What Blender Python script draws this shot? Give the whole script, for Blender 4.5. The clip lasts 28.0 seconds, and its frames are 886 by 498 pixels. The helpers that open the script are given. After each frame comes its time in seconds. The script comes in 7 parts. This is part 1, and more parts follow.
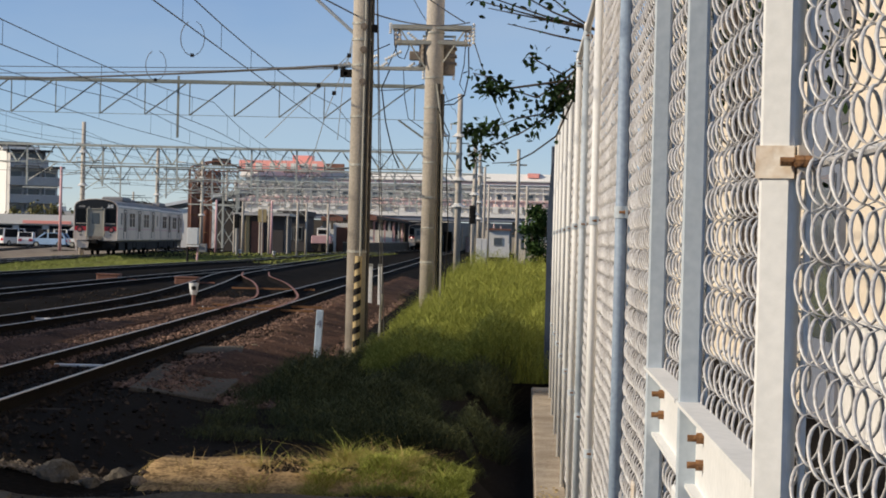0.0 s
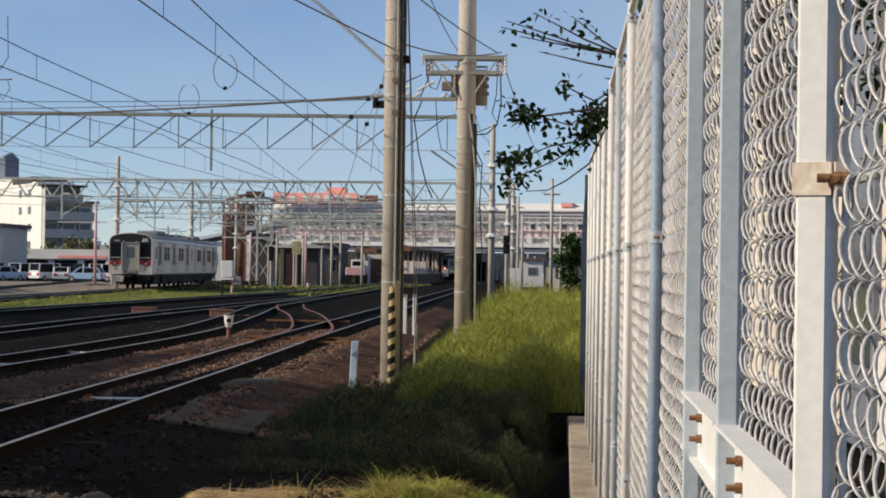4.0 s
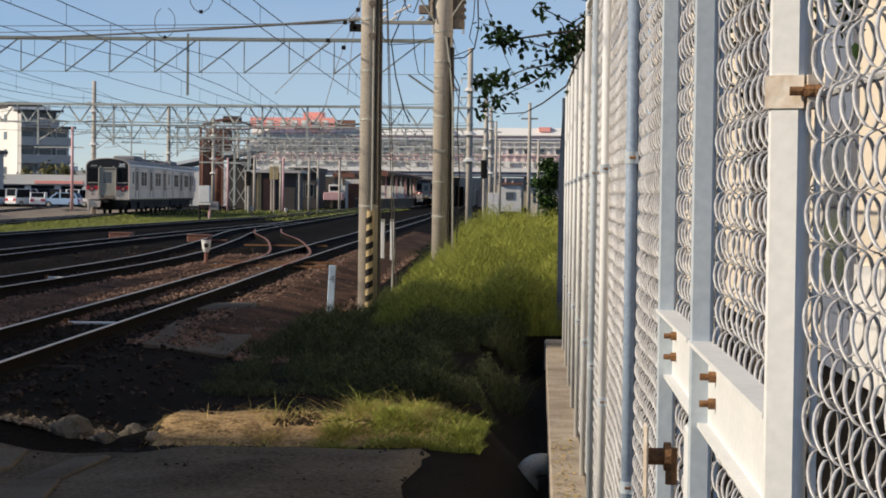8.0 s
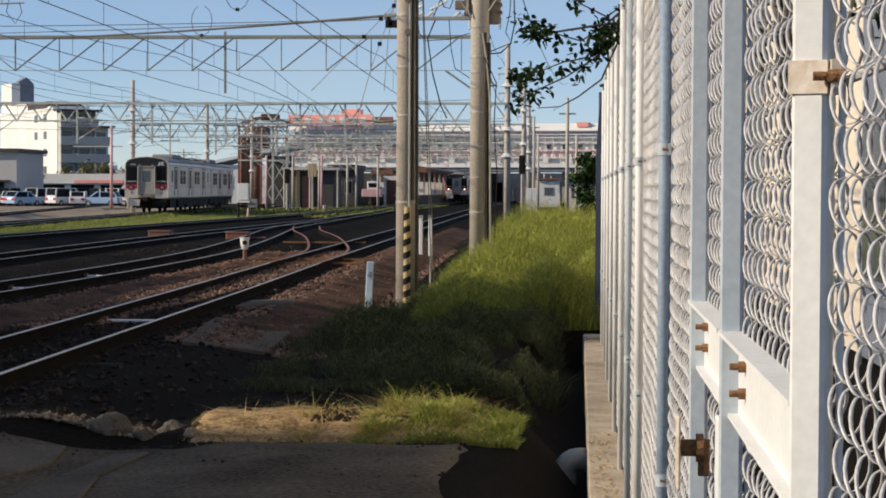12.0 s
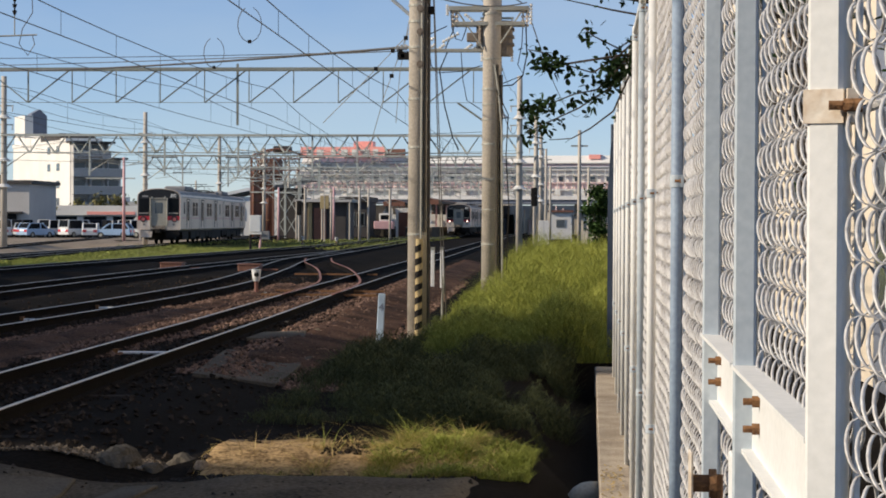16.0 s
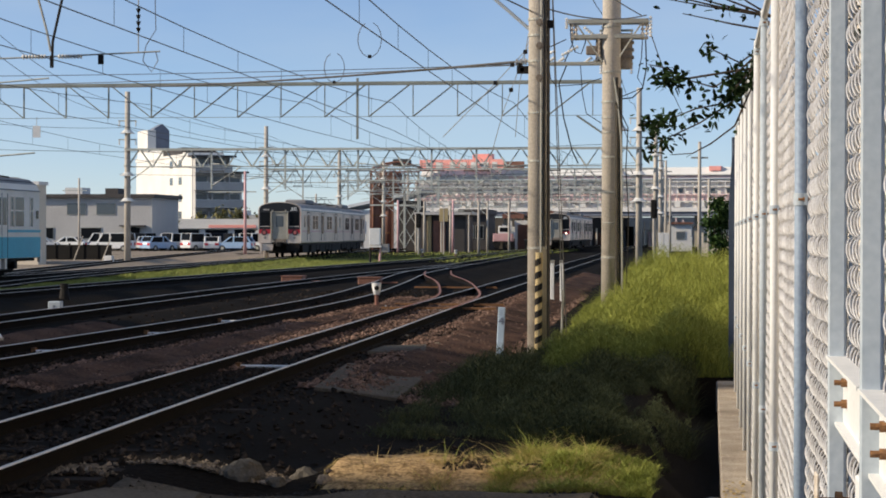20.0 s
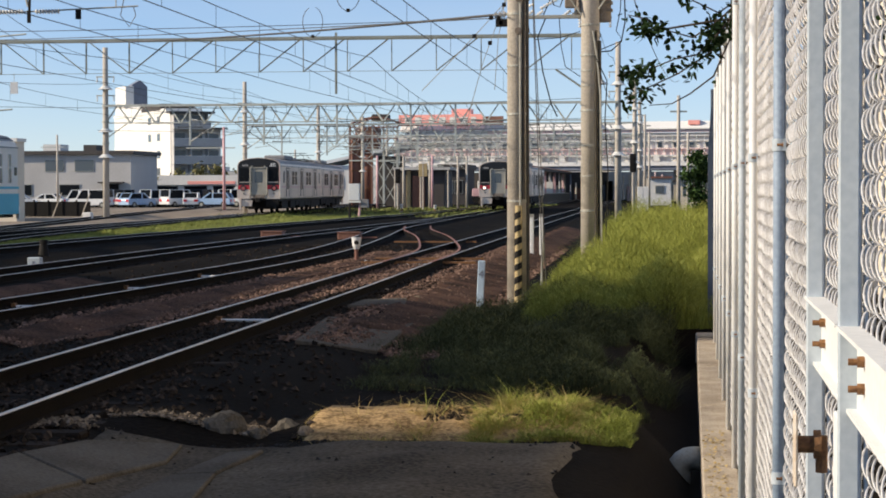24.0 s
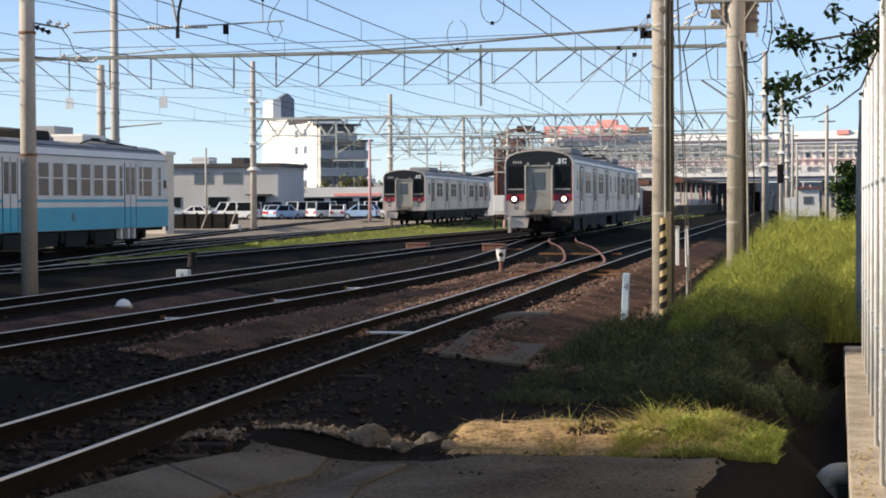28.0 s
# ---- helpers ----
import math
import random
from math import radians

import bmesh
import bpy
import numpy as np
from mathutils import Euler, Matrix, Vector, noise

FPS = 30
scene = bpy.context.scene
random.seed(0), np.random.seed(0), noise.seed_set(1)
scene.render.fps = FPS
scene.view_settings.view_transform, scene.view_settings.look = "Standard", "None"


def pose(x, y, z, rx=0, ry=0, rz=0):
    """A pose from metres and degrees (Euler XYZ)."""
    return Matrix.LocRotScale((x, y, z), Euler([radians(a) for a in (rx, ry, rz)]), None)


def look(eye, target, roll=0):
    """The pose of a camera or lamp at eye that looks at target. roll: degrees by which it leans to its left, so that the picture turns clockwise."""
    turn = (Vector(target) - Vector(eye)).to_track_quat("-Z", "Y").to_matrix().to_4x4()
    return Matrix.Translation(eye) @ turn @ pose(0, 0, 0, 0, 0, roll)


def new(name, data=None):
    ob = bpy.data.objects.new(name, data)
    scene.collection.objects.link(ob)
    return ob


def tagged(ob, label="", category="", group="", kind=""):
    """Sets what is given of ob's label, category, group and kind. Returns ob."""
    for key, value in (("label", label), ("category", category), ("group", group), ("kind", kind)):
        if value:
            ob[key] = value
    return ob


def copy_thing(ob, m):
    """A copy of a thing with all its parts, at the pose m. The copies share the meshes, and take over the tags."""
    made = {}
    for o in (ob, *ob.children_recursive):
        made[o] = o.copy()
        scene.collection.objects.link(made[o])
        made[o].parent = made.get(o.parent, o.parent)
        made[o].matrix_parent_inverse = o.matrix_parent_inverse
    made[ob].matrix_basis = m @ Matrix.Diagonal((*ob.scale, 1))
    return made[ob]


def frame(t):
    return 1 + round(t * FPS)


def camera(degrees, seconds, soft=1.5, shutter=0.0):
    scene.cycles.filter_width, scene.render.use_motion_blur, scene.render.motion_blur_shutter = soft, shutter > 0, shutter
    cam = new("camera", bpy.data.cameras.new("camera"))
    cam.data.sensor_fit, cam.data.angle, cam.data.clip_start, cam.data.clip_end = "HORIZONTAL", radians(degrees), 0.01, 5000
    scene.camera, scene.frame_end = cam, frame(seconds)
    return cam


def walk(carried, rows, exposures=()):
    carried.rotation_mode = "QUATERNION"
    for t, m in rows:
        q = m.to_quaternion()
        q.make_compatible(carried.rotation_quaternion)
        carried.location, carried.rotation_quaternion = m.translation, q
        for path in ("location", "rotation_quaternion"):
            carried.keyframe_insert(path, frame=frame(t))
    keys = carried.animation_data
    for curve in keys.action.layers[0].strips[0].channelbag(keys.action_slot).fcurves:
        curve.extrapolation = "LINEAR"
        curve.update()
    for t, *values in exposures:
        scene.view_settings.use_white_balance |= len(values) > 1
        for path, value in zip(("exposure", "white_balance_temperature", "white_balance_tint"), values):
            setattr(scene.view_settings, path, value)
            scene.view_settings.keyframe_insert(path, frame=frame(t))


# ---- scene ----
# Units: metres. Rail tops lie at z = 0; the fence runs along +y at x = 0.31.
cam = camera(25.04, 28.0, 1.8)

# seconds, eye x, y, z, yaw to the left, pitch up, lean (degrees)
CAM_ROWS = [
    (0, -0.013, -0.023, 1.598, 2.45, -0.29, 1.42),
    (0.5, -0.018, -0.028, 1.590, 3.26, -0.03, 1.12),
    (1, -0.021, -0.028, 1.584, 3.31, -0.27, 1.33),
    (1.5, -0.021, -0.029, 1.582, 3.15, -0.39, 1.17),
    (2, -0.022, -0.027, 1.582, 3.05, -0.33, 1.12),
    (2.5, -0.022, -0.023, 1.585, 3.34, 0.01, 1.01),
    (4.5, -0.013, -0.008, 1.586, 3.36, 0.59, 0.71),
    (5, -0.014, -0.012, 1.582, 2.44, 0.23, 0.94),
    (5.5, -0.009, -0.008, 1.579, 2.35, -0.53, 0.73),
    (6, -0.010, -0.008, 1.575, 2.37, -0.91, 0.78),
    (6.5, -0.006, -0.011, 1.577, 2.23, -0.80, 0.58),
    (7, -0.007, -0.016, 1.574, 2.77, -1.12, 0.48),
    (7.5, -0.008, -0.012, 1.572, 3.00, -1.54, 0.63),
    (8, -0.008, -0.009, 1.572, 2.78, -1.58, 0.70),
    (8.5, -0.007, -0.009, 1.572, 2.88, -1.51, 0.63),
    (9, -0.004, -0.009, 1.573, 2.86, -1.11, 0.54),
    (9.5, -0.009, -0.009, 1.573, 3.00, -1.14, 0.78),
    (10, -0.002, -0.005, 1.567, 3.22, -1.71, 0.24),
    (10.5, -0.004, -0.005, 1.564, 3.14, -1.51, 0.22),
    (11, -0.002, -0.001, 1.563, 3.57, -1.57, 0.29),
    (11.5, 0.010, 0.002, 1.567, 3.58, -1.24, 0.08),
    (12, 0.013, 0.002, 1.563, 3.90, -1.70, 0.23),
    (12.5, 0.013, -0.009, 1.563, 4.56, -1.60, -0.07),
    (13, 0.013, -0.011, 1.563, 4.35, -1.15, -0.14),
    (13.5, 0.009, 0.002, 1.560, 4.09, -1.26, 0.06),
    (15.5, 0.016, 0.045, 1.559, 4.26, -1.27, 0.35),
    (16, 0.015, 0.056, 1.562, 4.25, -0.78, 0.29),
    (16.5, 0.015, 0.054, 1.559, 4.25, -1.20, 0.17),
    (17, 0.015, 0.056, 1.558, 4.59, -1.29, 0.25),
    (17.5, 0.011, 0.047, 1.561, 5.37, -0.60, 0.33),
    (18, 0.007, 0.019, 1.563, 5.71, -1.03, 0.21),
    (18.5, 0.005, 0.014, 1.561, 5.66, -1.02, 0.33),
    (19, -0.003, 0.016, 1.562, 5.92, -0.95, 0.55),
    (19.5, 0.001, 0.022, 1.581, 6.30, -0.82, 0.50),
    (20, 0.006, 0.023, 1.586, 7.67, -0.44, 0.13),
    (20.5, 0.006, 0.023, 1.587, 7.70, -0.79, 0.27),
    (21, 0.008, 0.024, 1.581, 7.96, -0.90, 0.33),
    (21.5, 0.002, 0.022, 1.581, 8.82, -0.88, 0.34),
    (23.5, -0.006, 0.004, 1.561, 8.46, -0.58, -0.04),
    (24, 0.005, -0.008, 1.557, 7.08, -1.72, -0.14),
    (24.5, 0.011, -0.012, 1.558, 6.65, -2.06, -0.28),
    (25, 0.006, -0.007, 1.558, 6.47, -1.86, -0.18),
    (25.5, 0.007, -0.010, 1.560, 6.38, -1.78, -0.10),
    (26, 0.007, -0.010, 1.559, 6.62, -1.97, -0.30),
    (26.5, 0.005, -0.016, 1.559, 7.31, -1.99, -0.36),
    (27, 0.015, -0.017, 1.559, 8.04, -1.81, -0.74),
    (27.5, 0.013, -0.019, 1.569, 8.31, -1.72, -0.64),
    (28, 0.021, -0.004, 1.577, 11.25, -1.38, -0.29),
]


def held(x, y, z, yaw, pitch, lean):
    a, b = radians(yaw), radians(pitch)
    eye = Vector((x, y, z))
    return look(eye, eye + Vector((-math.sin(a) * math.cos(b), math.cos(a) * math.cos(b), math.sin(b))), lean)


# ---- light ----
SUN_FROM = Vector((-0.875, -0.235, 0.423)).normalized()
world = bpy.data.worlds.new("world")
scene.world = world
world.use_nodes = True
sky = world.node_tree.nodes.new("ShaderNodeTexSky")
sky.sky_type, sky.sun_disc = "NISHITA", False
sky.sun_elevation = math.asin(SUN_FROM.z)
sky.sun_rotation = math.atan2(SUN_FROM.x, SUN_FROM.y)
sky.altitude = 1800
sky.air_density, sky.dust_density, sky.ozone_density = 0.9, 0.0, 5.0
back = world.node_tree.nodes["Background"]
back.inputs["Strength"].default_value = 0.10
tint = world.node_tree.nodes.new("ShaderNodeMix")
tint.data_type, tint.blend_type = "RGBA", "MULTIPLY"
tint.inputs[0].default_value, tint.inputs[7].default_value = 1.0, (1.08, 0.985, 0.99, 1)
world.node_tree.links.new(sky.outputs[0], tint.inputs[6])
# thin high haze drawn out in soft streaks
haze_at, haze_map = world.node_tree.nodes.new("ShaderNodeTexCoord"), world.node_tree.nodes.new("ShaderNodeMapping")
haze_map.inputs["Scale"].default_value = (2.2, 2.2, 7.0)
haze_noise = world.node_tree.nodes.new("ShaderNodeTexNoise")
haze_noise.inputs["Scale"].default_value, haze_noise.inputs["Detail"].default_value = 2.0, 6
haze_range = world.node_tree.nodes.new("ShaderNodeMapRange")
for slot, value in (("From Min", 0.35), ("From Max", 0.75), ("To Min", 0.12), ("To Max", 0.5)):
    haze_range.inputs[slot].default_value = value
haze = world.node_tree.nodes.new("ShaderNodeMix")
haze.data_type = "RGBA"
haze.inputs[7].default_value = (4.3, 5.0, 5.7, 1)
world.node_tree.links.new(haze_at.outputs["Generated"], haze_map.inputs["Vector"])
world.node_tree.links.new(haze_map.outputs[0], haze_noise.inputs["Vector"])
world.node_tree.links.new(haze_noise.outputs[0], haze_range.inputs[0])
world.node_tree.links.new(haze_range.outputs[0], haze.inputs[0])
world.node_tree.links.new(tint.outputs[2], haze.inputs[6])
world.node_tree.links.new(haze.outputs[2], back.inputs[0])
sun = new("sun", bpy.data.lights.new("sun", "SUN"))
sun.data.energy, sun.data.angle, sun.data.color = 4.1, radians(0.6), (1.0, 0.865, 0.68)
sun.matrix_world = look(SUN_FROM * 100, (0, 0, 0))

# ---- helpers of this scene ----
def material(name, col, col2=None, rough=0.6, metal=0.0, scale=6.0, fine=60.0, bump=0.15, spread=0.5, random_hue=0.0, island=0.0, spec=0.5):
    """Two colours mixed by a coarse and a fine noise, with fine relief."""
    m = bpy.data.materials.new(name)
    m.use_nodes = True
    nt = m.node_tree
    bsdf = nt.nodes["Principled BSDF"]
    col2 = col2 or tuple(c * 0.72 for c in col)
    tc = nt.nodes.new("ShaderNodeTexCoord")
    n1, n2 = nt.nodes.new("ShaderNodeTexNoise"), nt.nodes.new("ShaderNodeTexNoise")
    n1.inputs["Scale"].default_value, n1.inputs["Detail"].default_value = scale, 5
    n2.inputs["Scale"].default_value, n2.inputs["Detail"].default_value = fine, 3
    add = nt.nodes.new("ShaderNodeMath")
    add.operation = "ADD"
    ramp = nt.nodes.new("ShaderNodeMapRange")
    ramp.inputs["From Min"].default_value = 1.0 - spread / 2
    ramp.inputs["From Max"].default_value = 1.0 + spread / 2
    mix = nt.nodes.new("ShaderNodeMix")
    mix.data_type = "RGBA"
    mix.inputs[6].default_value, mix.inputs[7].default_value = (*col, 1), (*col2, 1)
    link = nt.links.new
    link(tc.outputs["Object"], n1.inputs["Vector"]), link(tc.outputs["Object"], n2.inputs["Vector"])
    link(n1.outputs[0], add.inputs[0]), link(n2.outputs[0], add.inputs[1])
    link(add.outputs[0], ramp.inputs[0]), link(ramp.outputs[0], mix.inputs[0])
    out = mix.outputs[2]
    if random_hue or island:
        src = nt.nodes.new("ShaderNodeNewGeometry" if island else "ShaderNodeObjectInfo")
        hsv = nt.nodes.new("ShaderNodeHueSaturation")
        rng = nt.nodes.new("ShaderNodeMapRange")
        k = island or random_hue
        rng.inputs["To Min"].default_value, rng.inputs["To Max"].default_value = 1 - k, 1 + k
        link(src.outputs["Random Per Island" if island else "Random"], rng.inputs[0])
        link(rng.outputs[0], hsv.inputs["Value"]), link(out, hsv.inputs["Color"])
        out = hsv.outputs[0]
    link(out, bsdf.inputs["Base Color"])
    bsdf.inputs["Roughness"].default_value, bsdf.inputs["Metallic"].default_value = rough, metal
    bsdf.inputs["Specular IOR Level"].default_value = spec
    if bump:
        b = nt.nodes.new("ShaderNodeBump")
        b.inputs["Strength"].default_value, b.inputs["Distance"].default_value = bump, 0.02
        link(add.outputs[0], b.inputs["Height"]), link(b.outputs[0], bsdf.inputs["Normal"])
    return m


def glow(name, col, strength):
    m = bpy.data.materials.new(name)
    m.use_nodes = True
    b = m.node_tree.nodes["Principled BSDF"]
    b.inputs["Base Color"].default_value = (*col, 1)
    b.inputs["Emission Color"].default_value = (*col, 1)
    b.inputs["Emission Strength"].default_value = strength
    return m


def glass(name, col, rough=0.08, spec=0.5):
    m = bpy.data.materials.new(name)
    m.use_nodes = True
    b = m.node_tree.nodes["Principled BSDF"]
    b.inputs["Base Color"].default_value, b.inputs["Roughness"].default_value = (*col, 1), rough
    b.inputs["IOR"].default_value, b.inputs["Specular IOR Level"].default_value = 1.5, spec
    return m


def box(bm, x0, y0, z0, x1, y1, z1):
    v = [bm.verts.new(p) for p in ((x0, y0, z0), (x1, y0, z0), (x1, y1, z0), (x0, y1, z0), (x0, y0, z1), (x1, y0, z1), (x1, y1, z1), (x0, y1, z1))]
    for f in ((3, 2, 1, 0), (4, 5, 6, 7), (0, 1, 5, 4), (1, 2, 6, 5), (2, 3, 7, 6), (3, 0, 4, 7)):
        bm.faces.new([v[i] for i in f])


def bevelled(bm, w=0.01, seg=1):
    bmesh.ops.bevel(bm, geom=bm.edges[:], offset=w, segments=seg, affect="EDGES", clamp_overlap=True)


def rings(bm, loops, caps=True):
    """Joins loops of points of equal length into a skin."""
    rows = [[bm.verts.new(p) for p in loop] for loop in loops]
    n = len(rows[0])
    for a, b in zip(rows, rows[1:]):
        for i in range(n):
            bm.faces.new((a[i], a[(i + 1) % n], b[(i + 1) % n], b[i]))
    if caps:
        bm.faces.new(rows[0][::-1]), bm.faces.new(rows[-1])


def tube(bm, pts, r, n=6, r1=None, caps=True):
    """A round bar along points, tapering from r to r1."""
    pts = [Vector(p) for p in pts]
    r1 = r if r1 is None else r1
    loops = []
    side = None
    for i, p in enumerate(pts):
        d = (pts[min(i + 1, len(pts) - 1)] - pts[max(i - 1, 0)]).normalized()
        if side is None:
            side = d.orthogonal().normalized()
        side = (side - d * side.dot(d)).normalized()
        up = d.cross(side)
        rr = r + (r1 - r) * i / max(1, len(pts) - 1)
        loops.append([p + (side * math.cos(a) + up * math.sin(a)) * rr for a in (2 * math.pi * k / n for k in range(n))])
    rings(bm, loops, caps)


def prism(bm, outline, axis, a, b):
    """Extrudes an outline of 2D points along axis (0, 1 or 2) from a to b."""
    def at(p, k):
        return (k, p[0], p[1]) if axis == 0 else (p[0], k, p[1]) if axis == 1 else (p[0], p[1], k)
    rings(bm, [[at(p, a) for p in outline], [at(p, b) for p in outline]])


def mesh_of(name, bm, mat, smooth=False):
    bmesh.ops.recalc_face_normals(bm, faces=bm.faces[:])
    me = bpy.data.meshes.new(name)
    bm.to_mesh(me)
    bm.free()
    me.materials.append(mat)
    if smooth:
        me.shade_smooth()
    return me


def part(name, bm, mat, parent, label="", smooth=False, kind=""):
    ob = new(name, bm if isinstance(bm, bpy.types.Mesh) else mesh_of(name, bm, mat, smooth))
    ob.parent = parent
    return tagged(ob, label, kind=kind)


def thing(name, label, category, group="", m=None, kind=""):
    ob = new(name)
    ob.empty_display_size = 0.2
    if m is not None:
        ob.matrix_basis = m
    return tagged(ob, label, category, group, kind)


def solid(name, bm, mat, label, category, group="", kind="", m=None, smooth=False):
    ob = new(name, mesh_of(name, bm, mat, smooth))
    if m is not None:
        ob.matrix_basis = m
    return tagged(ob, label, category, group, kind)


def bm_box(*a, w=0.0):
    bm = bmesh.new()
    box(bm, *a)
    if w:
        bevelled(bm, w)
    return bm


def bm_tube(pts, r, n=8, r1=None):
    bm = bmesh.new()
    tube(bm, pts, r, n, r1)
    return bm


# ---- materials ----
# ballast is near-black because the yard's shade is put into its colour
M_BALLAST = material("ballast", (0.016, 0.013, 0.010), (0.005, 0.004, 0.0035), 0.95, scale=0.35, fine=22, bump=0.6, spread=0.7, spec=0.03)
M_STONE = material("ballast_stone", (0.23, 0.145, 0.11), (0.08, 0.055, 0.045), 0.95, scale=3, fine=40, island=0.6, spec=0.05)
# darkened copy of the ballast stone, with shade painted in
M_STONEDARK = material("shaded_ballast_stone", (0.052, 0.040, 0.033), (0.018, 0.015, 0.012), 0.95, scale=3, fine=40, island=0.6, spec=0.05)
M_AGGREGATE = material("exposed_aggregate", (0.52, 0.44, 0.34), (0.27, 0.215, 0.155), 0.92, scale=2.2, fine=55, bump=0.5, spread=0.5, spec=0.2)
M_TURF = material("worn_turf", (0.19, 0.20, 0.06), (0.15, 0.11, 0.06), 0.95, scale=0.5, fine=9, bump=0.5, spec=0.05)
M_CAN = material("stained_transformer_paint", (0.27, 0.23, 0.19), (0.15, 0.115, 0.085), 0.7, scale=6, fine=50, bump=0.1)
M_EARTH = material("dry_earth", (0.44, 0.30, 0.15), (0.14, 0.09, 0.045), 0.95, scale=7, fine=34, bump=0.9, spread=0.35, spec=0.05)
M_RUBBLE = material("rubble", (0.25, 0.20, 0.15), (0.10, 0.08, 0.06), 0.9, scale=5, fine=40, bump=0.4, island=0.5, spec=0.05)
M_SLEEPER = material("sleeper_wood", (0.032, 0.024, 0.018), (0.014, 0.011, 0.009), 0.85, scale=3, fine=50, random_hue=0.3, spec=0.05)
M_RAIL = material("rusty_rail_steel", (0.012, 0.009, 0.007), (0.007, 0.006, 0.005), 0.85, 0.0, scale=2, fine=80, spec=0.05)
M_RUSTRAIL = material("red_rusted_steel", (0.30, 0.13, 0.10), (0.16, 0.08, 0.06), 0.75, 0.1, scale=2, fine=50)
M_SHINE = material("polished_steel", (0.66, 0.57, 0.47), (0.48, 0.40, 0.33), 0.42, 1.0, scale=1, fine=30, bump=0.02)
M_CONCRETE = material("weathered_concrete", (0.40, 0.36, 0.30), (0.25, 0.22, 0.18), 0.88, scale=1.6, fine=45, bump=0.2)
M_POLE = material("pole_concrete", (0.54, 0.49, 0.42), (0.38, 0.34, 0.29), 0.85, scale=0.9, fine=30, bump=0.15)
M_SLAB = material("dark_slab_concrete", (0.130, 0.116, 0.096), (0.066, 0.057, 0.046), 0.9, scale=1.4, fine=40, bump=0.35, spec=0.05)
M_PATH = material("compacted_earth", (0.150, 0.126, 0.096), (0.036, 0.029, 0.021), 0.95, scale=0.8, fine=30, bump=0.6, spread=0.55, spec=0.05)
M_GALV = material("galvanised_wire", (0.62, 0.62, 0.62), (0.40, 0.38, 0.37), 0.5, 0.2, scale=9, fine=120, bump=0.08)
M_WHITE = material("white_painted_steel", (0.78, 0.78, 0.77), (0.62, 0.63, 0.62), 0.65, scale=3, fine=60, bump=0.05, spread=0.8)
# grey paint, made bluer and darker to carry the gate posts' shade
M_GREYPAINT = material("pale_grey_paint", (0.48, 0.535, 0.58), (0.35, 0.405, 0.46), 0.6, scale=2.2, fine=50, bump=0.05, spread=0.7)
M_BLUEPAINT = material("blue_grey_paint", (0.28, 0.36, 0.46), (0.20, 0.26, 0.35), 0.6, scale=4, fine=60, bump=0.05)
M_NAVY = material("navy_sheet_metal", (0.05, 0.075, 0.12), (0.03, 0.045, 0.075), 0.55, scale=2, fine=40)
M_RUST = material("rust", (0.30, 0.15, 0.06), (0.14, 0.07, 0.035), 0.8, 0.2, scale=20, fine=120, bump=0.3)
M_RUSTWHITE = material("rust_streaked_paint", (0.78, 0.74, 0.66), (0.45, 0.30, 0.17), 0.5, scale=14, fine=60, bump=0.1, spread=0.9)
M_STEEL = material("dull_galvanised_steel", (0.42, 0.42, 0.38), (0.30, 0.29, 0.25), 0.55, 0.3, scale=2, fine=40, bump=0.05)
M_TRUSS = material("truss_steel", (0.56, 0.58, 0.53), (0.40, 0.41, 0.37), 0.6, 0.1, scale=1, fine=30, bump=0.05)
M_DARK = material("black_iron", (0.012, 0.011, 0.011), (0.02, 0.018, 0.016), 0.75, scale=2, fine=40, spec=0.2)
M_TRUSSDARK = material("dark_truss_steel", (0.33, 0.35, 0.31), (0.21, 0.22, 0.19), 0.65, 0.1, scale=1, fine=30, bump=0.05)
M_WIRE = material("wire_bronze", (0.10, 0.095, 0.085), (0.06, 0.055, 0.05), 0.6, 0.2, scale=2, fine=20, bump=0)
M_INSUL = material("insulator_porcelain", (0.75, 0.74, 0.70), (0.6, 0.58, 0.53), 0.25, scale=4, fine=30, bump=0)
M_STAINLESS = material("stainless_car_side", (0.84, 0.71, 0.60), (0.68, 0.57, 0.48), 0.42, 0.5, scale=0.8, fine=20, bump=0.03)
M_ROOF = material("car_roof_grey", (0.33, 0.32, 0.31), (0.22, 0.21, 0.21), 0.75, scale=0.8, fine=15, spec=0.2)
M_BLACK = material("black_gloss_panel", (0.012, 0.012, 0.014), (0.02, 0.02, 0.022), 0.3, scale=1, fine=20, bump=0)
M_RED = material("red_paint", (0.55, 0.03, 0.05), (0.42, 0.025, 0.04), 0.4, scale=2, fine=30, bump=0.02)
M_DOORGREY = material("grey_door_paint", (0.40, 0.38, 0.33), (0.30, 0.29, 0.25), 0.6, scale=2, fine=30, bump=0.03)
M_GLASS = glass("dark_car_glass", (0.012, 0.014, 0.017), 0.12, 0.05)
M_TRAINGLASS = glass("railcar_window_glass", (0.055, 0.065, 0.075), 0.15, 0.22)
M_PANE = glass("window_glass", (0.09, 0.11, 0.13), 0.1)
M_SKYBLUE = material("light_blue_paint", (0.07, 0.46, 0.59), (0.05, 0.37, 0.50), 0.5, scale=0.5, fine=14, bump=0.03)
M_CREAM = material("cream_paint", (0.86, 0.79, 0.70), (0.76, 0.69, 0.60), 0.5, scale=0.7, fine=18, bump=0.03)
M_WALL = material("white_render", (0.80, 0.78, 0.74), (0.68, 0.66, 0.62), 0.85, scale=0.25, fine=8, bump=0.05)
M_WALLGREY = material("grey_render", (0.56, 0.54, 0.51), (0.45, 0.43, 0.41), 0.85, scale=0.3, fine=8, bump=0.05)
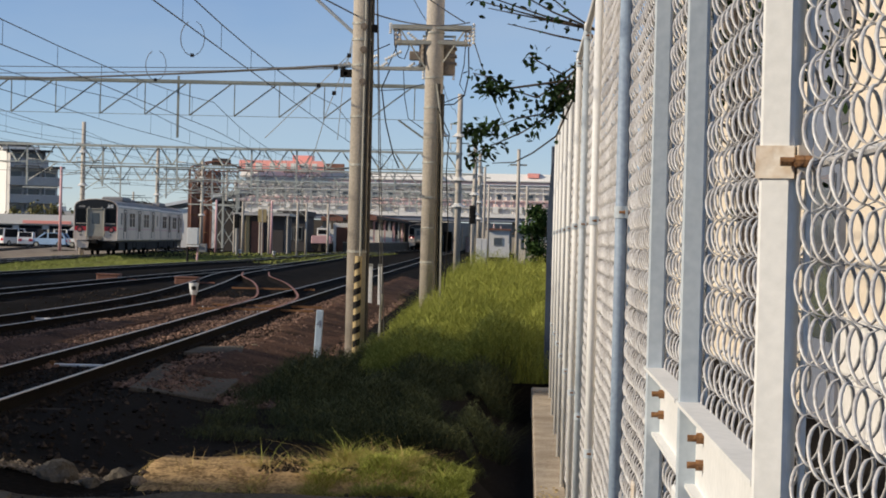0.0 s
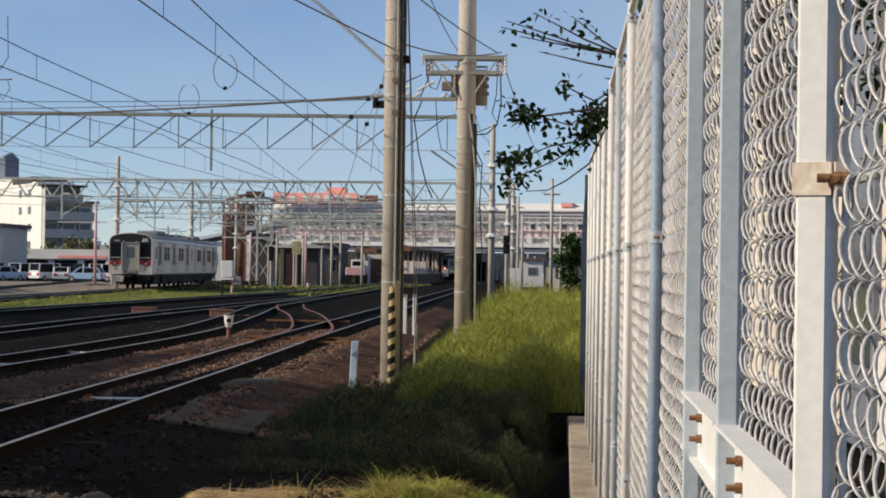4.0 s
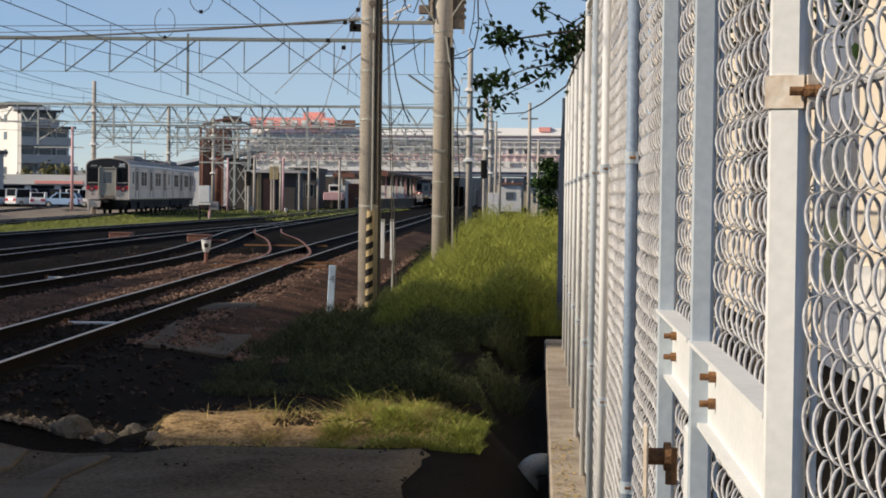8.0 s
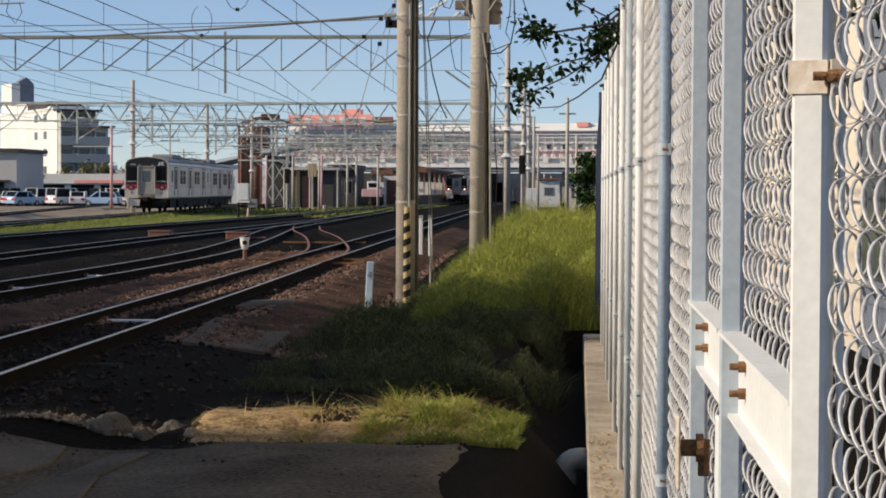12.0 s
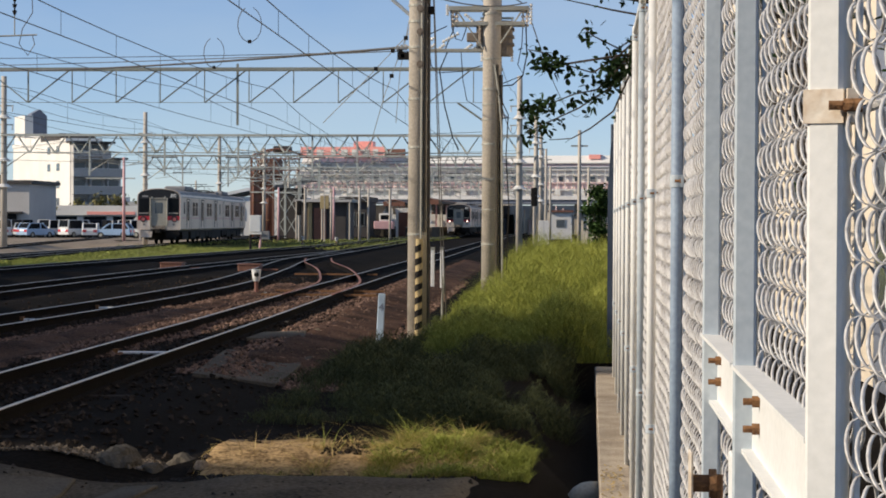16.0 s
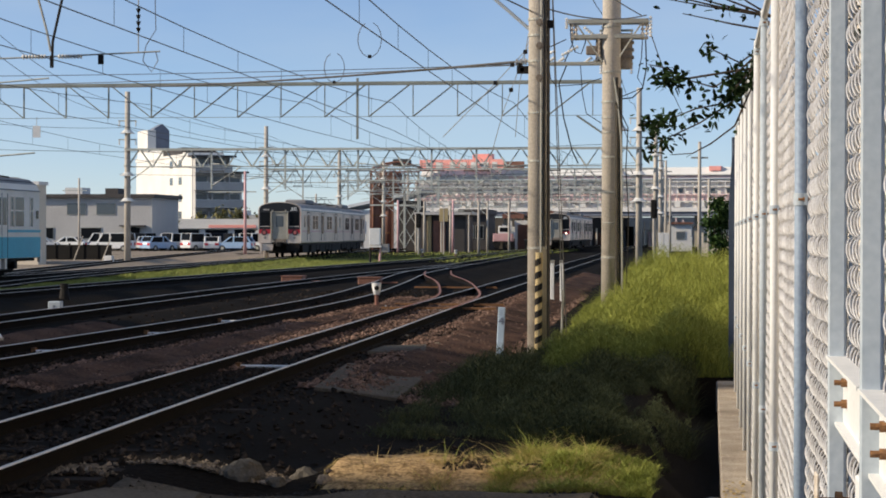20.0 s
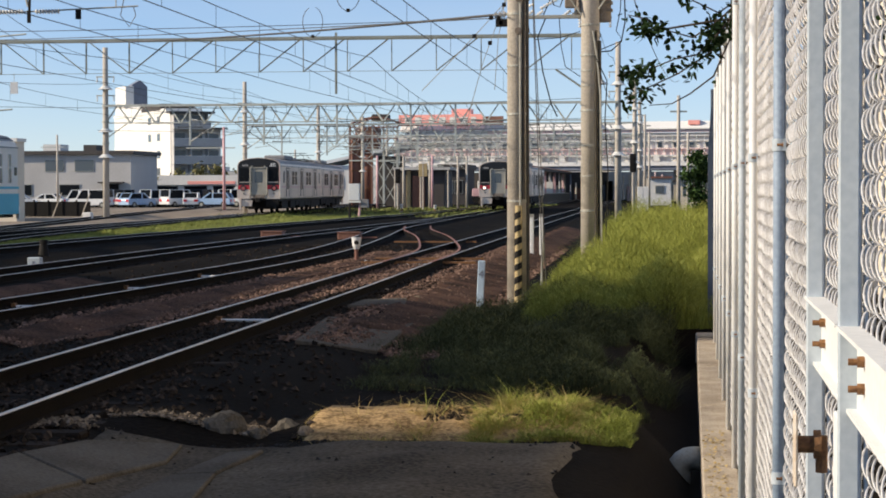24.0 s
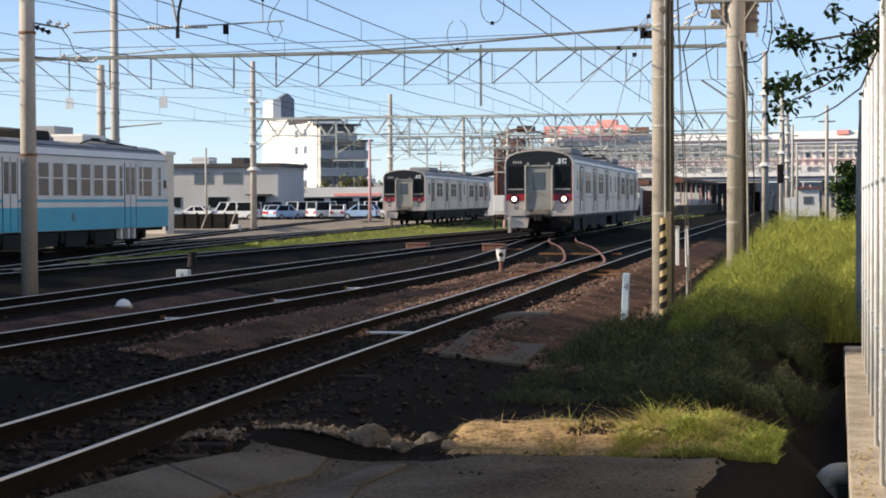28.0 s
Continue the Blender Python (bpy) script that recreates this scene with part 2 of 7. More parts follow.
M_WALLCREAM = material("cream_wall", (0.76, 0.66, 0.52), (0.66, 0.57, 0.45), 0.8, scale=0.5, fine=12, bump=0.05)
M_SLATE = material("slate_panel", (0.20, 0.22, 0.28), (0.14, 0.16, 0.2), 0.6, scale=0.8, fine=16, bump=0.05)
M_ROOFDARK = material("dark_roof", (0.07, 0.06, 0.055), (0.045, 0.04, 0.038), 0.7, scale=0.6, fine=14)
M_BROWN = material("brown_cladding", (0.26, 0.115, 0.075), (0.15, 0.07, 0.05), 0.75, scale=0.3, fine=10)
M_REDSIGN = material("coral_red_panel", (0.97, 0.43, 0.37), (0.92, 0.36, 0.30), 0.5, scale=0.3, fine=9, bump=0.02)
M_PINK = material("pink_painted_steel", (0.70, 0.42, 0.42), (0.55, 0.33, 0.33), 0.55, scale=1, fine=20)
M_YELLOW = material("yellow_paint", (0.50, 0.39, 0.20), (0.38, 0.28, 0.13), 0.6, scale=6, fine=50)
M_BLADE = material("green_grass", (0.335, 0.355, 0.085), (0.19, 0.22, 0.045), 0.7, scale=0.5, fine=4, bump=0, island=0.45, spec=0.05)
M_YARDGRASS = material("dull_yard_grass", (0.33, 0.36, 0.105), (0.20, 0.22, 0.06), 0.7, scale=0.4, fine=3, bump=0, island=0.45, spec=0.05)
# weed green kept far below the grass: part of the shade is in the colour
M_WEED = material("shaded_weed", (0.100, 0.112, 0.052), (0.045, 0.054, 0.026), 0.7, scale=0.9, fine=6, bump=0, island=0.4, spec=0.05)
M_STRAW = material("dry_straw", (0.55, 0.40, 0.17), (0.38, 0.29, 0.12), 0.7, scale=3, fine=20, bump=0, island=0.4, spec=0.05)
M_LEAF = material("dark_green_leaf", (0.022, 0.042, 0.014), (0.014, 0.028, 0.01), 0.6, scale=4, fine=20, bump=0, island=0.4, spec=0.05)
M_BARK = material("grey_bark", (0.09, 0.07, 0.055), (0.05, 0.04, 0.032), 0.9, scale=5, fine=50, bump=0.5)
M_CARWHITE = material("white_car_paint", (0.80, 0.80, 0.79), (0.72, 0.72, 0.71), 0.2, scale=0.7, fine=8, bump=0)
M_CARBLUE = material("pale_blue_car_paint", (0.38, 0.52, 0.72), (0.3, 0.44, 0.62), 0.2, scale=0.7, fine=8, bump=0)
M_CARDARK = material("dark_car_paint", (0.03, 0.035, 0.045), (0.05, 0.05, 0.06), 0.2, scale=0.7, fine=8, bump=0)
M_TYRE = material("tyre_rubber", (0.015, 0.015, 0.015), (0.03, 0.03, 0.03), 0.85, scale=5, fine=50)
M_HEAD = glow("lit_headlamp", (1.0, 0.62, 0.52), 1.9)
M_LENS = material("unlit_lamp_glass", (0.45, 0.14, 0.14), (0.35, 0.10, 0.1), 0.15, scale=3, fine=20, bump=0)
M_MARKER = material("marker_white", (0.46, 0.58, 0.70), (0.36, 0.46, 0.57), 0.5, scale=5, fine=50)
M_PALESTEEL = material("pale_painted_steel", (0.80, 0.77, 0.74), (0.68, 0.66, 0.63), 0.6, scale=1, fine=20)
M_PALEPINK = material("pale_pink_paint", (0.88, 0.66, 0.62), (0.78, 0.56, 0.53), 0.6, scale=1, fine=20)
M_SAND = material("sandy_gravel", (0.34, 0.285, 0.225), (0.19, 0.158, 0.125), 0.95, scale=0.5, fine=18, bump=0.4, spec=0.05)
M_RUSTSOIL = material("rusty_gravel", (0.125, 0.070, 0.048), (0.022, 0.015, 0.011), 0.95, scale=1.1, fine=30, bump=0.9, spread=0.45, spec=0.05)
M_GLAZED = material("pale_concourse_wall", (0.84, 0.79, 0.75), (0.70, 0.67, 0.63), 0.6, scale=0.4, fine=8, bump=0.03)

# ---- ground ----
T1 = [(-4.9, -5), (-5.1, 5), (-5.25, 12), (-5.4, 17), (-5.55, 24), (-5.72, 32), (-5.95, 40), (-6.2, 50), (-6.6, 70), (-7.9, 140), (-9.3, 210), (-11, 420)]
T2 = [(-10.9, -5), (-10.2, 5), (-9.55, 20), (-9.2, 30), (-9.02, 40), (-9.25, 50), (-10.4, 64), (-12.06, 81.5), (-12.6, 97), (-13.2, 113), (-13.64, 129), (-14.3, 147), (-14.73, 157), (-15.2, 185), (-15.45, 201), (-15.55, 226), (-15.7, 250), (-16.1, 285), (-17.5, 420)]
T3 = [(-12.6, -5), (-12.75, 15), (-12.85, 28), (-13.15, 40), (-13.4, 55), (-13.45, 70), (-13.3, 85), (-13.05, 105)]
T4 = [(-18.95, -5), (-18.95, 52), (-19.0, 60), (-18.8, 75), (-18.2, 100), (-17.6, 130), (-18.5, 200), (-18.9, 218)]
T5 = [(-19.6, 44), (-21.0, 54), (-23.0, 68), (-28.3, 129.3), (-30.9, 168), (-33.5, 215)]
TB = [(-26.15, 20), (-26.15, 60), (-26.25, 75), (-26.9, 100), (-28.1, 122), (-28.5, 131)]
T6 = [(-25.5, 60), (-29.5, 85), (-37, 130), (-46, 190)]
XO = [(-6.0, 42), (-6.35, 50), (-7.5, 59), (-8.75, 67), (-10.4, 76), (-11.5, 84)]
FULL = (T1, T2, T3, T4, T5, T6, TB)


def smooth(points, step=2.0):
    """A curve through the points, sampled about every step metres of y."""
    out = []
    for i in range(len(points) - 1):
        p = [Vector((*points[min(max(k, 0), len(points) - 1)], 0)) for k in (i - 1, i, i + 1, i + 2)]
        n = max(1, round((p[2].y - p[1].y) / step))
        ya = (p[2] - p[0]) / max(0.1, p[2].y - p[0].y)
        yb = (p[3] - p[1]) / max(0.1, p[3].y - p[1].y)
        d = p[2].y - p[1].y
        for k in range(n):
            t = k / n
            x = (2 * t**3 - 3 * t**2 + 1) * p[1].x + (t**3 - 2 * t**2 + t) * d * ya.x + (-2 * t**3 + 3 * t**2) * p[2].x + (t**3 - t**2) * d * yb.x
            out.append((x, p[1].y + d * t))
    return out + [points[-1]]


CURVES = [smooth(t, 2.0) for t in FULL]


TABLES = {}


def on_curve(curve, y):
    """x of a sampled curve at y, from a table of quarter-metre steps."""
    table = TABLES.get(id(curve))
    if table is None:
        xs, ys = zip(*curve)
        steps = np.arange(ys[0], ys[-1] + 0.5, 0.25)
        table = TABLES[id(curve)] = (curve, ys[0], np.interp(steps, ys, xs).tolist())
    k = (y - table[1]) * 4
    row = table[2]
    if k <= 0:
        return row[0]
    if k >= len(row) - 1:
        return row[-1]
    i = int(k)
    return row[i] + (row[i + 1] - row[i]) * (k - i)


def height(x, y):
    """The lie of the ground: ballast shoulders, the verge and the ditch beside the kerb."""
    z = -0.34
    for c in CURVES:
        if c[0][1] - 2 < y < c[-1][1] + 2:
            d = abs(x - on_curve(c, y))
            wide = 1.7 if y < 14.5 and x > -5.3 else 2.3
            z = max(z, -0.34 + 0.19 * min(1.0, max(0.0, (wide - d) / 0.9)))
    lip = -0.30 if 9 < y < 16.2 else -0.55
    if x > lip and 10 < y < 27 and x < 0.4:
        z -= 0.45 * min(1, (x - lip) / 0.25) * min(1, (y - 10) / 1.5, (27 - y) / 1.0)
    if -4.6 < x < -0.4 and y < 14.6:
        z += 0.10 * min(1, max(0, (x + 3.2) / 0.9)) * min(1, (14.6 - y) / 0.9)
    if -3.05 < x < -0.3 and 14.2 < y < 16.3:
        z += 0.15 * min(1, (x + 3.05) / 0.15, (-0.3 - x) / 0.6) * min(1, (y - 14.2) / 0.8, (16.3 - y) / 0.5)
    z += 0.025 * noise.noise((x * 0.9, y * 0.5, 0)) + 0.015 * noise.noise((x * 3, y * 2, 5))
    return z


def ground_sheet():
    xs = sorted([-2500, -900, -400, -200, -120, -80, -60, -48, 4, 6, 9, 14, 25, 60, 200, 900, 2500] + [x / 2.5 for x in range(-57, 8)] + [-46 + 0.9 * i for i in range(26)])
    ys = [-300, -100, -40, -15, -5] + [i * 0.5 for i in range(0, 120)] + [60 + i * 1.5 for i in range(0, 70)] + [170, 185, 200, 220, 250, 290, 340, 420, 600, 1000, 2000, 4200]
    verts = [(x, y, height(x, y) if -5 <= y <= 170 and -45 < x < 10 else -0.3) for y in ys for x in xs]
    n = len(xs)
    faces = [(j * n + i, j * n + i + 1, j * n + n + i + 1, j * n + n + i) for j in range(len(ys) - 1) for i in range(n - 1)]
    me = bpy.data.meshes.new("ground")
    me.from_pydata(verts, [], faces)
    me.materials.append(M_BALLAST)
    me.shade_smooth()
    tagged(new("ground", me), "ballast and soil of the rail yard, darkened for shade", "ground", kind="structure")


ground_sheet()


def patch(name, x0, x1, y0, y1, mat, label, lift=0.02, wave=0.25, step=0.5, category="ground", wide=9):
    """A thin uneven sheet lying on the ground; its edges wander. x0, x1 are numbers or curves offset by a number."""
    ys = np.arange(y0, y1 + 0.01, step)
    verts, faces, m = [], [], wide
    for j, y in enumerate(ys):
        a = x0(y) if callable(x0) else x0
        b = x1(y) if callable(x1) else x1
        a += wave * noise.noise((a, y * 0.8, 3))
        b += wave * noise.noise((b, y * 0.8, 9))
        for i in range(m):
            x = a + (b - a) * i / (m - 1)
            rim = i in (0, m - 1) or j in (0, len(ys) - 1)
            verts.append((x, y, height(x, y) + (-0.06 if rim else lift + 0.02 * noise.noise((x * 2, y * 2, 1)))))
    for j in range(len(ys) - 1):
        for i in range(m - 1):
            faces.append((j * m + i, j * m + i + 1, j * m + m + i + 1, j * m + m + i))
    me = bpy.data.meshes.new(name)
    me.from_pydata(verts, [], faces)
    me.materials.append(mat)
    me.shade_smooth()
    return tagged(new(name, me), label, category, kind="structure")


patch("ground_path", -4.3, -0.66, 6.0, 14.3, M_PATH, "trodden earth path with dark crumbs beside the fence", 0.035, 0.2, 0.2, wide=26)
patch("ground_mound", lambda y: -2.95, lambda y: -0.52, 14.3, 16.0, M_EARTH, "dry earth bank under the sunlit grass", 0.02, 0.2, 0.15, wide=22)
patch("ground_gravel_strip", lambda y: on_curve(CURVES[1], y) + 1.2, lambda y: on_curve(CURVES[0], y) - 1.25, 22, 52, M_RUSTSOIL, "rust-red gravel between two tracks", 0.05, 0.3, 0.6)
patch("ground_verge", lambda y: on_curve(CURVES[0], y) + 1.2, lambda y: on_curve(CURVES[0], y) + 2.6, 24, 90, M_RUSTSOIL, "rust-red gravel verge beside the track", 0.04, 0.3, 0.6)
patch("ground_bank", lambda y: on_curve(CURVES[4], y) - 44, lambda y: on_curve(CURVES[4], y) - 1.2, 80, 205, M_SAND, "pale sandy gravel round the sidings", 0.05, 0.4, 1.5, wide=50)
patch("ground_turf", lambda y: on_curve(CURVES[4], y) + 1.2, lambda y: on_curve(CURVES[3], y) - 1.1, 57, 150, M_TURF, "worn turf between the yard tracks", 0.04, 0.6, 1.5, wide=12)
patch("ground_between", lambda y: on_curve(CURVES[2], y) + 1.0, lambda y: on_curve(CURVES[1], y) - 1.1, 24, 38, M_RUSTSOIL, "sandy brown gravel between the rails of two tracks", 0.03, 0.2, 0.6)


# ---- tracks ----
def rail_profile(x):
    return [(x - 0.06, -0.15), (x + 0.06, -0.15), (x + 0.05, -0.135), (x + 0.012, -0.12), (x + 0.012, -0.04), (x + 0.033, -0.03), (x + 0.033, -0.004), (x - 0.033, -0.004), (x - 0.033, -0.03), (x - 0.012, -0.04), (x - 0.012, -0.12), (x - 0.05, -0.135)]


def sweep(bm, curve, outline):
    loops = []
    for i, (x, y) in enumerate(curve):
        a, b = curve[max(i - 1, 0)], curve[min(i + 1, len(curve) - 1)]
        d = Vector((b[0] - a[0], b[1] - a[1])).normalized()
        loops.append([(x + d.y * o[0], y - d.x * o[0], o[1]) for o in outline])
    rings(bm, loops)


SLEEPER = None


def track(points, label, y0=None, y1=None, mat=None, top=None, near=70, step=0.62):
    global SLEEPER
    curve = [p for p in smooth(points, 1.5) if (y0 is None or p[1] >= y0) and (y1 is None or p[1] <= y1)]
    t = thing("railway_track", label, "track", "yard tracks", kind="structure")
    for s in (-0.5335, 0.5335):
        bm = bmesh.new()
        sweep(bm, curve, rail_profile(s))
        rail = part("rail", bm, mat or M_RAIL, t)
        bm = bmesh.new()
        sweep(bm, curve, [(s - 0.022, -0.0045), (s + 0.022, -0.0045), (s + 0.018, 0.002), (s - 0.018, 0.002)])
        part("running_surface", bm, top or M_SHINE, rail, "polished steel running surface")
    if SLEEPER is None:
        SLEEPER = mesh_of("sleeper", bm_box(-1.05, -0.11, -0.24, 1.05, 0.11, -0.155, w=0.015), M_SLEEPER)
    y, far = curve[0][1], bmesh.new()
    while y < curve[-1][1]:
        x, slope = on_curve(curve, y), (on_curve(curve, y + 1) - on_curve(curve, y - 1)) / 2
        turn = math.degrees(math.atan(-slope))
        if 10 < y < near:
            s = part("sleeper", SLEEPER, None, t)
            s.matrix_basis = pose(x, y, random.uniform(-0.008, 0.008), 0, 0, turn + random.uniform(-0.6, 0.6))
        elif y < 150:
            box(far, x - 1.05, y - 0.11, -0.24, x + 1.05, y + 0.11, -0.155)
        y += step
    if far.verts:
        part("far_sleepers", far, M_SLEEPER, t, kind="stuff")
    else:
        far.free()
    return t


track(T1, "plain-line track with polished rails on dark timber sleepers", near=64)
track(T2, "curving track with polished rails on dark timber sleepers", near=64)
track(T3, "siding track with dark timber sleepers joining the main line", near=60)
track(T4, "weed-grown yard track beside the grass", 20, near=62)
track(TB, "stabling track under the blue railcar", 30, near=40)
track(T5, "siding track beside the grass with rusty rails", near=50)
track(T6, "far siding track with rusty rails", near=40)


def crossover():
    curve = smooth(XO, 1.2)
    t = thing("track_crossover", "rust-red crossover rails linking two tracks", "track", "yard tracks", kind="structure")
    for s in (-0.5335, 0.5335):
        bm = bmesh.new()
        sweep(bm, curve, [(a, b + 0.006) for a, b in rail_profile(s)])
        rail = part("rail", bm, M_RAIL, t)
        bm = bmesh.new()
        sweep(bm, curve, [(s - 0.032, 0.003), (s + 0.032, 0.003), (s + 0.03, 0.011), (s - 0.03, 0.011)])
        part("running_surface", bm, M_RUSTRAIL, rail, "rust-red running surface")
    for y, dx in ((44.5, 1.4), (47.0, 1.4), (62.0, -1.4)):
        x = on_curve(curve, y)
        part("switch_rod", bm_box(x - 1.3, y - 0.04, -0.12, x + 1.3, y + 0.04, -0.07), M_RUST, t)


crossover()


def stones(name, count, where, size, mat, label):
    """Loose stones strewn over a stretch of ground, as one mesh."""
    rnd = random.Random(7 + count)
    base = [Vector(v) for v in ((1, 0, 0), (-1, 0, 0), (0, 1, 0), (0, -1, 0), (0, 0, 1), (0, 0, -0.5))]
    tri = [(0, 2, 4), (2, 1, 4), (1, 3, 4), (3, 0, 4), (2, 0, 5), (1, 2, 5), (3, 1, 5), (0, 3, 5)]
    verts, faces = [], []
    for _ in range(count):
        x, y = where(rnd)
        r = size * rnd.uniform(0.5, 1.5)
        q = Euler((rnd.uniform(-0.5, 0.5), rnd.uniform(-0.5, 0.5), rnd.uniform(0, 6.3))).to_matrix()
        z, n = height(x, y) + 0.01, len(verts)
        for b in base:
            p = q @ Vector((b.x * rnd.uniform(0.6, 1.2), b.y * rnd.uniform(0.5, 1.0), b.z * rnd.uniform(0.4, 0.9))) * r
            verts.append((x + p.x, y + p.y, z + p.z))
        faces += [tuple(n + i for i in f) for f in tri]
    me = bpy.data.meshes.new(name)
    me.from_pydata(verts, [], faces)
    me.materials.append(mat)
    return tagged(new(name, me), label, "stones", kind="stuff")


def by_track(k, spread, y0, y1):
    def pick(rnd):
        y = y0 + (y1 - y0) * rnd.random() ** 1.6
        return on_curve(CURVES[k], y) + rnd.gauss(0, spread), y
    return pick


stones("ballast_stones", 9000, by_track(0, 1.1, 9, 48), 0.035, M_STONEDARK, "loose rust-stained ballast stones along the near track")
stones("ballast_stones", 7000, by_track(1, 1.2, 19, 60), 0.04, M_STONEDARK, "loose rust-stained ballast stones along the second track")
stones("gravel_stones", 5000, lambda r: (r.uniform(-8.2, -6.9), 22 + 28 * r.random() ** 1.4), 0.04, M_STONE, "rust-red gravel between two tracks")
stones("gravel_stones", 11000, lambda r: (lambda y: (on_curve(CURVES[1], y) + 1.0 + r.random() * 2.4, y))(24 + 30 * r.random()), 0.05, M_STONE, "rust-red gravel heaped between two tracks")
stones("gravel_stones", 9000, lambda r: (lambda y: (on_curve(CURVES[0], y) + 0.9 + 1.8 * r.random(), y))(22 + 40 * r.random() ** 1.3), 0.042, M_STONE, "rust-red gravel beside the near track")
def rubble_line(r):
    x = r.uniform(-4.9, -3.1)
    return x, 14.05 + (x + 4.8) * 0.5 + r.gauss(0, 0.13)


stones("rubble_stones", 1500, rubble_line, 0.03, M_RUBBLE, "pale broken stones at the edge of the path")
# dark lumps put in where the straw has shaded gaps
stones("earth_clods", 260, lambda r: (r.uniform(-2.0, -1.15), r.uniform(14.9, 15.75)), 0.036, M_SLEEPER, "dark lumps standing for shaded gaps in the bank's straw")
stones("path_crumbs", 1500, lambda r: (r.uniform(-4.0, -0.8), 14.3 - 5 * r.random() ** 2.0), 0.03, M_DARK, "dark crumbs of earth scattered over the path")

# ---- fence and kerb beside the camera ----
FX, TOP, FOOT = 0.31, 2.88, -0.40
POSTS = [(2.57, 0.0295, M_WHITE), (3.90, 0.0245, M_GREYPAINT), (4.95, 0.0245, M_GREYPAINT), (7.0, 0.0215, M_BLUEPAINT), (9.9, 0.0215, M_WHITE), (12.0, 0.0215, M_GREYPAINT), (13.9, 0.0215, M_WHITE), (16.2, 0.0215, M_WHITE), (18.4, 0.0215, M_WHITE), (20.6, 0.0215, M_WHITE), (22.8, 0.0215, M_WHITE), (25.2, 0.0215, M_WHITE), (0.0, 0.0302, M_WHITE), (-2.5, 0.0302, M_WHITE)]


def link_mesh(y0, y1, z0, z1, fine):
    """Woven chain link: flattened wire spirals hung side by side, each hooked into the next."""
    p, rise, r = 0.088, 0.064, 0.0026
    n = 6 if fine else 4
    us = np.array((0.0, 0.05, 0.12, 0.24, 0.42, 0.60, 0.76, 0.88, 0.95)) if fine else np.array((0.0, 0.1, 0.28, 0.72, 0.9))
    turn = 2 * np.pi * np.arange(n) / n
    count, steps = int((y1 - y0) / (p / 2)), int((z1 - z0) / rise)
    s, u = np.repeat(np.arange(steps), len(us)), np.tile(us, steps)
    depth = np.sin(np.pi * u) ** 0.42 * 0.0185
    rnd = np.random.default_rng(int(y0 * 100) + 900)
    verts, faces = [], []
    for w in range(count):
        ya = y0 + w * p / 2
        up = np.where((s + w) % 2 == 0, u, 1 - u)
        z = z0 + (s + u) * rise + rnd.uniform(-0.003, 0.003) + 0.002 * np.sin(s * 1.7 + w)
        y = ya + (p / 2) * (up * 1.10 - 0.05) + rnd.normal(0, 0.0015, steps)[s]
        x = FX + 0.036 + np.where((s + w) % 2 == 0, -depth, depth) + 0.003 * np.sin(ya * 5 + z * 3)
        ring = np.stack([x[:, None] + np.cos(turn) * r, y[:, None] + np.sin(turn) * r, np.repeat(z[:, None], n, 1)], -1)
        first = w * len(u) * n
        verts.append(ring.reshape(-1, 3))
        k = np.arange(n)
        rows = first + np.arange(len(u) - 1)[:, None] * n
        faces.append(np.stack([rows + k, rows + (k + 1) % n, rows + n + (k + 1) % n, rows + n + k], -1).reshape(-1, 4))
    me = bpy.data.meshes.new("chain_link_mesh")
    me.from_pydata(np.concatenate(verts).tolist(), [], np.concatenate(faces).tolist())
    me.materials.append(M_GALV)
    me.shade_smooth()
    return me


def bolt(bm, x, y, z, r, length, axis=0):
    d = Vector((-1, 0, 0)) if axis == 0 else Vector((0, -1, 0))
    c = Vector((x, y, z))
    tube(bm, [c, c + d * length * 0.45], r * 1.7, 6)
    tube(bm, [c + d * length * 0.45, c + d * length], r, 8)


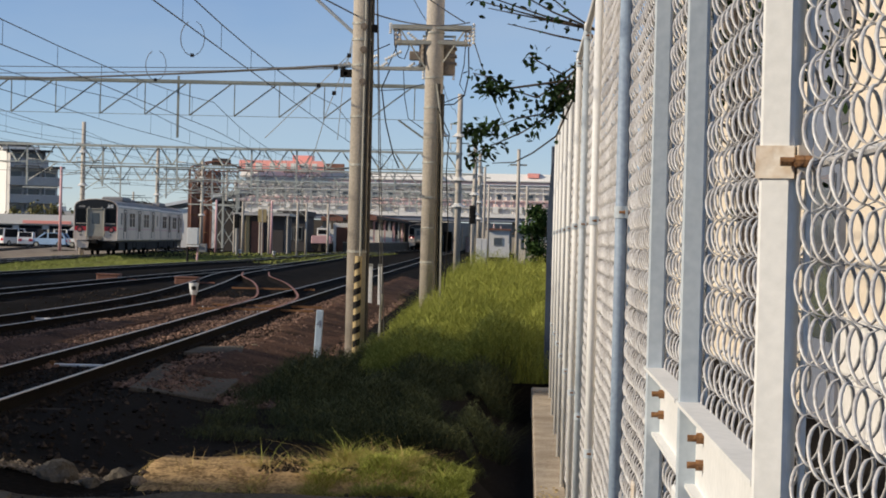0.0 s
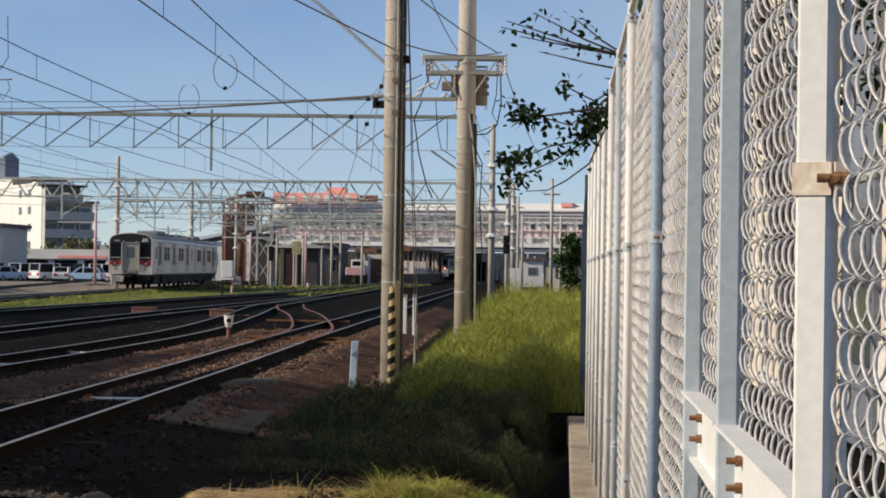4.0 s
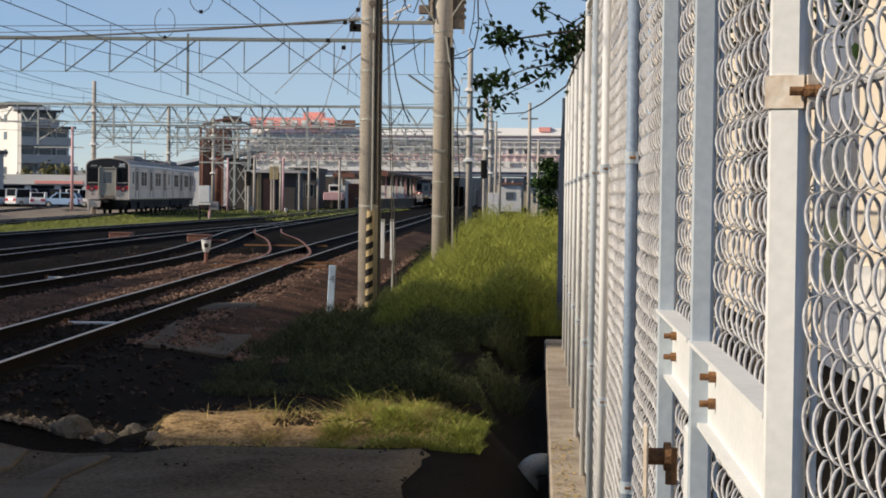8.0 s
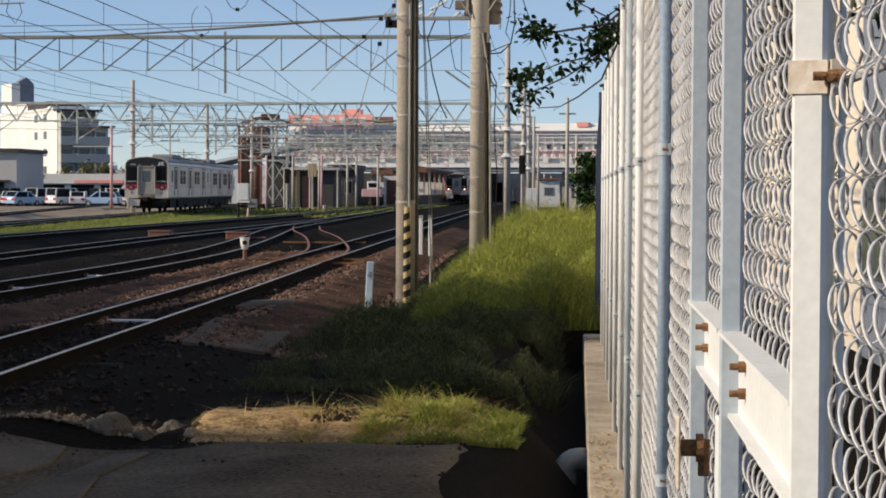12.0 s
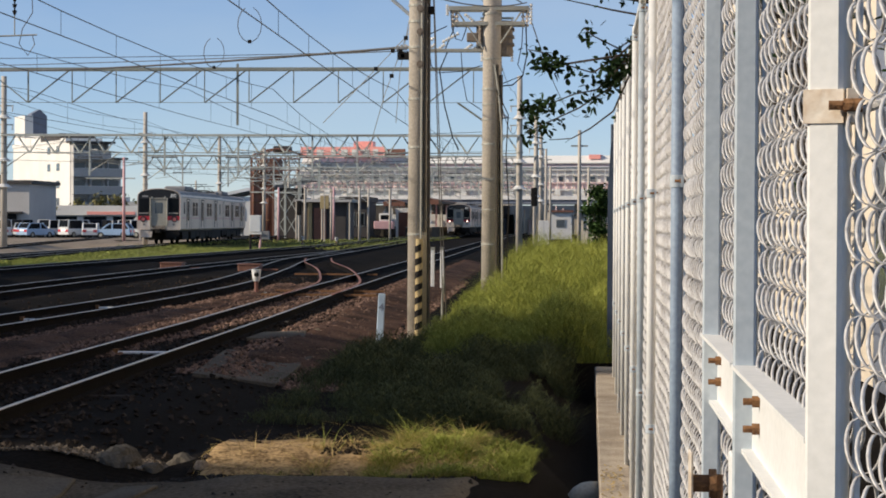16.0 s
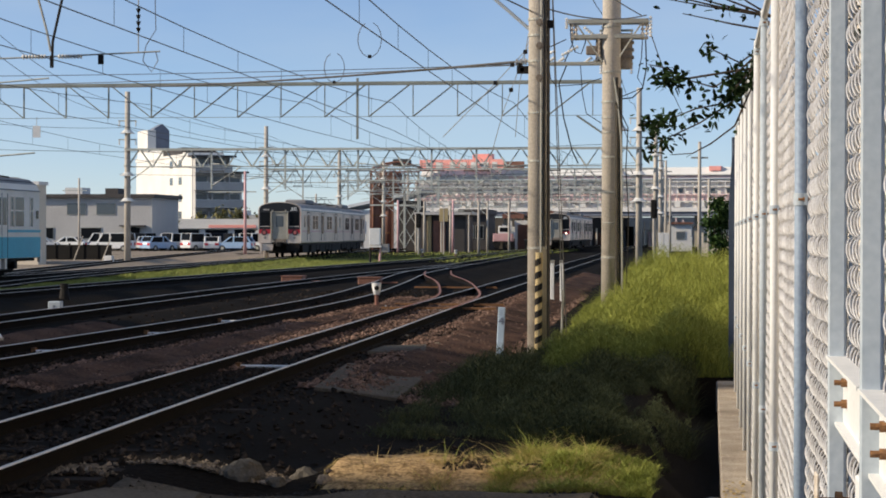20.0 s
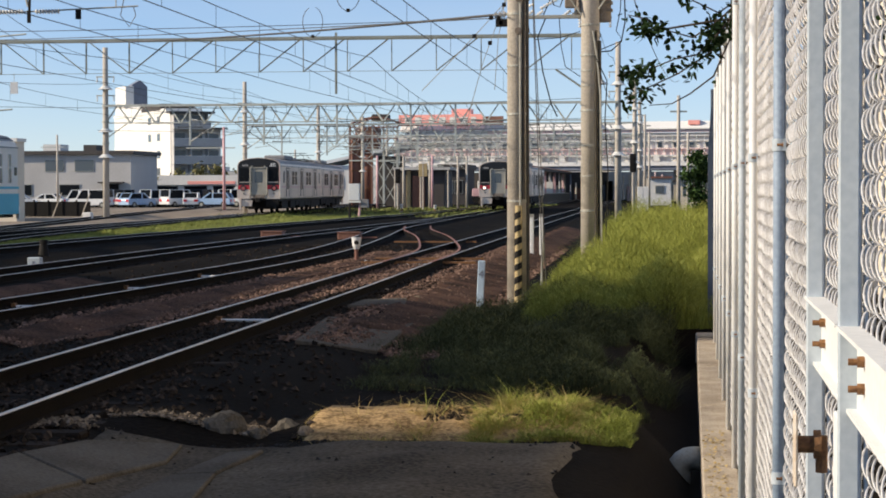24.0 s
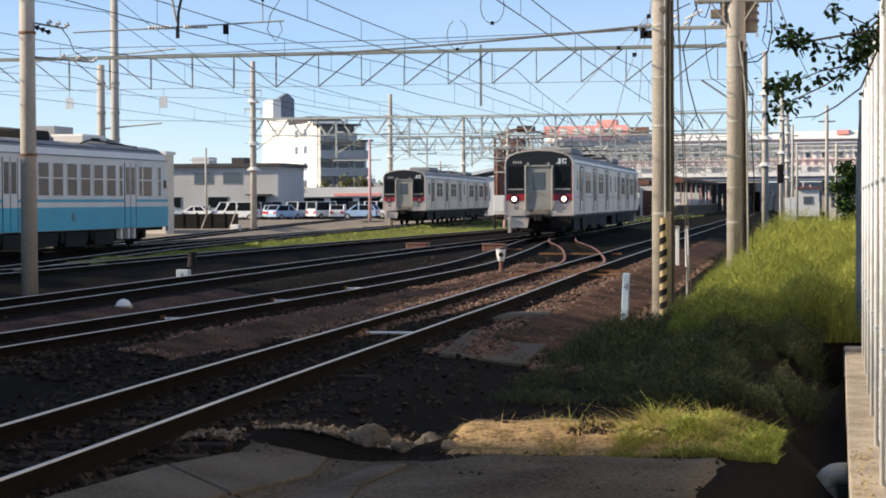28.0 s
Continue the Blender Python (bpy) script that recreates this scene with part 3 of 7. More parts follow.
def fence():
    f = thing("chain_link_fence", "tall white-painted chain link fence with a gate frame", "fence")
    for y, r, mat in POSTS:
        if r > 0.022:
            half = r / (1.30 if r > 0.027 else 1.12)
            bm = bm_box(-half, -half, FOOT, half, half, TOP + 0.02, w=0.005)
            bmesh.ops.rotate(bm, verts=bm.verts[:], matrix=Euler((0, 0, radians(-25 if r > 0.027 else -9))).to_matrix())
            bmesh.ops.translate(bm, verts=bm.verts[:], vec=(FX, y, 0))
            p = part("post", bm, mat, f, "square steel tube")
        else:
            p = part("post", bm_tube([(FX, y, FOOT), (FX, y, TOP + 0.02)], r, 20), mat, f, smooth=True)
        part("post_cap", bm_tube([(FX, y, TOP + 0.02), (FX, y, TOP + 0.035), (FX, y, TOP + 0.045)], r * 1.12, 16, r * 0.5), M_WHITE, p, "rounded metal post cap")
        for z in ((1.707, 0.45) if r > 0.027 else (0.2, 2.84) if r > 0.022 else (1.707, 0.55, 2.84)):
            bm = bmesh.new()
            if r > 0.022:
                box(bm, -half - 0.003, -half - 0.003, z - 0.021, half + 0.003, half + 0.003, z + 0.021)
                bmesh.ops.rotate(bm, verts=bm.verts[:], matrix=Euler((0, 0, radians(-25 if r > 0.027 else -9))).to_matrix())
                bmesh.ops.translate(bm, verts=bm.verts[:], vec=(FX, y, 0))
            else:
                tube(bm, [(FX, y, z - 0.021), (FX, y, z + 0.021)], r + 0.0035, 36)
            box(bm, FX + r * 0.55, y - r - 0.016, z - 0.021, FX + r * 1.0, y - r * 0.5, z + 0.021)
            band = part("clamp_band", bm, M_RUSTWHITE if y < 5 else M_GREYPAINT, p, "rust-streaked steel band", smooth=False)
            bm = bmesh.new()
            c = Vector((FX + r * 0.4, y - r * 1.05 - (0.012 if r > 0.022 else 0), z))
            tube(bm, [c, c + Vector((0.022, -0.004, 0))], 0.0085, 6)
            tube(bm, [c + Vector((-0.018, 0.001, 0)), c], 0.0058, 8)
            part("clamp_bolt", bm, M_RUST, p, "rusty clamp bolt")
        if 1 < y < 8:
            part("tension_bar", bm_box(FX + r + 0.002, y - 0.016, FOOT + 0.05, FX + r + 0.009, y + 0.004, TOP - 0.02, w=0.001), mat, p, "thin flat bar that holds the mesh")
    ys = [-2.5, 1.3, 2.57, 3.90, 4.95, 7.0, 9.9, 13.9, 18.4, 22.8, 25.2]
    for a, b in zip(ys, ys[1:]):
        part("chain_link_mesh", link_mesh(a + (0.03 if a != 1.3 else 0), b - 0.03, FOOT + 0.06 if a > 1 else 0.4, TOP - 0.02, 1 < a < 7), None, f, "woven galvanised wire")
    for z, r in ((1.707, 0.006), (0.5, 0.006)):
        part("tension_rod", bm_tube([(FX + 0.05, -2.5, z), (FX + 0.05, 25.2, z)], r, 8), M_GALV, f)
    part("top_rail", bm_tube([(FX, -2.5, TOP), (FX, 25.2, TOP)], 0.019, 12), M_WHITE, f)
    # channel straps of the gate, with lips above and below
    for a, b in ((2.60, 3.92), (3.95, 5.0)):
        bm = bmesh.new()
        prism(bm, [(FX + 0.020, 1.125), (FX + 0.020, 1.292), (FX - 0.026, 1.292), (FX - 0.026, 1.284), (FX + 0.012, 1.284), (FX + 0.012, 1.133), (FX - 0.008, 1.133), (FX - 0.008, 1.125)], 1, a, b)
        s = part("gate_strap", bm, M_WHITE, f, "white folded steel channel")
        for z in (1.188, 1.238):
            bm = bmesh.new()
            bolt(bm, FX + 0.012, b - 0.21, z, 0.0065, 0.03)
            part("strap_bolt", bm, M_RUST, s, "rusty hexagon bolt")
    part("gate_stile", bm_box(FX - 0.02, 3.90, FOOT, FX + 0.015, 4.06, 1.11, w=0.004), M_WHITE, f, "pale grey steel gate stile")
    latch = part("latch_plate", bm_box(FX - 0.068, 4.62, 0.87, FX - 0.060, 4.70, 1.04, w=0.003), M_RUSTWHITE, f, "rusting latch plate")
    bm = bmesh.new()
    tube(bm, [(FX - 0.060, 4.66, 0.965), (FX - 0.012, 4.66, 0.965)], 0.020, 12)
    tube(bm, [(FX - 0.022, 4.66, 0.965), (FX - 0.006, 4.66, 0.965)], 0.034, 14)
    tube(bm, [(FX - 0.004, 4.66, 0.985), (FX - 0.004, 4.66, 0.90)], 0.014, 8)
    part("latch_bolt", bm, M_RUST, latch, "rusty latch bolt")
    return f


fence()


def kerb():
    k = thing("kerb", "weathered concrete kerb wall under the fence", "kerb", kind="structure")
    y = -4.0
    rnd = random.Random(3)
    while y < 25.6:
        n = 2.0
        b = part("kerb_block", bm_box(0.085 + rnd.uniform(-0.004, 0.004), y + 0.006, -1.1, 0.335, min(y + n, 26.0) - 0.006, -0.385 + rnd.uniform(-0.006, 0.006), w=0.012), M_AGGREGATE, k)
        y += n
    stub = part("end_block", bm_box(0.07, 25.98, -1.1, 0.36, 26.35, -0.33, w=0.02), M_CONCRETE, k)
    return k


kerb()
rnd = random.Random(19)
litter = thing("leaf_litter", "dry tan leaf scraps lying along the kerb", "litter", kind="stuff")
me = bpy.data.meshes.new("dry_leaf")
me.from_pydata(*(lambda q: ([v for k in q for v in k], [], [(4 * i, 4 * i + 1, 4 * i + 2, 4 * i + 3) for i in range(len(q))]))(
    [[(x + c * 0.014, y + d * 0.02, -0.377 + rnd.uniform(0, 0.014)) for c, d in ((-1, -0.3), (0.2, -1), (1, 0.4), (-0.2, 1))]
     for x, y in ((rnd.uniform(0.10, 0.27), 7 + 9 * rnd.random() ** 1.5) for _ in range(420))]))
me.materials.append(M_STRAW)
part("dry_leaf", me, None, litter, kind="stuff")

# solid blue end panel where the fence turns away, with a leaning top edge
bm = bmesh.new()
prism(bm, [(0.235, -0.9), (0.66, -0.9), (0.66, 3.25), (0.36, 3.0), (0.27, 2.6), (0.235, 2.0)], 1, 27.2, 27.26)
panel = thing("fence_panel", "dark navy sheet-metal end panel of the fence", "fence panel")
part("sheet", bm, M_NAVY, panel)
part("panel_post", bm_tube([(0.30, 27.32, -0.9), (0.30, 27.32, 2.9)], 0.03, 10), M_NAVY, panel)

# drain elbow beside the kerb
bm = bmesh.new()
tube(bm, [(0.10, 15.9, -0.585), (0.02, 15.9, -0.585)] + [(0.02 - 0.11 * math.sin(a), 15.9, -0.695 + 0.11 * math.cos(a)) for a in (0.35, 0.7, 1.05, 1.4, 1.57)] + [(-0.09, 15.9, -0.95)], 0.095, 16)
drain = thing("drain_pipe", "grey plastic drain elbow at the kerb", "pipe")
part("elbow", bm, M_STEEL, drain, smooth=True)
part("collar", bm_tube([(-0.09, 15.9, -0.80), (-0.09, 15.9, -0.87)], 0.108, 16), M_STEEL, drain)

# ---- unseen blocks left of the view, added only to shade the foreground ----
def depot_shed(y0, y1, h, label):
    s = thing("depot_shed", label, "building", "depot sheds")
    part("wall", bm_box(-40, y0, -0.4, -32, y1, h - 0.3), M_WALLGREY, s)
    part("roof", bm_box(-40.2, y0, h - 0.3, -31.9, y1, h), M_ROOFDARK, s)


depot_shed(-30, 6.3, 14.93, "tall unseen block added to shade the yard")
depot_shed(7.75, 17.0, 14.93, "tall unseen block added to shade the yard")
depot_shed(17.0, 20.9, 15.9, "tall unseen block added to shade the yard")
depot_shed(20.9, 31.0, 11.8, "lower unseen block added to shade the yard")
depot_shed(31.0, 33.0, 10.3, "lower unseen block added to shade the yard")


# ---- poles, gantries and wires ----
def insulator(bm, a, b, n=5, r=0.05):
    a, b = Vector(a), Vector(b)
    for i in range(n):
        t = (i + 0.5) / n
        c, d = a.lerp(b, t), (b - a) / n * 0.28
        tube(bm, [c - d, c, c + d], r * 0.55, 8, r)
    tube(bm, [a, b], r * 0.35, 6)


def sagging(a, b, sag, n=10):
    a, b = Vector(a), Vector(b)
    return [a.lerp(b, i / n) - Vector((0, 0, sag * 4 * (i / n) * (1 - i / n))) for i in range(n + 1)]


def wire(name, a, b, sag, r, label, group="overhead wires", n=12):
    return solid(name, bm_tube(sagging(a, b, sag, n), r, 5), M_WIRE, label, "wire", group)


def concrete_pole(name, x, y, h, r, label, top=0.75, z=-0.5, mat=None):
    p = thing(name, label, "pole", "line-side poles", pose(x, y, z))
    part("shaft", bm_tube([(0, 0, 0), (0, 0, h * 0.5), (0, 0, h)], r, 20, r * top), mat or M_POLE, p, smooth=True)
    return p


# pole one, with its warning stripes, bands and conduit
p1 = concrete_pole("utility_pole", -2.67, 31, 13, 0.168, "tall concrete utility pole with black and yellow stripes at its foot", 0.86)
guard = part("stay_guard", bm_tube([(0.02, -0.235, 0.15), (0.035, -0.235, 1.80)], 0.056, 16), M_YELLOW, p1, "yellow and black striped guard tube")
for i in range(8):
    bm = bmesh.new()
    loops = []
    z0 = 0.17 + i * 0.2
    for k in range(13):
        a = math.pi + k / 12 * math.pi
        z = z0 + k / 12 * 0.07
        c, s_ = math.cos(a), math.sin(a)
        loops.append([(0.027 + c * 0.060, -0.235 + s_ * 0.060, z), (0.027 + c * 0.060, -0.235 + s_ * 0.060, z + 0.1), (0.027 + c * 0.0565, -0.235 + s_ * 0.0565, z + 0.1), (0.027 + c * 0.0565, -0.235 + s_ * 0.0565, z)])
    rings(bm, loops)
    part("warning_stripe", bm, M_DARK, guard)
for z in (1.85, 3.2, 3.95, 4.75, 5.15, 5.4, 5.95):
    part("pole_band", bm_tube([(0, 0, z), (0, 0, z + 0.035)], 0.171, 20), M_STEEL, p1)
for z in (4.5, 5.0, 5.36):
    bm = bmesh.new()
    tube(bm, [(0.03, -0.155, z), (0.03, -0.20, z)], 0.055, 14)
    tube(bm, [(0.03, -0.20, z), (0.03, -0.205, z)], 0.03, 14)
    part("cable_guide", bm, M_CAN, p1, "round brown cable guide")
part("conduit", bm_tube([(0.055, -0.168, 0.3), (0.055, -0.160, 8)], 0.017, 8), M_STEEL, p1)
# widened dark tube and added strip stand for the pole's shaded right side
part("conduit", bm_tube([(0.16, -0.06, 0.3), (0.145, -0.06, 8)], 0.030, 8), M_SLAB, p1)
part("shade_strip", bm_tube([(0.105, -0.150, 1.9), (0.10, -0.145, 3.6), (0.115, -0.135, 5.3), (0.10, -0.13, 8)], 0.022, 8), M_SLAB, p1, "dark strip for the pole's shaded side")
part("stay_arm", bm_tube([(-0.12, 0, 5.25), (-1.15, 0, 6.15), (-2.6, 0, 7.3)], 0.028, 8), M_GREYPAINT, p1, "pale diagonal steel arm")
bm = bmesh.new()
insulator(bm, (-0.17, 0, 4.78), (-0.36, 0.05, 4.76), 3, 0.055)
part("insulator", bm, M_INSUL, p1, "white porcelain insulator")
part("bracket", bm_box(-0.34, -0.03, 4.58, -0.14, 0.03, 4.70), M_DARK, p1)
wire("feeder_cable", (-3.0, 31.05, 4.27), (-20.5, 65.8, 6.55), 0.10, 0.022, "thick dark feeder cable from the pole to the gantry")
wire("feeder_cable", (-3.0, 31.05, 4.22), (-36.5, 66, 6.9), 0.25, 0.008, "thin dark wire from the pole to the gantry")
wire("service_wire", (-2.55, 31.1, 5.1), (-1.3, 40, 5.95), 0.12, 0.012, "dark service wire between two poles")
wire("service_wire", (-2.67, 31.1, 5.0), (-12, 8, 8.5), 0.15, 0.012, "dark service wire running to the pole")
wire("service_wire", (-2.55, 31.1, 6.0), (-1.4, 40, 5.95), 0.05, 0.012, "dark service wire between two poles")
for dx, dz in ((0.26, 0.0), (0.31, -0.4)):
    wire("stay_wire", (-2.60 + dx * 0.2, 31.1, 7.5 + dz), (-2.67 + dx + 0.1, 31.6, -0.3), 0.0, 0.008, "thin steel stay wire beside the pole")

# pole two, with crossarms, transformer and drop cables
p2 = concrete_pole("utility_pole", -1.99, 40, 13, 0.195, "concrete utility pole carrying crossarms and a rusty transformer", 0.86)
for y in (-0.14, 0.14):
    part("crossarm", bm_box(-0.86, y - 0.035, 6.28, 0.74, y + 0.035, 6.37, w=0.006), M_STEEL, p2)
    part("crossarm", bm_box(-0.76, y - 0.03, 5.98, 0.66, y + 0.03, 6.06, w=0.006), M_STEEL, p2)
part("crossarm", bm_box(-1.62, -0.05, 5.46, -0.2, 0.05, 5.53, w=0.006), M_STEEL, p2)
for x in (-0.78, -0.70, 0.62, 0.70):
    bm = bmesh.new()
    insulator(bm, (x, -0.1, 6.30), (x, -0.1, 5.95), 4, 0.045)
    part("insulator", bm, M_RUSTWHITE, p2, "grey pin insulator")
for x in (-1.5, -1.3, -1.1, -0.55, -0.40):
    bm = bmesh.new()
    insulator(bm, (x, 0, 5.5), (x + 0.16, 0, 5.62), 4, 0.045)
    part("insulator", bm, M_INSUL, p2, "grey tension insulator")
bm = bmesh.new()
tube(bm, [(-0.14, 0.24, 5.52), (-0.14, 0.24, 6.1)], 0.19, 18)
part("transformer", bm, M_CAN, p2, "rust-stained transformer can", smooth=False)
part("transformer", bm_tube([(0.24, 0.20, 5.40), (0.24, 0.20, 6.1)], 0.17, 18), M_CAN, p2, "rust-stained transformer can")
for z in (5.6, 5.75, 5.9):
    part("cooling_fin", bm_box(0.24, 0.02, z, 0.44, 0.30, z + 0.05), M_CAN, p2)
part("drop_cable", bm_tube([(0.62, -0.1, 6.0), (0.60, -0.1, 5.6), (0.52, -0.1, 5.2), (0.64, -0.1, 5.0), (0.2, -0.1, 4.82)], 0.01, 5), M_DARK, p2)
part("drop_cable", bm_tube([(-0.9, 0, 5.46), (-1.05, 0, 5.1), (-0.95, 0, 4.4), (-0.78, 0, 3.75), (-0.66, 0, 3.5)], 0.014, 5), M_DARK, p2)
part("drop_cable", bm_tube([(-0.72, 0, 6.3), (-0.78, 0, 5.9), (-0.95, 0, 5.5)], 0.012, 5), M_DARK, p2)
part("drop_cable", bm_tube([(0.06, -0.19, 5.2), (0.15, -0.19, 4.6), (0.21, -0.19, 3.9), (0.24, -0.17, 0.4)], 0.02, 6), M_STEEL, p2)
part("conduit", bm_tube([(0.20, -0.1, 0.3), (0.19, -0.1, 5.0)], 0.036, 8), M_SLAB, p2)
part("conduit", bm_tube([(0.12, -0.17, 0.3), (0.12, -0.165, 5.2)], 0.026, 8), M_SLAB, p2)
for z in (1.6, 2.9, 3.6, 4.7, 5.3, 6.2):
    part("pole_band", bm_tube([(0, 0, z), (0, 0, z + 0.04)], 0.199, 20), M_STEEL, p2)
wire("service_wire", (-1.3, 40, 5.85), (-0.7, 120, 8.0), 0.8, 0.012, "dark service wire leading along the fence")
wire("service_wire", (-1.95, 40, 4.6), (-4.2, 114, 7.2), 0.9, 0.012, "dark service wire between two poles")

# jumpers, strain insulators and small fittings on the two poles
for pts, r in (
    ([(-0.82, -0.14, 6.28), (-0.80, -0.14, 5.95), (-0.72, -0.12, 5.72), (-0.60, -0.1, 5.68), (-0.52, -0.1, 5.9), (-0.5, -0.1, 6.0)], 0.011),
    ([(-1.58, 0, 5.55), (-1.45, 0, 5.72), (-1.2, 0, 5.85), (-0.9, -0.05, 5.98)], 0.011),
    ([(0.68, -0.1, 5.95), (0.70, -0.1, 5.4), (0.62, -0.1, 4.98), (0.42, -0.1, 4.80), (0.2, -0.1, 4.78)], 0.014),
    ([(-1.25, 0, 5.46), (-1.22, 0, 5.2), (-1.10, 0, 5.05), (-0.6, 0, 5.08), (-0.2, 0, 5.2)], 0.009),
    ([(-0.62, 0, 5.46), (-0.58, 0, 4.9), (-0.5, 0, 4.5), (-0.2, 0, 4.3)], 0.009),
    ([(0.1, -0.2, 4.7), (0.34, -0.2, 4.2), (0.30, -0.2, 3.4), (0.36, -0.2, 2.4), (0.3, -0.2, 0.5)], 0.012),
):
    part("jumper_wire", bm_tube(pts, r, 5), M_DARK, p2)
for a, b in (((-1.5, 0.02, 5.62), (-1.12, 0.02, 5.76)), ((-1.0, -0.02, 5.66), (-0.66, -0.02, 5.84)), ((-0.9, 0.04, 6.42), (-0.9, 0.04, 6.2)), ((0.78, -0.14, 6.42), (0.78, -0.14, 6.0)), ((-0.55, -0.12, 6.22), (-0.28, -0.12, 6.0))):
    bm = bmesh.new()
    insulator(bm, a, b, 6, 0.042)
    part("insulator", bm, M_INSUL, p2, "grey strain insulator")
part("switch_box", bm_box(-0.50, -0.16, 5.66, -0.28, 0.0, 5.84, w=0.015), M_CAN, p2, "small stained switch box")
part("arm_brace", bm_tube([(-0.70, -0.14, 6.28), (-0.16, -0.16, 5.5)], 0.018, 5), M_STEEL, p2)
part("arm_brace", bm_tube([(0.60, -0.14, 6.28), (0.17, -0.16, 5.62)], 0.018, 5), M_STEEL, p2)
for z in (0.9, 2.3, 4.1, 4.4):
    part("pole_band", bm_tube([(0, 0, z), (0, 0, z + 0.02)], 0.199, 20), M_STEEL, p2)
for pts in ([(-0.15, 0, 5.0), (-0.9, 0, 4.2), (-1.5, 0, 3.6)], [(-0.15, 0, 5.1), (-0.55, 0, 4.0), (-0.8, 0, 3.1)], [(-0.16, 0, 5.2), (-0.30, 0, 4.4), (-0.36, 0, 3.6)]):
    w_ = part("thin_stay", bm_tube(pts, 0.007, 4), M_STEEL, p1)
    for k in (0.35, 0.7):
        c = Vector(pts[0]).lerp(Vector(pts[1]), k)
        part("stay_clip", bm_box(c.x - 0.03, c.y - 0.03, c.z - 0.03, c.x + 0.03, c.y + 0.03, c.z + 0.03), M_DARK, w_)
part("side_clamp", bm_box(0.14, -0.10, 5.28, 0.24, 0.0, 5.40, w=0.01), M_DARK, p1)

# shaded lamp-less pole beside the blue railcar
p3 = concrete_pole("yard_pole", -15.66, 37, 9, 0.165, "plain concrete pole in the yard beside the tracks", 0.85)
for z in (3.0, 5.4):
    part("pole_band", bm_tube([(0, 0, z), (0, 0, z + 0.05)], 0.172, 18), M_RUST, p3)
bm = bmesh.new()
insulator(bm, (0.15, 0, 5.55), (0.45, 0.1, 5.42), 3, 0.06)
part("insulator", bm, M_DARK, p3, "dark insulator on a bracket")
for z, reach in ((5.62, 0.75), (4.95, 1.35)):
    part("side_arm", bm_tube([(0.12, 0, z), (reach, 0.05, z - 0.12)], 0.02, 6), M_STEEL, p3)
    for k in (0.45, 0.72, 1.0):
        bm = bmesh.new()
        c = Vector((0.12, 0, z)).lerp(Vector((reach, 0.05, z - 0.12)), k)
        insulator(bm, c + Vector((0, 0, 0.02)), c + Vector((0.10, 0, 0.09)), 2, 0.055)
        part("knob_insulator", bm, M_INSUL, p3, "white knob insulator")
part("jumper_wire", bm_tube([(0.7, 0.05, 5.5), (0.85, 0.05, 5.3), (0.95, 0.05, 5.05), (1.25, 0.05, 4.85)], 0.011, 5), M_WIRE, p3)


def catenary_arm(x, z, track_x, side):
    """A hinged cantilever with its insulators, registration arm and drop post below the beam."""
    a = thing("cantilever_arm", "grey steel cantilever arm with white insulators", "arm", "cantilever arms")
    part("drop_post", bm_box(-0.05, -0.05, -1.75, 0.05, 0.05, 0.62), M_TRUSS, a)
    part("stay_tube", bm_tube([(0, 0, -0.25), (side * 1.9, 0, -0.42)], 0.024, 6), M_STEEL, a)
    part("bracket_tube", bm_tube([(0, 0, -1.55), (side * 1.75, 0, -0.45)], 0.026, 6), M_STEEL, a)
    part("steady_arm", bm_tube([(side * 0.9, 0, -1.0), (side * 2.1, 0, -1.15)], 0.018, 6), M_STEEL, a)
    for p, q in (((0.05 * side, 0, -0.25), (0.45 * side, 0, -0.29)), ((0.05 * side, 0, -1.52), (0.42 * side, 0, -1.28))):
        bm = bmesh.new()
        insulator(bm, p, q, 5, 0.06)
        part("insulator", bm, M_INSUL, a, "white porcelain insulator")
    for q in (-0.6, 0.6):
        part("jumper_wire", bm_tube([(q, 0, 0.55), (q * 1.25, 0, 0.2), (q * 0.9, 0, -0.3), (q * 1.2, 0, -0.8)], 0.014, 4), M_WIRE, a)
    part("hanger_bar", bm_box(-0.75, -0.03, -0.72, 0.75, 0.03, -0.66), M_WIRE, a)
    part("zigzag_stay", bm_tube([(side * 0.2, 0, -0.3), (side * 0.55, 0, -1.15), (side * 0.9, 0, -0.36), (side * 1.25, 0, -1.05), (side * 1.6, 0, -0.4)], 0.014, 4), M_STEEL, a)
    a.matrix_basis = pose(x, 0, z)
    return a


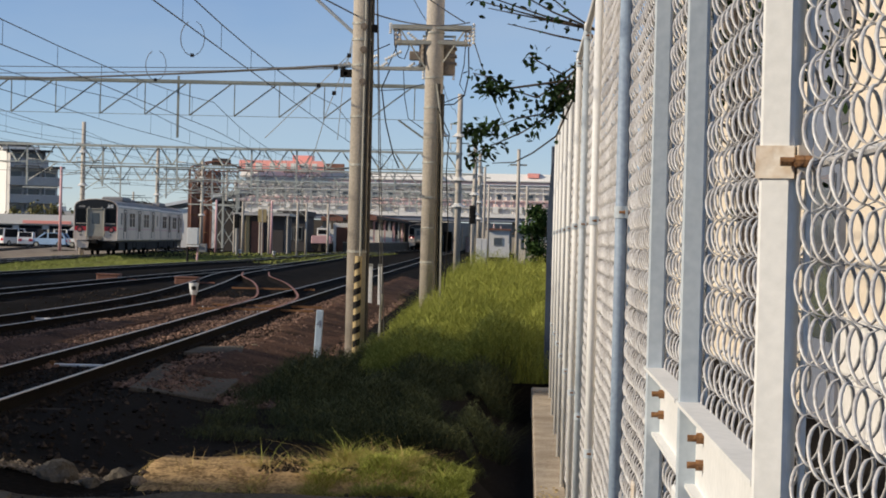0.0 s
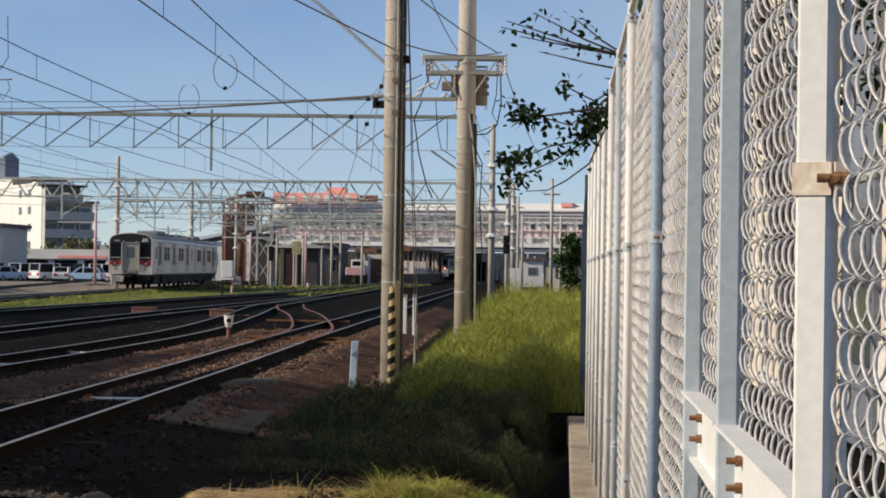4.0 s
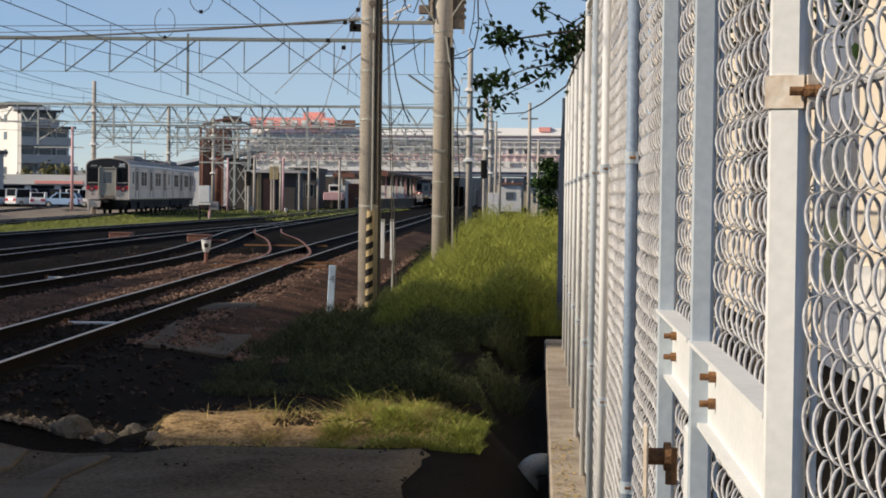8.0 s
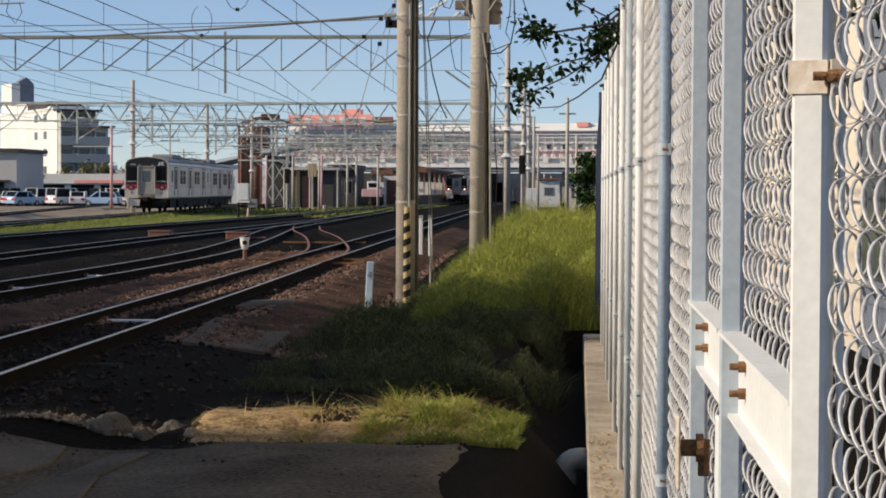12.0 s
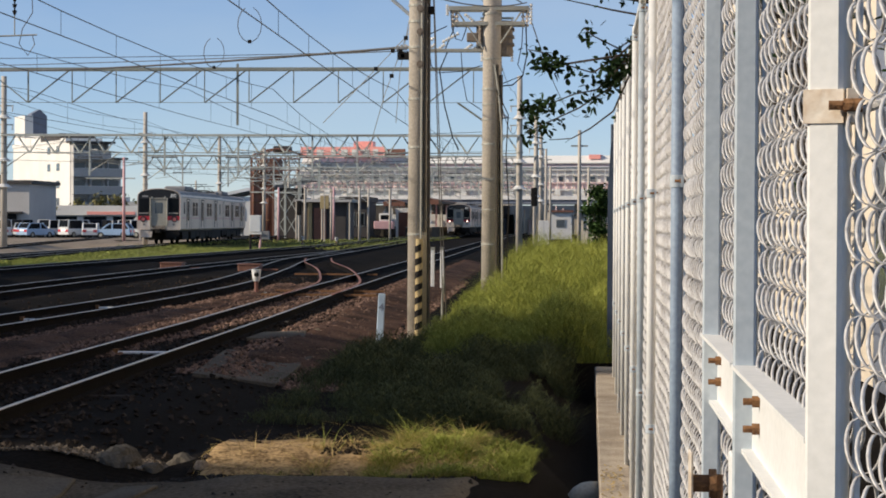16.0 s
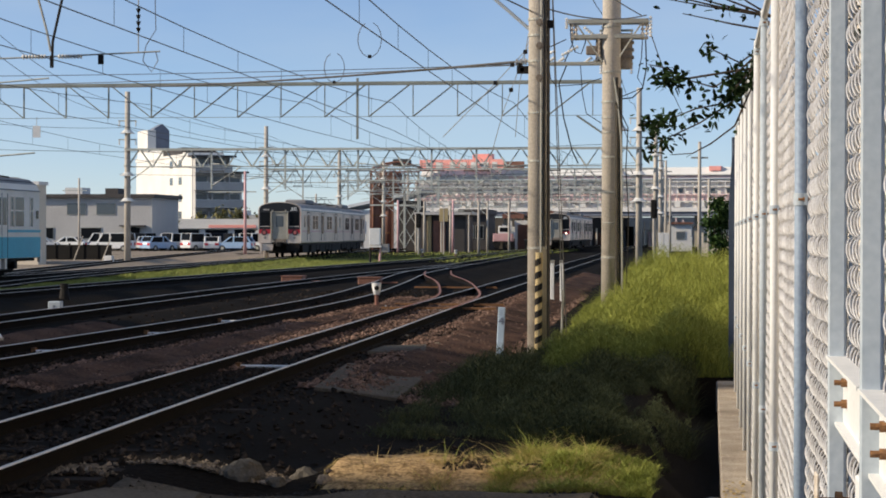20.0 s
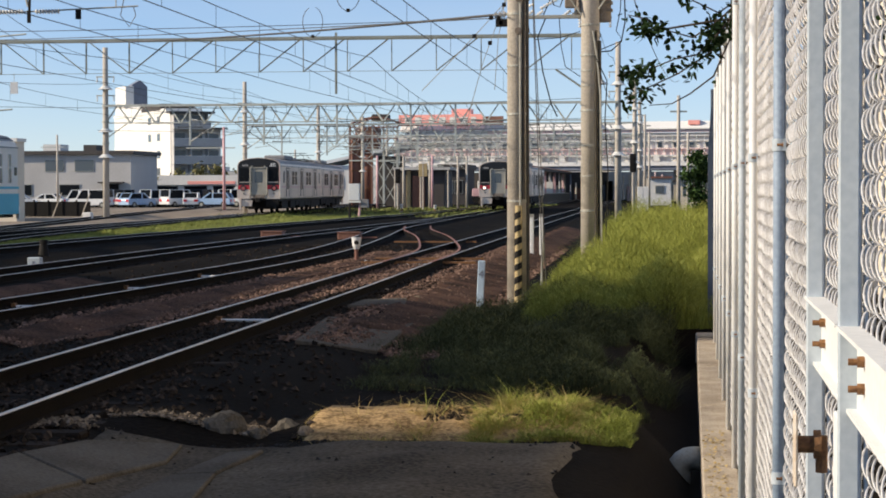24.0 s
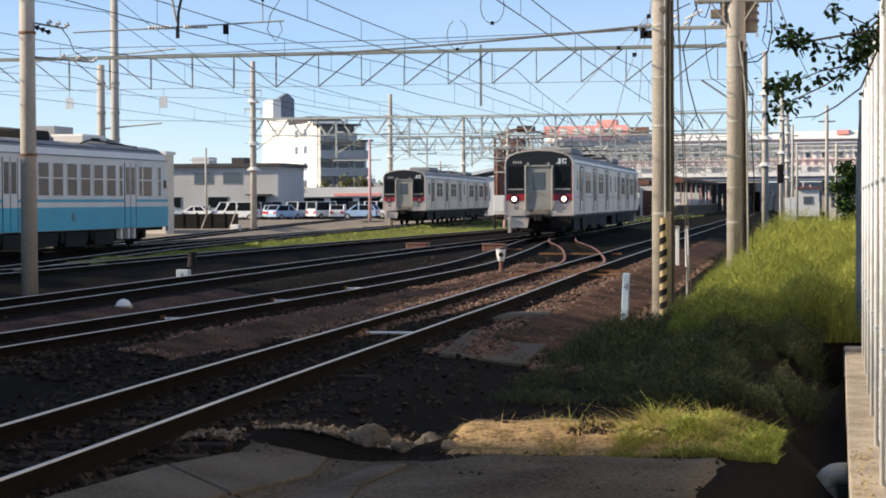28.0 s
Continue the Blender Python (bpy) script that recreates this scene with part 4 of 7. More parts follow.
def gantry(y, x0, x1, masts, z0, z1, bay, style, label, fine=True):
    """A portal: concrete masts and a lattice beam of angle steel."""
    # the near gantry gets the darker steel, the far ones the paler
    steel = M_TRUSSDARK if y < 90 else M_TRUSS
    g = thing("catenary_gantry", label, "gantry", "catenary gantries")
    for x, h in masts:
        part("mast", bm_tube([(x, y, -0.4), (x, y, h)], 0.20, 14, 0.15), M_POLE, g, smooth=True)
        for z in (z0 + 0.05, z1 - 0.1, z0 - 1.2):
            part("mast_collar", bm_tube([(x, y, z), (x, y, z + 0.09)], 0.215, 12), M_STEEL, g)
        part("knee_brace", bm_tube([(x, y, z0 - 0.9), (x + (1.3 if x < (x0 + x1) / 2 else -1.3), y, z0)], 0.035, 5), steel, g)
        for z in (z0 - 2.0, z0 - 0.5, z1 + 0.9):
            part("mast_plate", bm_tube([(x, y, z), (x, y, z + 0.07), (x, y, z + 0.20)], 0.46, 12, 0.22), M_INSUL, g, "pale dished plate")
        for z in (z1 + 0.5, z1 + 1.6):
            part("mast_arm", bm_box(x - 0.55, y - 0.04, z, x + 0.55, y + 0.04, z + 0.07), steel, g)
            for q in (-0.5, 0.5):
                bm = bmesh.new()
                insulator(bm, (x + q, y, z), (x + q, y, z - 0.3), 3, 0.06)
                part("insulator", bm, M_INSUL, g, "white porcelain insulator")
    w = 0.045 if y < 90 else 0.06
    for yy in (y - 0.22, y + 0.22):
        part("top_chord", bm_box(x0, yy - w, z1 - 2 * w, x1, yy + w, z1), steel, g)
    v = w if style == "w" else 0.016
    part("bottom_chord", bm_box(x0, y - v, z0, x1, y + v, z0 + v), steel, g)
    n = int((x1 - x0) / bay)
    for i in range(n):
        xa, xb = x0 + i * bay, x0 + (i + 1) * bay
        bm = bmesh.new()
        if style == "n":
            half = xa > x1 - (x1 - x0) * 0.42
            if half:
                tube(bm, [(xa, y, z0), (xb, y, z1)], 0.032, 4)
                tube(bm, [(xb, y, z1), (xb, y, z0)], 0.022, 4)
            else:
                tube(bm, [(xa, y, z1), (xb, y, z0)], 0.022, 4)
                tube(bm, [(xb, y, z1), (xb, y, z0)], 0.032, 4)
        else:
            m = (xa + xb) / 2
            tube(bm, [(xa, y, z0), (m, y, z1), (xb, y, z0)], 0.062, 4)
        part("lattice_brace", bm, steel, g)
    return g


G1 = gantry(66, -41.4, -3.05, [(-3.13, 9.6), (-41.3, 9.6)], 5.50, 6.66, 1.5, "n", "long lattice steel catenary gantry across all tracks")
GANTRIES = [(114, -34.1, -4.1, 9.9), (150, -33.9, -4.16, 9.8), (182, -34.2, -4.6, 9.5), (212, -35, -5.2, 9.4), (236, -36, -6.4, 9.2)]
for y, xa, xb, h in GANTRIES:
    gantry(y, xa, xb, [(xa, h), (xb, h)], 5.45, 6.55, 1.5, "w", "lattice steel catenary gantry with concrete masts")
for x in (-26.4, -22.95):
    b = thing("hanging_plate", "small white plate hanging below the gantry", "plate", "hanging plates", pose(x, 66, 0))
    part("plate", bm_box(-0.13, -0.02, 4.85, 0.13, 0.02, 5.25), M_CARWHITE, b)
    part("hanger", bm_tube([(0, 0, 5.25), (0, 0, 5.55)], 0.01, 5), M_STEEL, b)
part("drop_post", bm_box(-11.82, 65.96, 4.75, -11.75, 66.04, 6.8), M_TRUSSDARK, G1)
for x, h in ((-29.0, 10.6), (-29.6, 7.6)):
    m_ = concrete_pole("yard_mast", x, 77.4, h, 0.19, "paired concrete mast behind the blue railcar", 0.8, -0.4)
    for z in (4.5, 5.6, 6.8):
        part("mast_collar", bm_tube([(0, 0, z), (0, 0, z + 0.1)], 0.2, 12), M_STEEL, m_)
    part("bracket", bm_tube([(0.1, 0, h - 2.6), (2.6, 0, h - 2.4)], 0.035, 5), M_TRUSS, m_)
for gy, xs in ((114, (-9.3, -13.4, -16, -20.3, -24.6, -29)), (150, (-6.6, -10.2, -16.5, -20.5, -24, -27.5, -31)), (182, (-7.5, -11, -14.5, -17.5, -21.5, -25, -30)), (212, (-8, -12, -15, -18, -22, -26, -31)), (236, (-9, -12, -15.5, -19, -23, -27, -33))):
    for i, x in enumerate(xs):
        a = catenary_arm(x, 6.0, x, 1 if i % 2 else -1)
        a.matrix_basis = pose(x, gy - 0.1, 5.9)


def overhead(curve, y0, y1, stops, label):
    """Messenger and contact wire over a track, with droppers."""
    o = thing("overhead_line", label, "wire", "overhead wires")
    for a, b in zip(stops, stops[1:]):
        if b < y0 or a > y1:
            continue
        xa, xb = on_curve(curve, a), on_curve(curve, b)
        part("contact_wire", bm_tube([(xa, a, 5.05), (xb, b, 5.05)], 0.011, 4), M_WIRE, o)
        mess = sagging((xa, a, 5.95), (xb, b, 5.95), 0.45, 10)
        part("messenger_wire", bm_tube(mess, 0.011, 4), M_WIRE, o)
        for p in mess[1:-1]:
            part("dropper", bm_tube([p, (p.x, p.y, 5.05)], 0.006, 3), M_WIRE, o)


STOPS = [-30, 18, 66, 114, 150, 182, 212, 236, 290]
for k, name in ((0, "near"), (1, "second"), (2, "third"), (3, "yard"), (6, "stabling")):
    overhead(CURVES[k], -30, 290, STOPS if k != 2 else [-30, 18, 66, 104], "catenary and contact wire over the %s track" % name)
for i, (xa, xb, z) in enumerate(((-3.4, -4.4, 8.6), (-24.9, -34, 8.9), (-25.0, -34.0, 8.2), (-36.5, -34.2, 7.4))):
    wire("feeder_wire", (xa, 66, z), (xb, 114, z + 0.4), 0.7, 0.012, "thin feeder wire between gantry masts")
    wire("feeder_wire", (xa + (xa - xb) * 0.9, 10, z - 0.3), (xa, 66, z), 0.9, 0.012, "thin feeder wire between gantry masts")
    wire("feeder_wire", (xb, 114, z + 0.4), (xb, 150, z + 0.3), 0.4, 0.014, "thin feeder wire between gantry masts")
    wire("feeder_wire", (xb, 150, z + 0.3), (xb - 0.4, 212, z), 0.6, 0.014, "thin feeder wire between gantry masts")
for y, z in ((66, 7.15), (112, 5.0), (114, 5.5), (150, 5.2), (182, 5.3), (212, 5.1), (90, 5.5), (130, 5.6)):
    wire("cross_span_wire", (-34 if y > 70 else -41, y, z), (-4.2 if y > 70 else -3, y, z + 0.15), 0.25, 0.012, "cross-span wire between masts")
wire("cross_span_wire", (-62, 100, 7.2), (-24.9, 66, 7.0), 0.5, 0.012, "wire slung across the sidings")


# tensioning and section insulator rig above the yard, hanging from the near span
def span_rig(x, y, z, w, label):
    s = thing("section_insulator", label, "insulator", "section insulators", pose(x, y, z))
    part("span_rod", bm_tube([(-w, 0, -0.06), (0, 0, 0), (w, 0, 0.08)], 0.016, 5), M_STEEL, s)
    for a, b in ((-0.62, -0.12), (0.12, 0.62)):
        bm = bmesh.new()
        insulator(bm, (a, 0, 0), (b, 0, 0), 8, 0.055)
        part("insulator", bm, M_INSUL, s, "ribbed brown and white insulator")
    part("hanger", bm_tube([(0, 0, -0.2), (0.02, 0, 0.3), (0.25, 0, 1.3)], 0.03, 6), M_DARK, s)
    part("hanger", bm_tube([(-0.02, 0, 0.1), (-0.10, 0, 0.5), (-0.32, 0, 1.3)], 0.026, 6), M_STEEL, s)
    bm = bmesh.new()
    insulator(bm, (w * 0.8, 0, 0.45), (w * 0.8, 0, 0.95), 4, 0.05)
    part("insulator", bm, M_DARK, s, "dark hanging insulator")
    part("drop_rod", bm_tube([(w * 0.8, 0, 0.06), (w * 0.8, 0, 1.4)], 0.012, 5), M_STEEL, s)
    part("jumper_wire", bm_tube([(w * 0.95, 0, 1.3), (w * 0.96, 0, 0.5), (w * 0.87, 0, 0.2), (w * 0.84, 0, -0.1), (w * 0.92, 0, -0.32), (w * 0.98, 0, -0.1), (w * 0.96, 0, 0.06)], 0.009, 5), M_WIRE, s)
    part("clamp", bm_box(0.95, -0.03, -0.16, 1.05, 0.03, 0.02), M_DARK, s)
    part("clamp", bm_box(-0.03, -0.03, -0.22, 0.03, 0.03, 0.02), M_DARK, s)


span_rig(-12.9, 38, 5.06, 2.2, "ribbed section insulator hanging over the yard tracks")
for x, y in ((-8.0, 42), (-6.2, 36)):
    wl = thing("wire_loop", "dark looped jumper wire hanging from the catenary", "wire", "jumper loops", pose(x, y, 5.45))
    part("loop", bm_tube([(0.22 * math.sin(a), 0, 0.32 * math.cos(a) - 0.32) for a in np.linspace(0.3, 5.9, 14)], 0.008, 4), M_WIRE, wl)
    part("clip", bm_box(-0.03, -0.03, -0.66, 0.03, 0.03, -0.6), M_DARK, wl)

# ---- trains ----
def car_section(w, z0, zs, zt):
    """Half-round roofed body outline (x, z) from floor edge to roof crown and back."""
    h = w / 2
    right = [(h - 0.06, z0), (h, z0 + 0.08), (h, zs), (h - 0.10, zs + (zt - zs) * 0.45), (h - 0.38, zs + (zt - zs) * 0.78), (h - 0.85, zs + (zt - zs) * 0.95), (0, zt)]
    return right + [(-x, z) for x, z in right[-2::-1]]


def bogie(parent, y):
    b = part("bogie_frame", bm_box(-1.0, y - 1.35, 0.42, 1.0, y + 1.35, 0.62, w=0.04), M_DARK, parent, "black bogie frame")
    for yy in (y - 1.05, y + 1.05):
        for x in (-0.53, 0.53):
            bm = bmesh.new()
            tube(bm, [(x - 0.06, yy, 0.43), (x + 0.06, yy, 0.43)], 0.43, 20)
            part("wheel", bm, M_RAIL, b, "steel wheel")
        part("axle_box", bm_box(0.9, yy - 0.16, 0.28, 1.12, yy + 0.16, 0.6, w=0.03), M_DARK, b)
    for x in (-1.02, 1.02):
        part("spring", bm_tube([(x, y - 0.2, 0.6), (x, y - 0.2, 0.9)], 0.12, 10), M_DARK, b)
    return b


def emu_section(w, z0, zs, zt):
    """Body outline (x, z) with upright sides and a shallow arched roof on tight shoulders."""
    h, d = w / 2, zt - zs
    right = [(h - 0.06, z0), (h, z0 + 0.08), (h, zs), (h - 0.04, zs + d * 0.30), (h - 0.16, zs + d * 0.55), (h - 0.42, zs + d * 0.74), (h - 0.9, zs + d * 0.92), (0, zt)]
    return right + [(-x, z) for x, z in right[-2::-1]]


def emu_car(label, lit):
    """A 20 m stainless electric railcar, cab at its -y end (origin under the cab front, on the rails)."""
    t = thing("railcar", label, "train", "red-banded electric trains")
    L, W = 20.0, 2.9
    bm = bmesh.new()
    sec = emu_section(W, 0.92, 3.10, 3.66)
    rings(bm, [[(x * 0.955, 0.0, z) for x, z in sec], [(x, 0.16, z) for x, z in sec], [(x, L - 0.35, z) for x, z in sec]])
    part("body", bm, M_STAINLESS, t, "brushed stainless steel body shell", smooth=False)
    bm = bmesh.new()
    roof = [(x, z + 0.008) for x, z in sec if z > 3.2]
    rings(bm, [[(x, y, z) for x, z in roof] + [(x, y, z - 0.012) for x, z in roof[::-1]] for y in (0.4, L - 0.5)])
    part("roof", bm, M_ROOF, t, "matt grey roof")
    for side in (-1, 1):
        x = side * W / 2
        for k in range(5):
            z = 1.05 + k * 0.13
            part("corrugation", bm_box(x - 0.012, 0.4, z, x + 0.012, L - 0.6, z + 0.035), M_STAINLESS, t)
        part("rain_gutter", bm_box(x - 0.03, 0.3, 3.09, x + 0.025, L - 0.5, 3.13), M_ROOF, t)
        part("red_stripe", bm_box(x - 0.013, 0.25, 1.70, x + 0.013, L - 0.5, 1.76), M_PINK, t, "faded red waist stripe")
        for d in (3.0, 9.4, 16.0):
            dr = part("door", bm_box(x - 0.016, d - 0.62, 1.12, x + 0.016, d + 0.62, 2.98), M_STAINLESS, t, "sliding door between dark seals")
            for q in (-0.60, 0.60):
                part("door_seal", bm_box(x - 0.026, d + q - 0.055, 1.10, x + 0.026, d + q + 0.055, 2.98), M_DARK, dr)
            part("door_window", bm_box(x - 0.022, d - 0.34, 1.55, x + 0.022, d + 0.34, 2.86, w=0.02), M_GLASS, dr)
            part("door_head", bm_box(x - 0.022, d - 0.64, 2.96, x + 0.022, d + 0.64, 3.02), M_DARK, dr)
        for w in (5.45, 6.75, 12.05, 13.35):
            wd = part("window", bm_box(x - 0.02, w - 0.48, 1.88, x + 0.02, w + 0.48, 2.80, w=0.02), M_GLASS, t, "dark side window")
            part("window_bar", bm_box(x - 0.028, w - 0.5, 2.46, x + 0.028, w + 0.5, 2.49), M_STAINLESS, wd)
        for w in (1.45, 18.2):
            part("side_window", bm_box(x - 0.02, w - 0.28, 2.0, x + 0.02, w + 0.28, 2.78, w=0.02), M_PANE, t, "narrow end window")
        for y in (4.4, 8.0, 11.0, 14.6):
            part("panel_seam", bm_box(x - 0.014, y - 0.012, 0.95, x + 0.014, y + 0.012, 3.08), M_ROOF, t)
    # cab front: black mask, red band, silver lower panels and the gangway door
    bm = bmesh.new()
    mask = [(-1.36, 1.84), (1.36, 1.84), (1.36, 3.05), (1.32, 3.24), (1.20, 3.38), (0.96, 3.49), (0.5, 3.58), (0, 3.61), (-0.5, 3.58), (-0.96, 3.49), (-1.20, 3.38), (-1.32, 3.24), (-1.36, 3.05)]
    prism(bm, mask, 1, -0.035, 0.03)
    part("front_mask", bm, M_BLACK, t, "glossy black cab front")
    bm = bmesh.new()
    tube(bm, [(x * 1.03, -0.02, z) for x, z in ([(1.36, 1.0)] + [(x, z + 0.03) for x, z in mask[2:]] + [(-1.36, 1.0)])], 0.035, 6)
    part("front_frame", bm, M_STAINLESS, t, "pale steel rim round the cab front")
    for s in (-1, 1):
        part("red_band", bm_box(min(s * 0.58, s * 1.38), -0.045, 1.57, max(s * 0.58, s * 1.38), 0.02, 1.84), M_RED, t, "bright red front band")
        part("front_panel", bm_box(min(s * 0.58, s * 1.38), -0.04, 0.95, max(s * 0.58, s * 1.38), 0.02, 1.56, w=0.01), M_STAINLESS, t)
        part("corner_post", bm_box(min(s * 1.36, s * 1.43), -0.04, 0.95, max(s * 1.36, s * 1.43), 0.05, 3.1), M_STAINLESS, t)
        wn = part("windscreen", bm_box(min(s * 0.66, s * 1.28), -0.05, 2.12, max(s * 0.66, s * 1.28), -0.03, 2.98, w=0.008), M_GLASS, t, "dark cab windscreen")
        part("wiper", bm_tube([(s * 0.8, -0.07, 2.1), (s * 1.1, -0.07, 2.45)], 0.012, 4), M_DARK, wn)
        part("sill", bm_box(min(s * 0.64, s * 1.3), -0.055, 2.02, max(s * 0.64, s * 1.3), -0.03, 2.06), M_STAINLESS, wn)
        hl = part("headlamp", bm_tube([(s * 1.03, -0.045, 1.64), (s * 1.03, -0.085, 1.64)], 0.105 if lit else 0.12, 20), M_HEAD if lit else M_LENS, t, "glowing round headlamp" if lit else "unlit reddish lamp cluster")
        part("lamp_ring", bm_tube([(s * 1.03, -0.04, 1.64), (s * 1.03, -0.06, 1.64)], 0.20, 20), M_BLACK, hl)
        part("tail_lamp", bm_tube([(s * 0.98, -0.04, 1.30), (s * 0.98, -0.06, 1.30)], 0.085, 14), M_ROOF, t, "small dull tail lamp")
        part("mask_ring", bm_box(s * 1.395 - 0.012, -0.05, 1.84, s * 1.395 + 0.012, 0.03, 3.05), M_RED, t, "thin red edge line")
    bm = bmesh.new()
    prism(bm, [(-0.5, 1.0), (0.5, 1.0), (0.5, 2.86), (0.42, 2.97), (-0.42, 2.97), (-0.5, 2.86)], 1, -0.055, 0.0)
    gd = part("gangway_door", bm, M_DOORGREY, t, "grey gangway door with a window")
    part("door_window", bm_box(-0.25, -0.065, 2.02, 0.25, -0.05, 2.74, w=0.02), M_PANE, gd)
    for z in (1.08, 1.85):
        part("door_rib", bm_box(-0.46, -0.062, z, 0.46, -0.05, z + 0.05), M_STEEL, gd)
    part("door_plate", bm_box(-0.42, -0.07, 1.0, 0.42, -0.05, 1.22, w=0.01), M_CAN, gd, "brown-stained foot plate")
    for s in (-1, 1):
        part("hand_rail", bm_tube([(s * 0.55, -0.09, 1.2), (s * 0.55, -0.12, 2.0), (s * 0.55, -0.09, 2.98)], 0.045, 6), M_DOORGREY, gd)
    part("gangway_hood", bm_box(-0.6, -0.10, 2.96, 0.6, 0.0, 3.04, w=0.01), M_DOORGREY, gd)
    for x in (-0.45, 0.4):
        part("hood_lug", bm_box(x - 0.05, -0.12, 3.0, x + 0.05, -0.02, 3.14), M_DOORGREY, gd)
    part("door_step", bm_box(-0.5, -0.22, 0.86, 0.5, 0.0, 0.98), M_DARK, gd)
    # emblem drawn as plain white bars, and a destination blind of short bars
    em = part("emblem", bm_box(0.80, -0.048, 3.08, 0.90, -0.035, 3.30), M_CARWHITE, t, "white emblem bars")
    part("emblem_bar", bm_box(0.72, -0.048, 3.08, 0.80, -0.035, 3.13), M_CARWHITE, em)
    part("emblem_bar", bm_box(0.95, -0.048, 3.08, 1.02, -0.035, 3.30), M_CARWHITE, em)
    part("emblem_bar", bm_box(1.02, -0.048, 3.24, 1.14, -0.035, 3.30), M_CARWHITE, em)
    part("emblem_bar", bm_box(1.06, -0.048, 3.08, 1.13, -0.035, 3.18), M_CARWHITE, em)
    for x in (-1.08, -0.98, -0.88, -0.78):
        part("number_bar", bm_box(x, -0.045, 3.10, x + 0.06, -0.036, 3.20), M_WALLGREY, t, "small grey bars")
    # skirt, coupler and underfloor gear
    bm = bmesh.new()
    prism(bm, [(-1.30, 0.45), (-0.5, 0.45), (-0.42, 0.88), (-1.34, 0.90)], 1, 0.02, 0.07)
    part("snow_plough", bm, M_STAINLESS, t, "grey front skirt plate")
    bm = bmesh.new()
    prism(bm, [(0.45, 0.45), (1.30, 0.45), (1.34, 0.90), (0.42, 0.88)], 1, 0.02, 0.07)
    part("snow_plough", bm, M_DARK, t, "dark front skirt plate")
    part("coupler", bm_box(-0.16, -0.45, 0.72, 0.16, 0.3, 1.0, w=0.03), M_DARK, t, "black knuckle coupler")
    part("step_post", bm_box(-1.30, -0.1, 0.25, -1.18, 0.1, 0.92), M_STAINLESS, t)
    bogie(t, 3.1)
    bogie(t, L - 3.4)
    for y0, y1, h in ((5.2, 7.4, 0.32), (7.6, 9.0, 0.45), (9.2, 11.8, 0.30), (12.0, 13.4, 0.42), (13.6, 14.8, 0.36)):
        for s in (-1, 1):
            part("underfloor_box", bm_box(min(s * 0.35, s * 1.3), y0, h, max(s * 0.35, s * 1.3), y1, 0.93, w=0.03), M_DARK, t)
    part("floor_frame", bm_box(-1.32, 0.1, 0.8, 1.32, L - 0.4, 0.93), M_DARK, t)
    part("underframe", bm_box(-0.9, 0.9, 0.26, 0.9, L - 1.0, 0.85, w=0.05), M_DARK, t, "black underfloor gear")
    for x in (-1.2, 1.2):
        part("bogie_guard", bm_box(x - 0.05, 1.8, 0.30, x + 0.05, 4.4, 0.8), M_DARK, t)
        part("bogie_guard", bm_box(x - 0.05, 15.3, 0.30, x + 0.05, 17.9, 0.8), M_DARK, t)
    ac = part("air_conditioner", bm_box(-0.75, 6.5, 3.6, 0.75, 10.0, 3.92, w=0.08), M_ROOF, t, "grey roof air conditioner")
    part("vent_grille", bm_box(-0.6, 7.0, 3.90, 0.6, 9.5, 3.935), M_DARK, ac)
    part("roof_box", bm_box(-0.6, 11.4, 3.62, 0.6, 12.8, 3.82, w=0.05), M_ROOF, t)
    part("walkway", bm_box(-0.3, 13, 3.66, 0.3, 19, 3.72), M_ROOF, t)
    part("gangway_bellows", bm_box(-0.55, L - 0.4, 1.0, 0.55, L - 0.02, 3.2), M_DARK, t, "black corridor bellows")
    pg = part("pantograph", bm_box(-0.8, 15.4, 3.74, 0.8, 17.2, 3.80), M_DARK, t, "folded dark pantograph")
    for s in (-1, 1):
        part("pantograph_arm", bm_tube([(s * 0.7, 15.5, 3.8), (s * 0.5, 16.6, 4.05), (s * 0.3, 15.8, 4.2)], 0.02, 5), M_DARK, pg)
    part("collector", bm_box(-0.85, 15.75, 4.2, 0.85, 15.85, 4.24), M_DARK, pg)
    return t


express_lead = emu_car("stainless two-car electric train with lit headlamps and a red band", True)
express_rear = emu_car("stainless trailing car of the arriving electric train", False)
parked_lead = copy_thing(express_rear, pose(-28.3, 129.3, 0, 0, 0, 2.6))
tagged(parked_lead, "parked stainless electric railcar with a red-banded black front")
parked_rear = copy_thing(express_rear, pose(-31.0, 169.2, 0, 0, 0, 183.4))
tagged(parked_rear, "parked trailing stainless electric railcar on the siding")


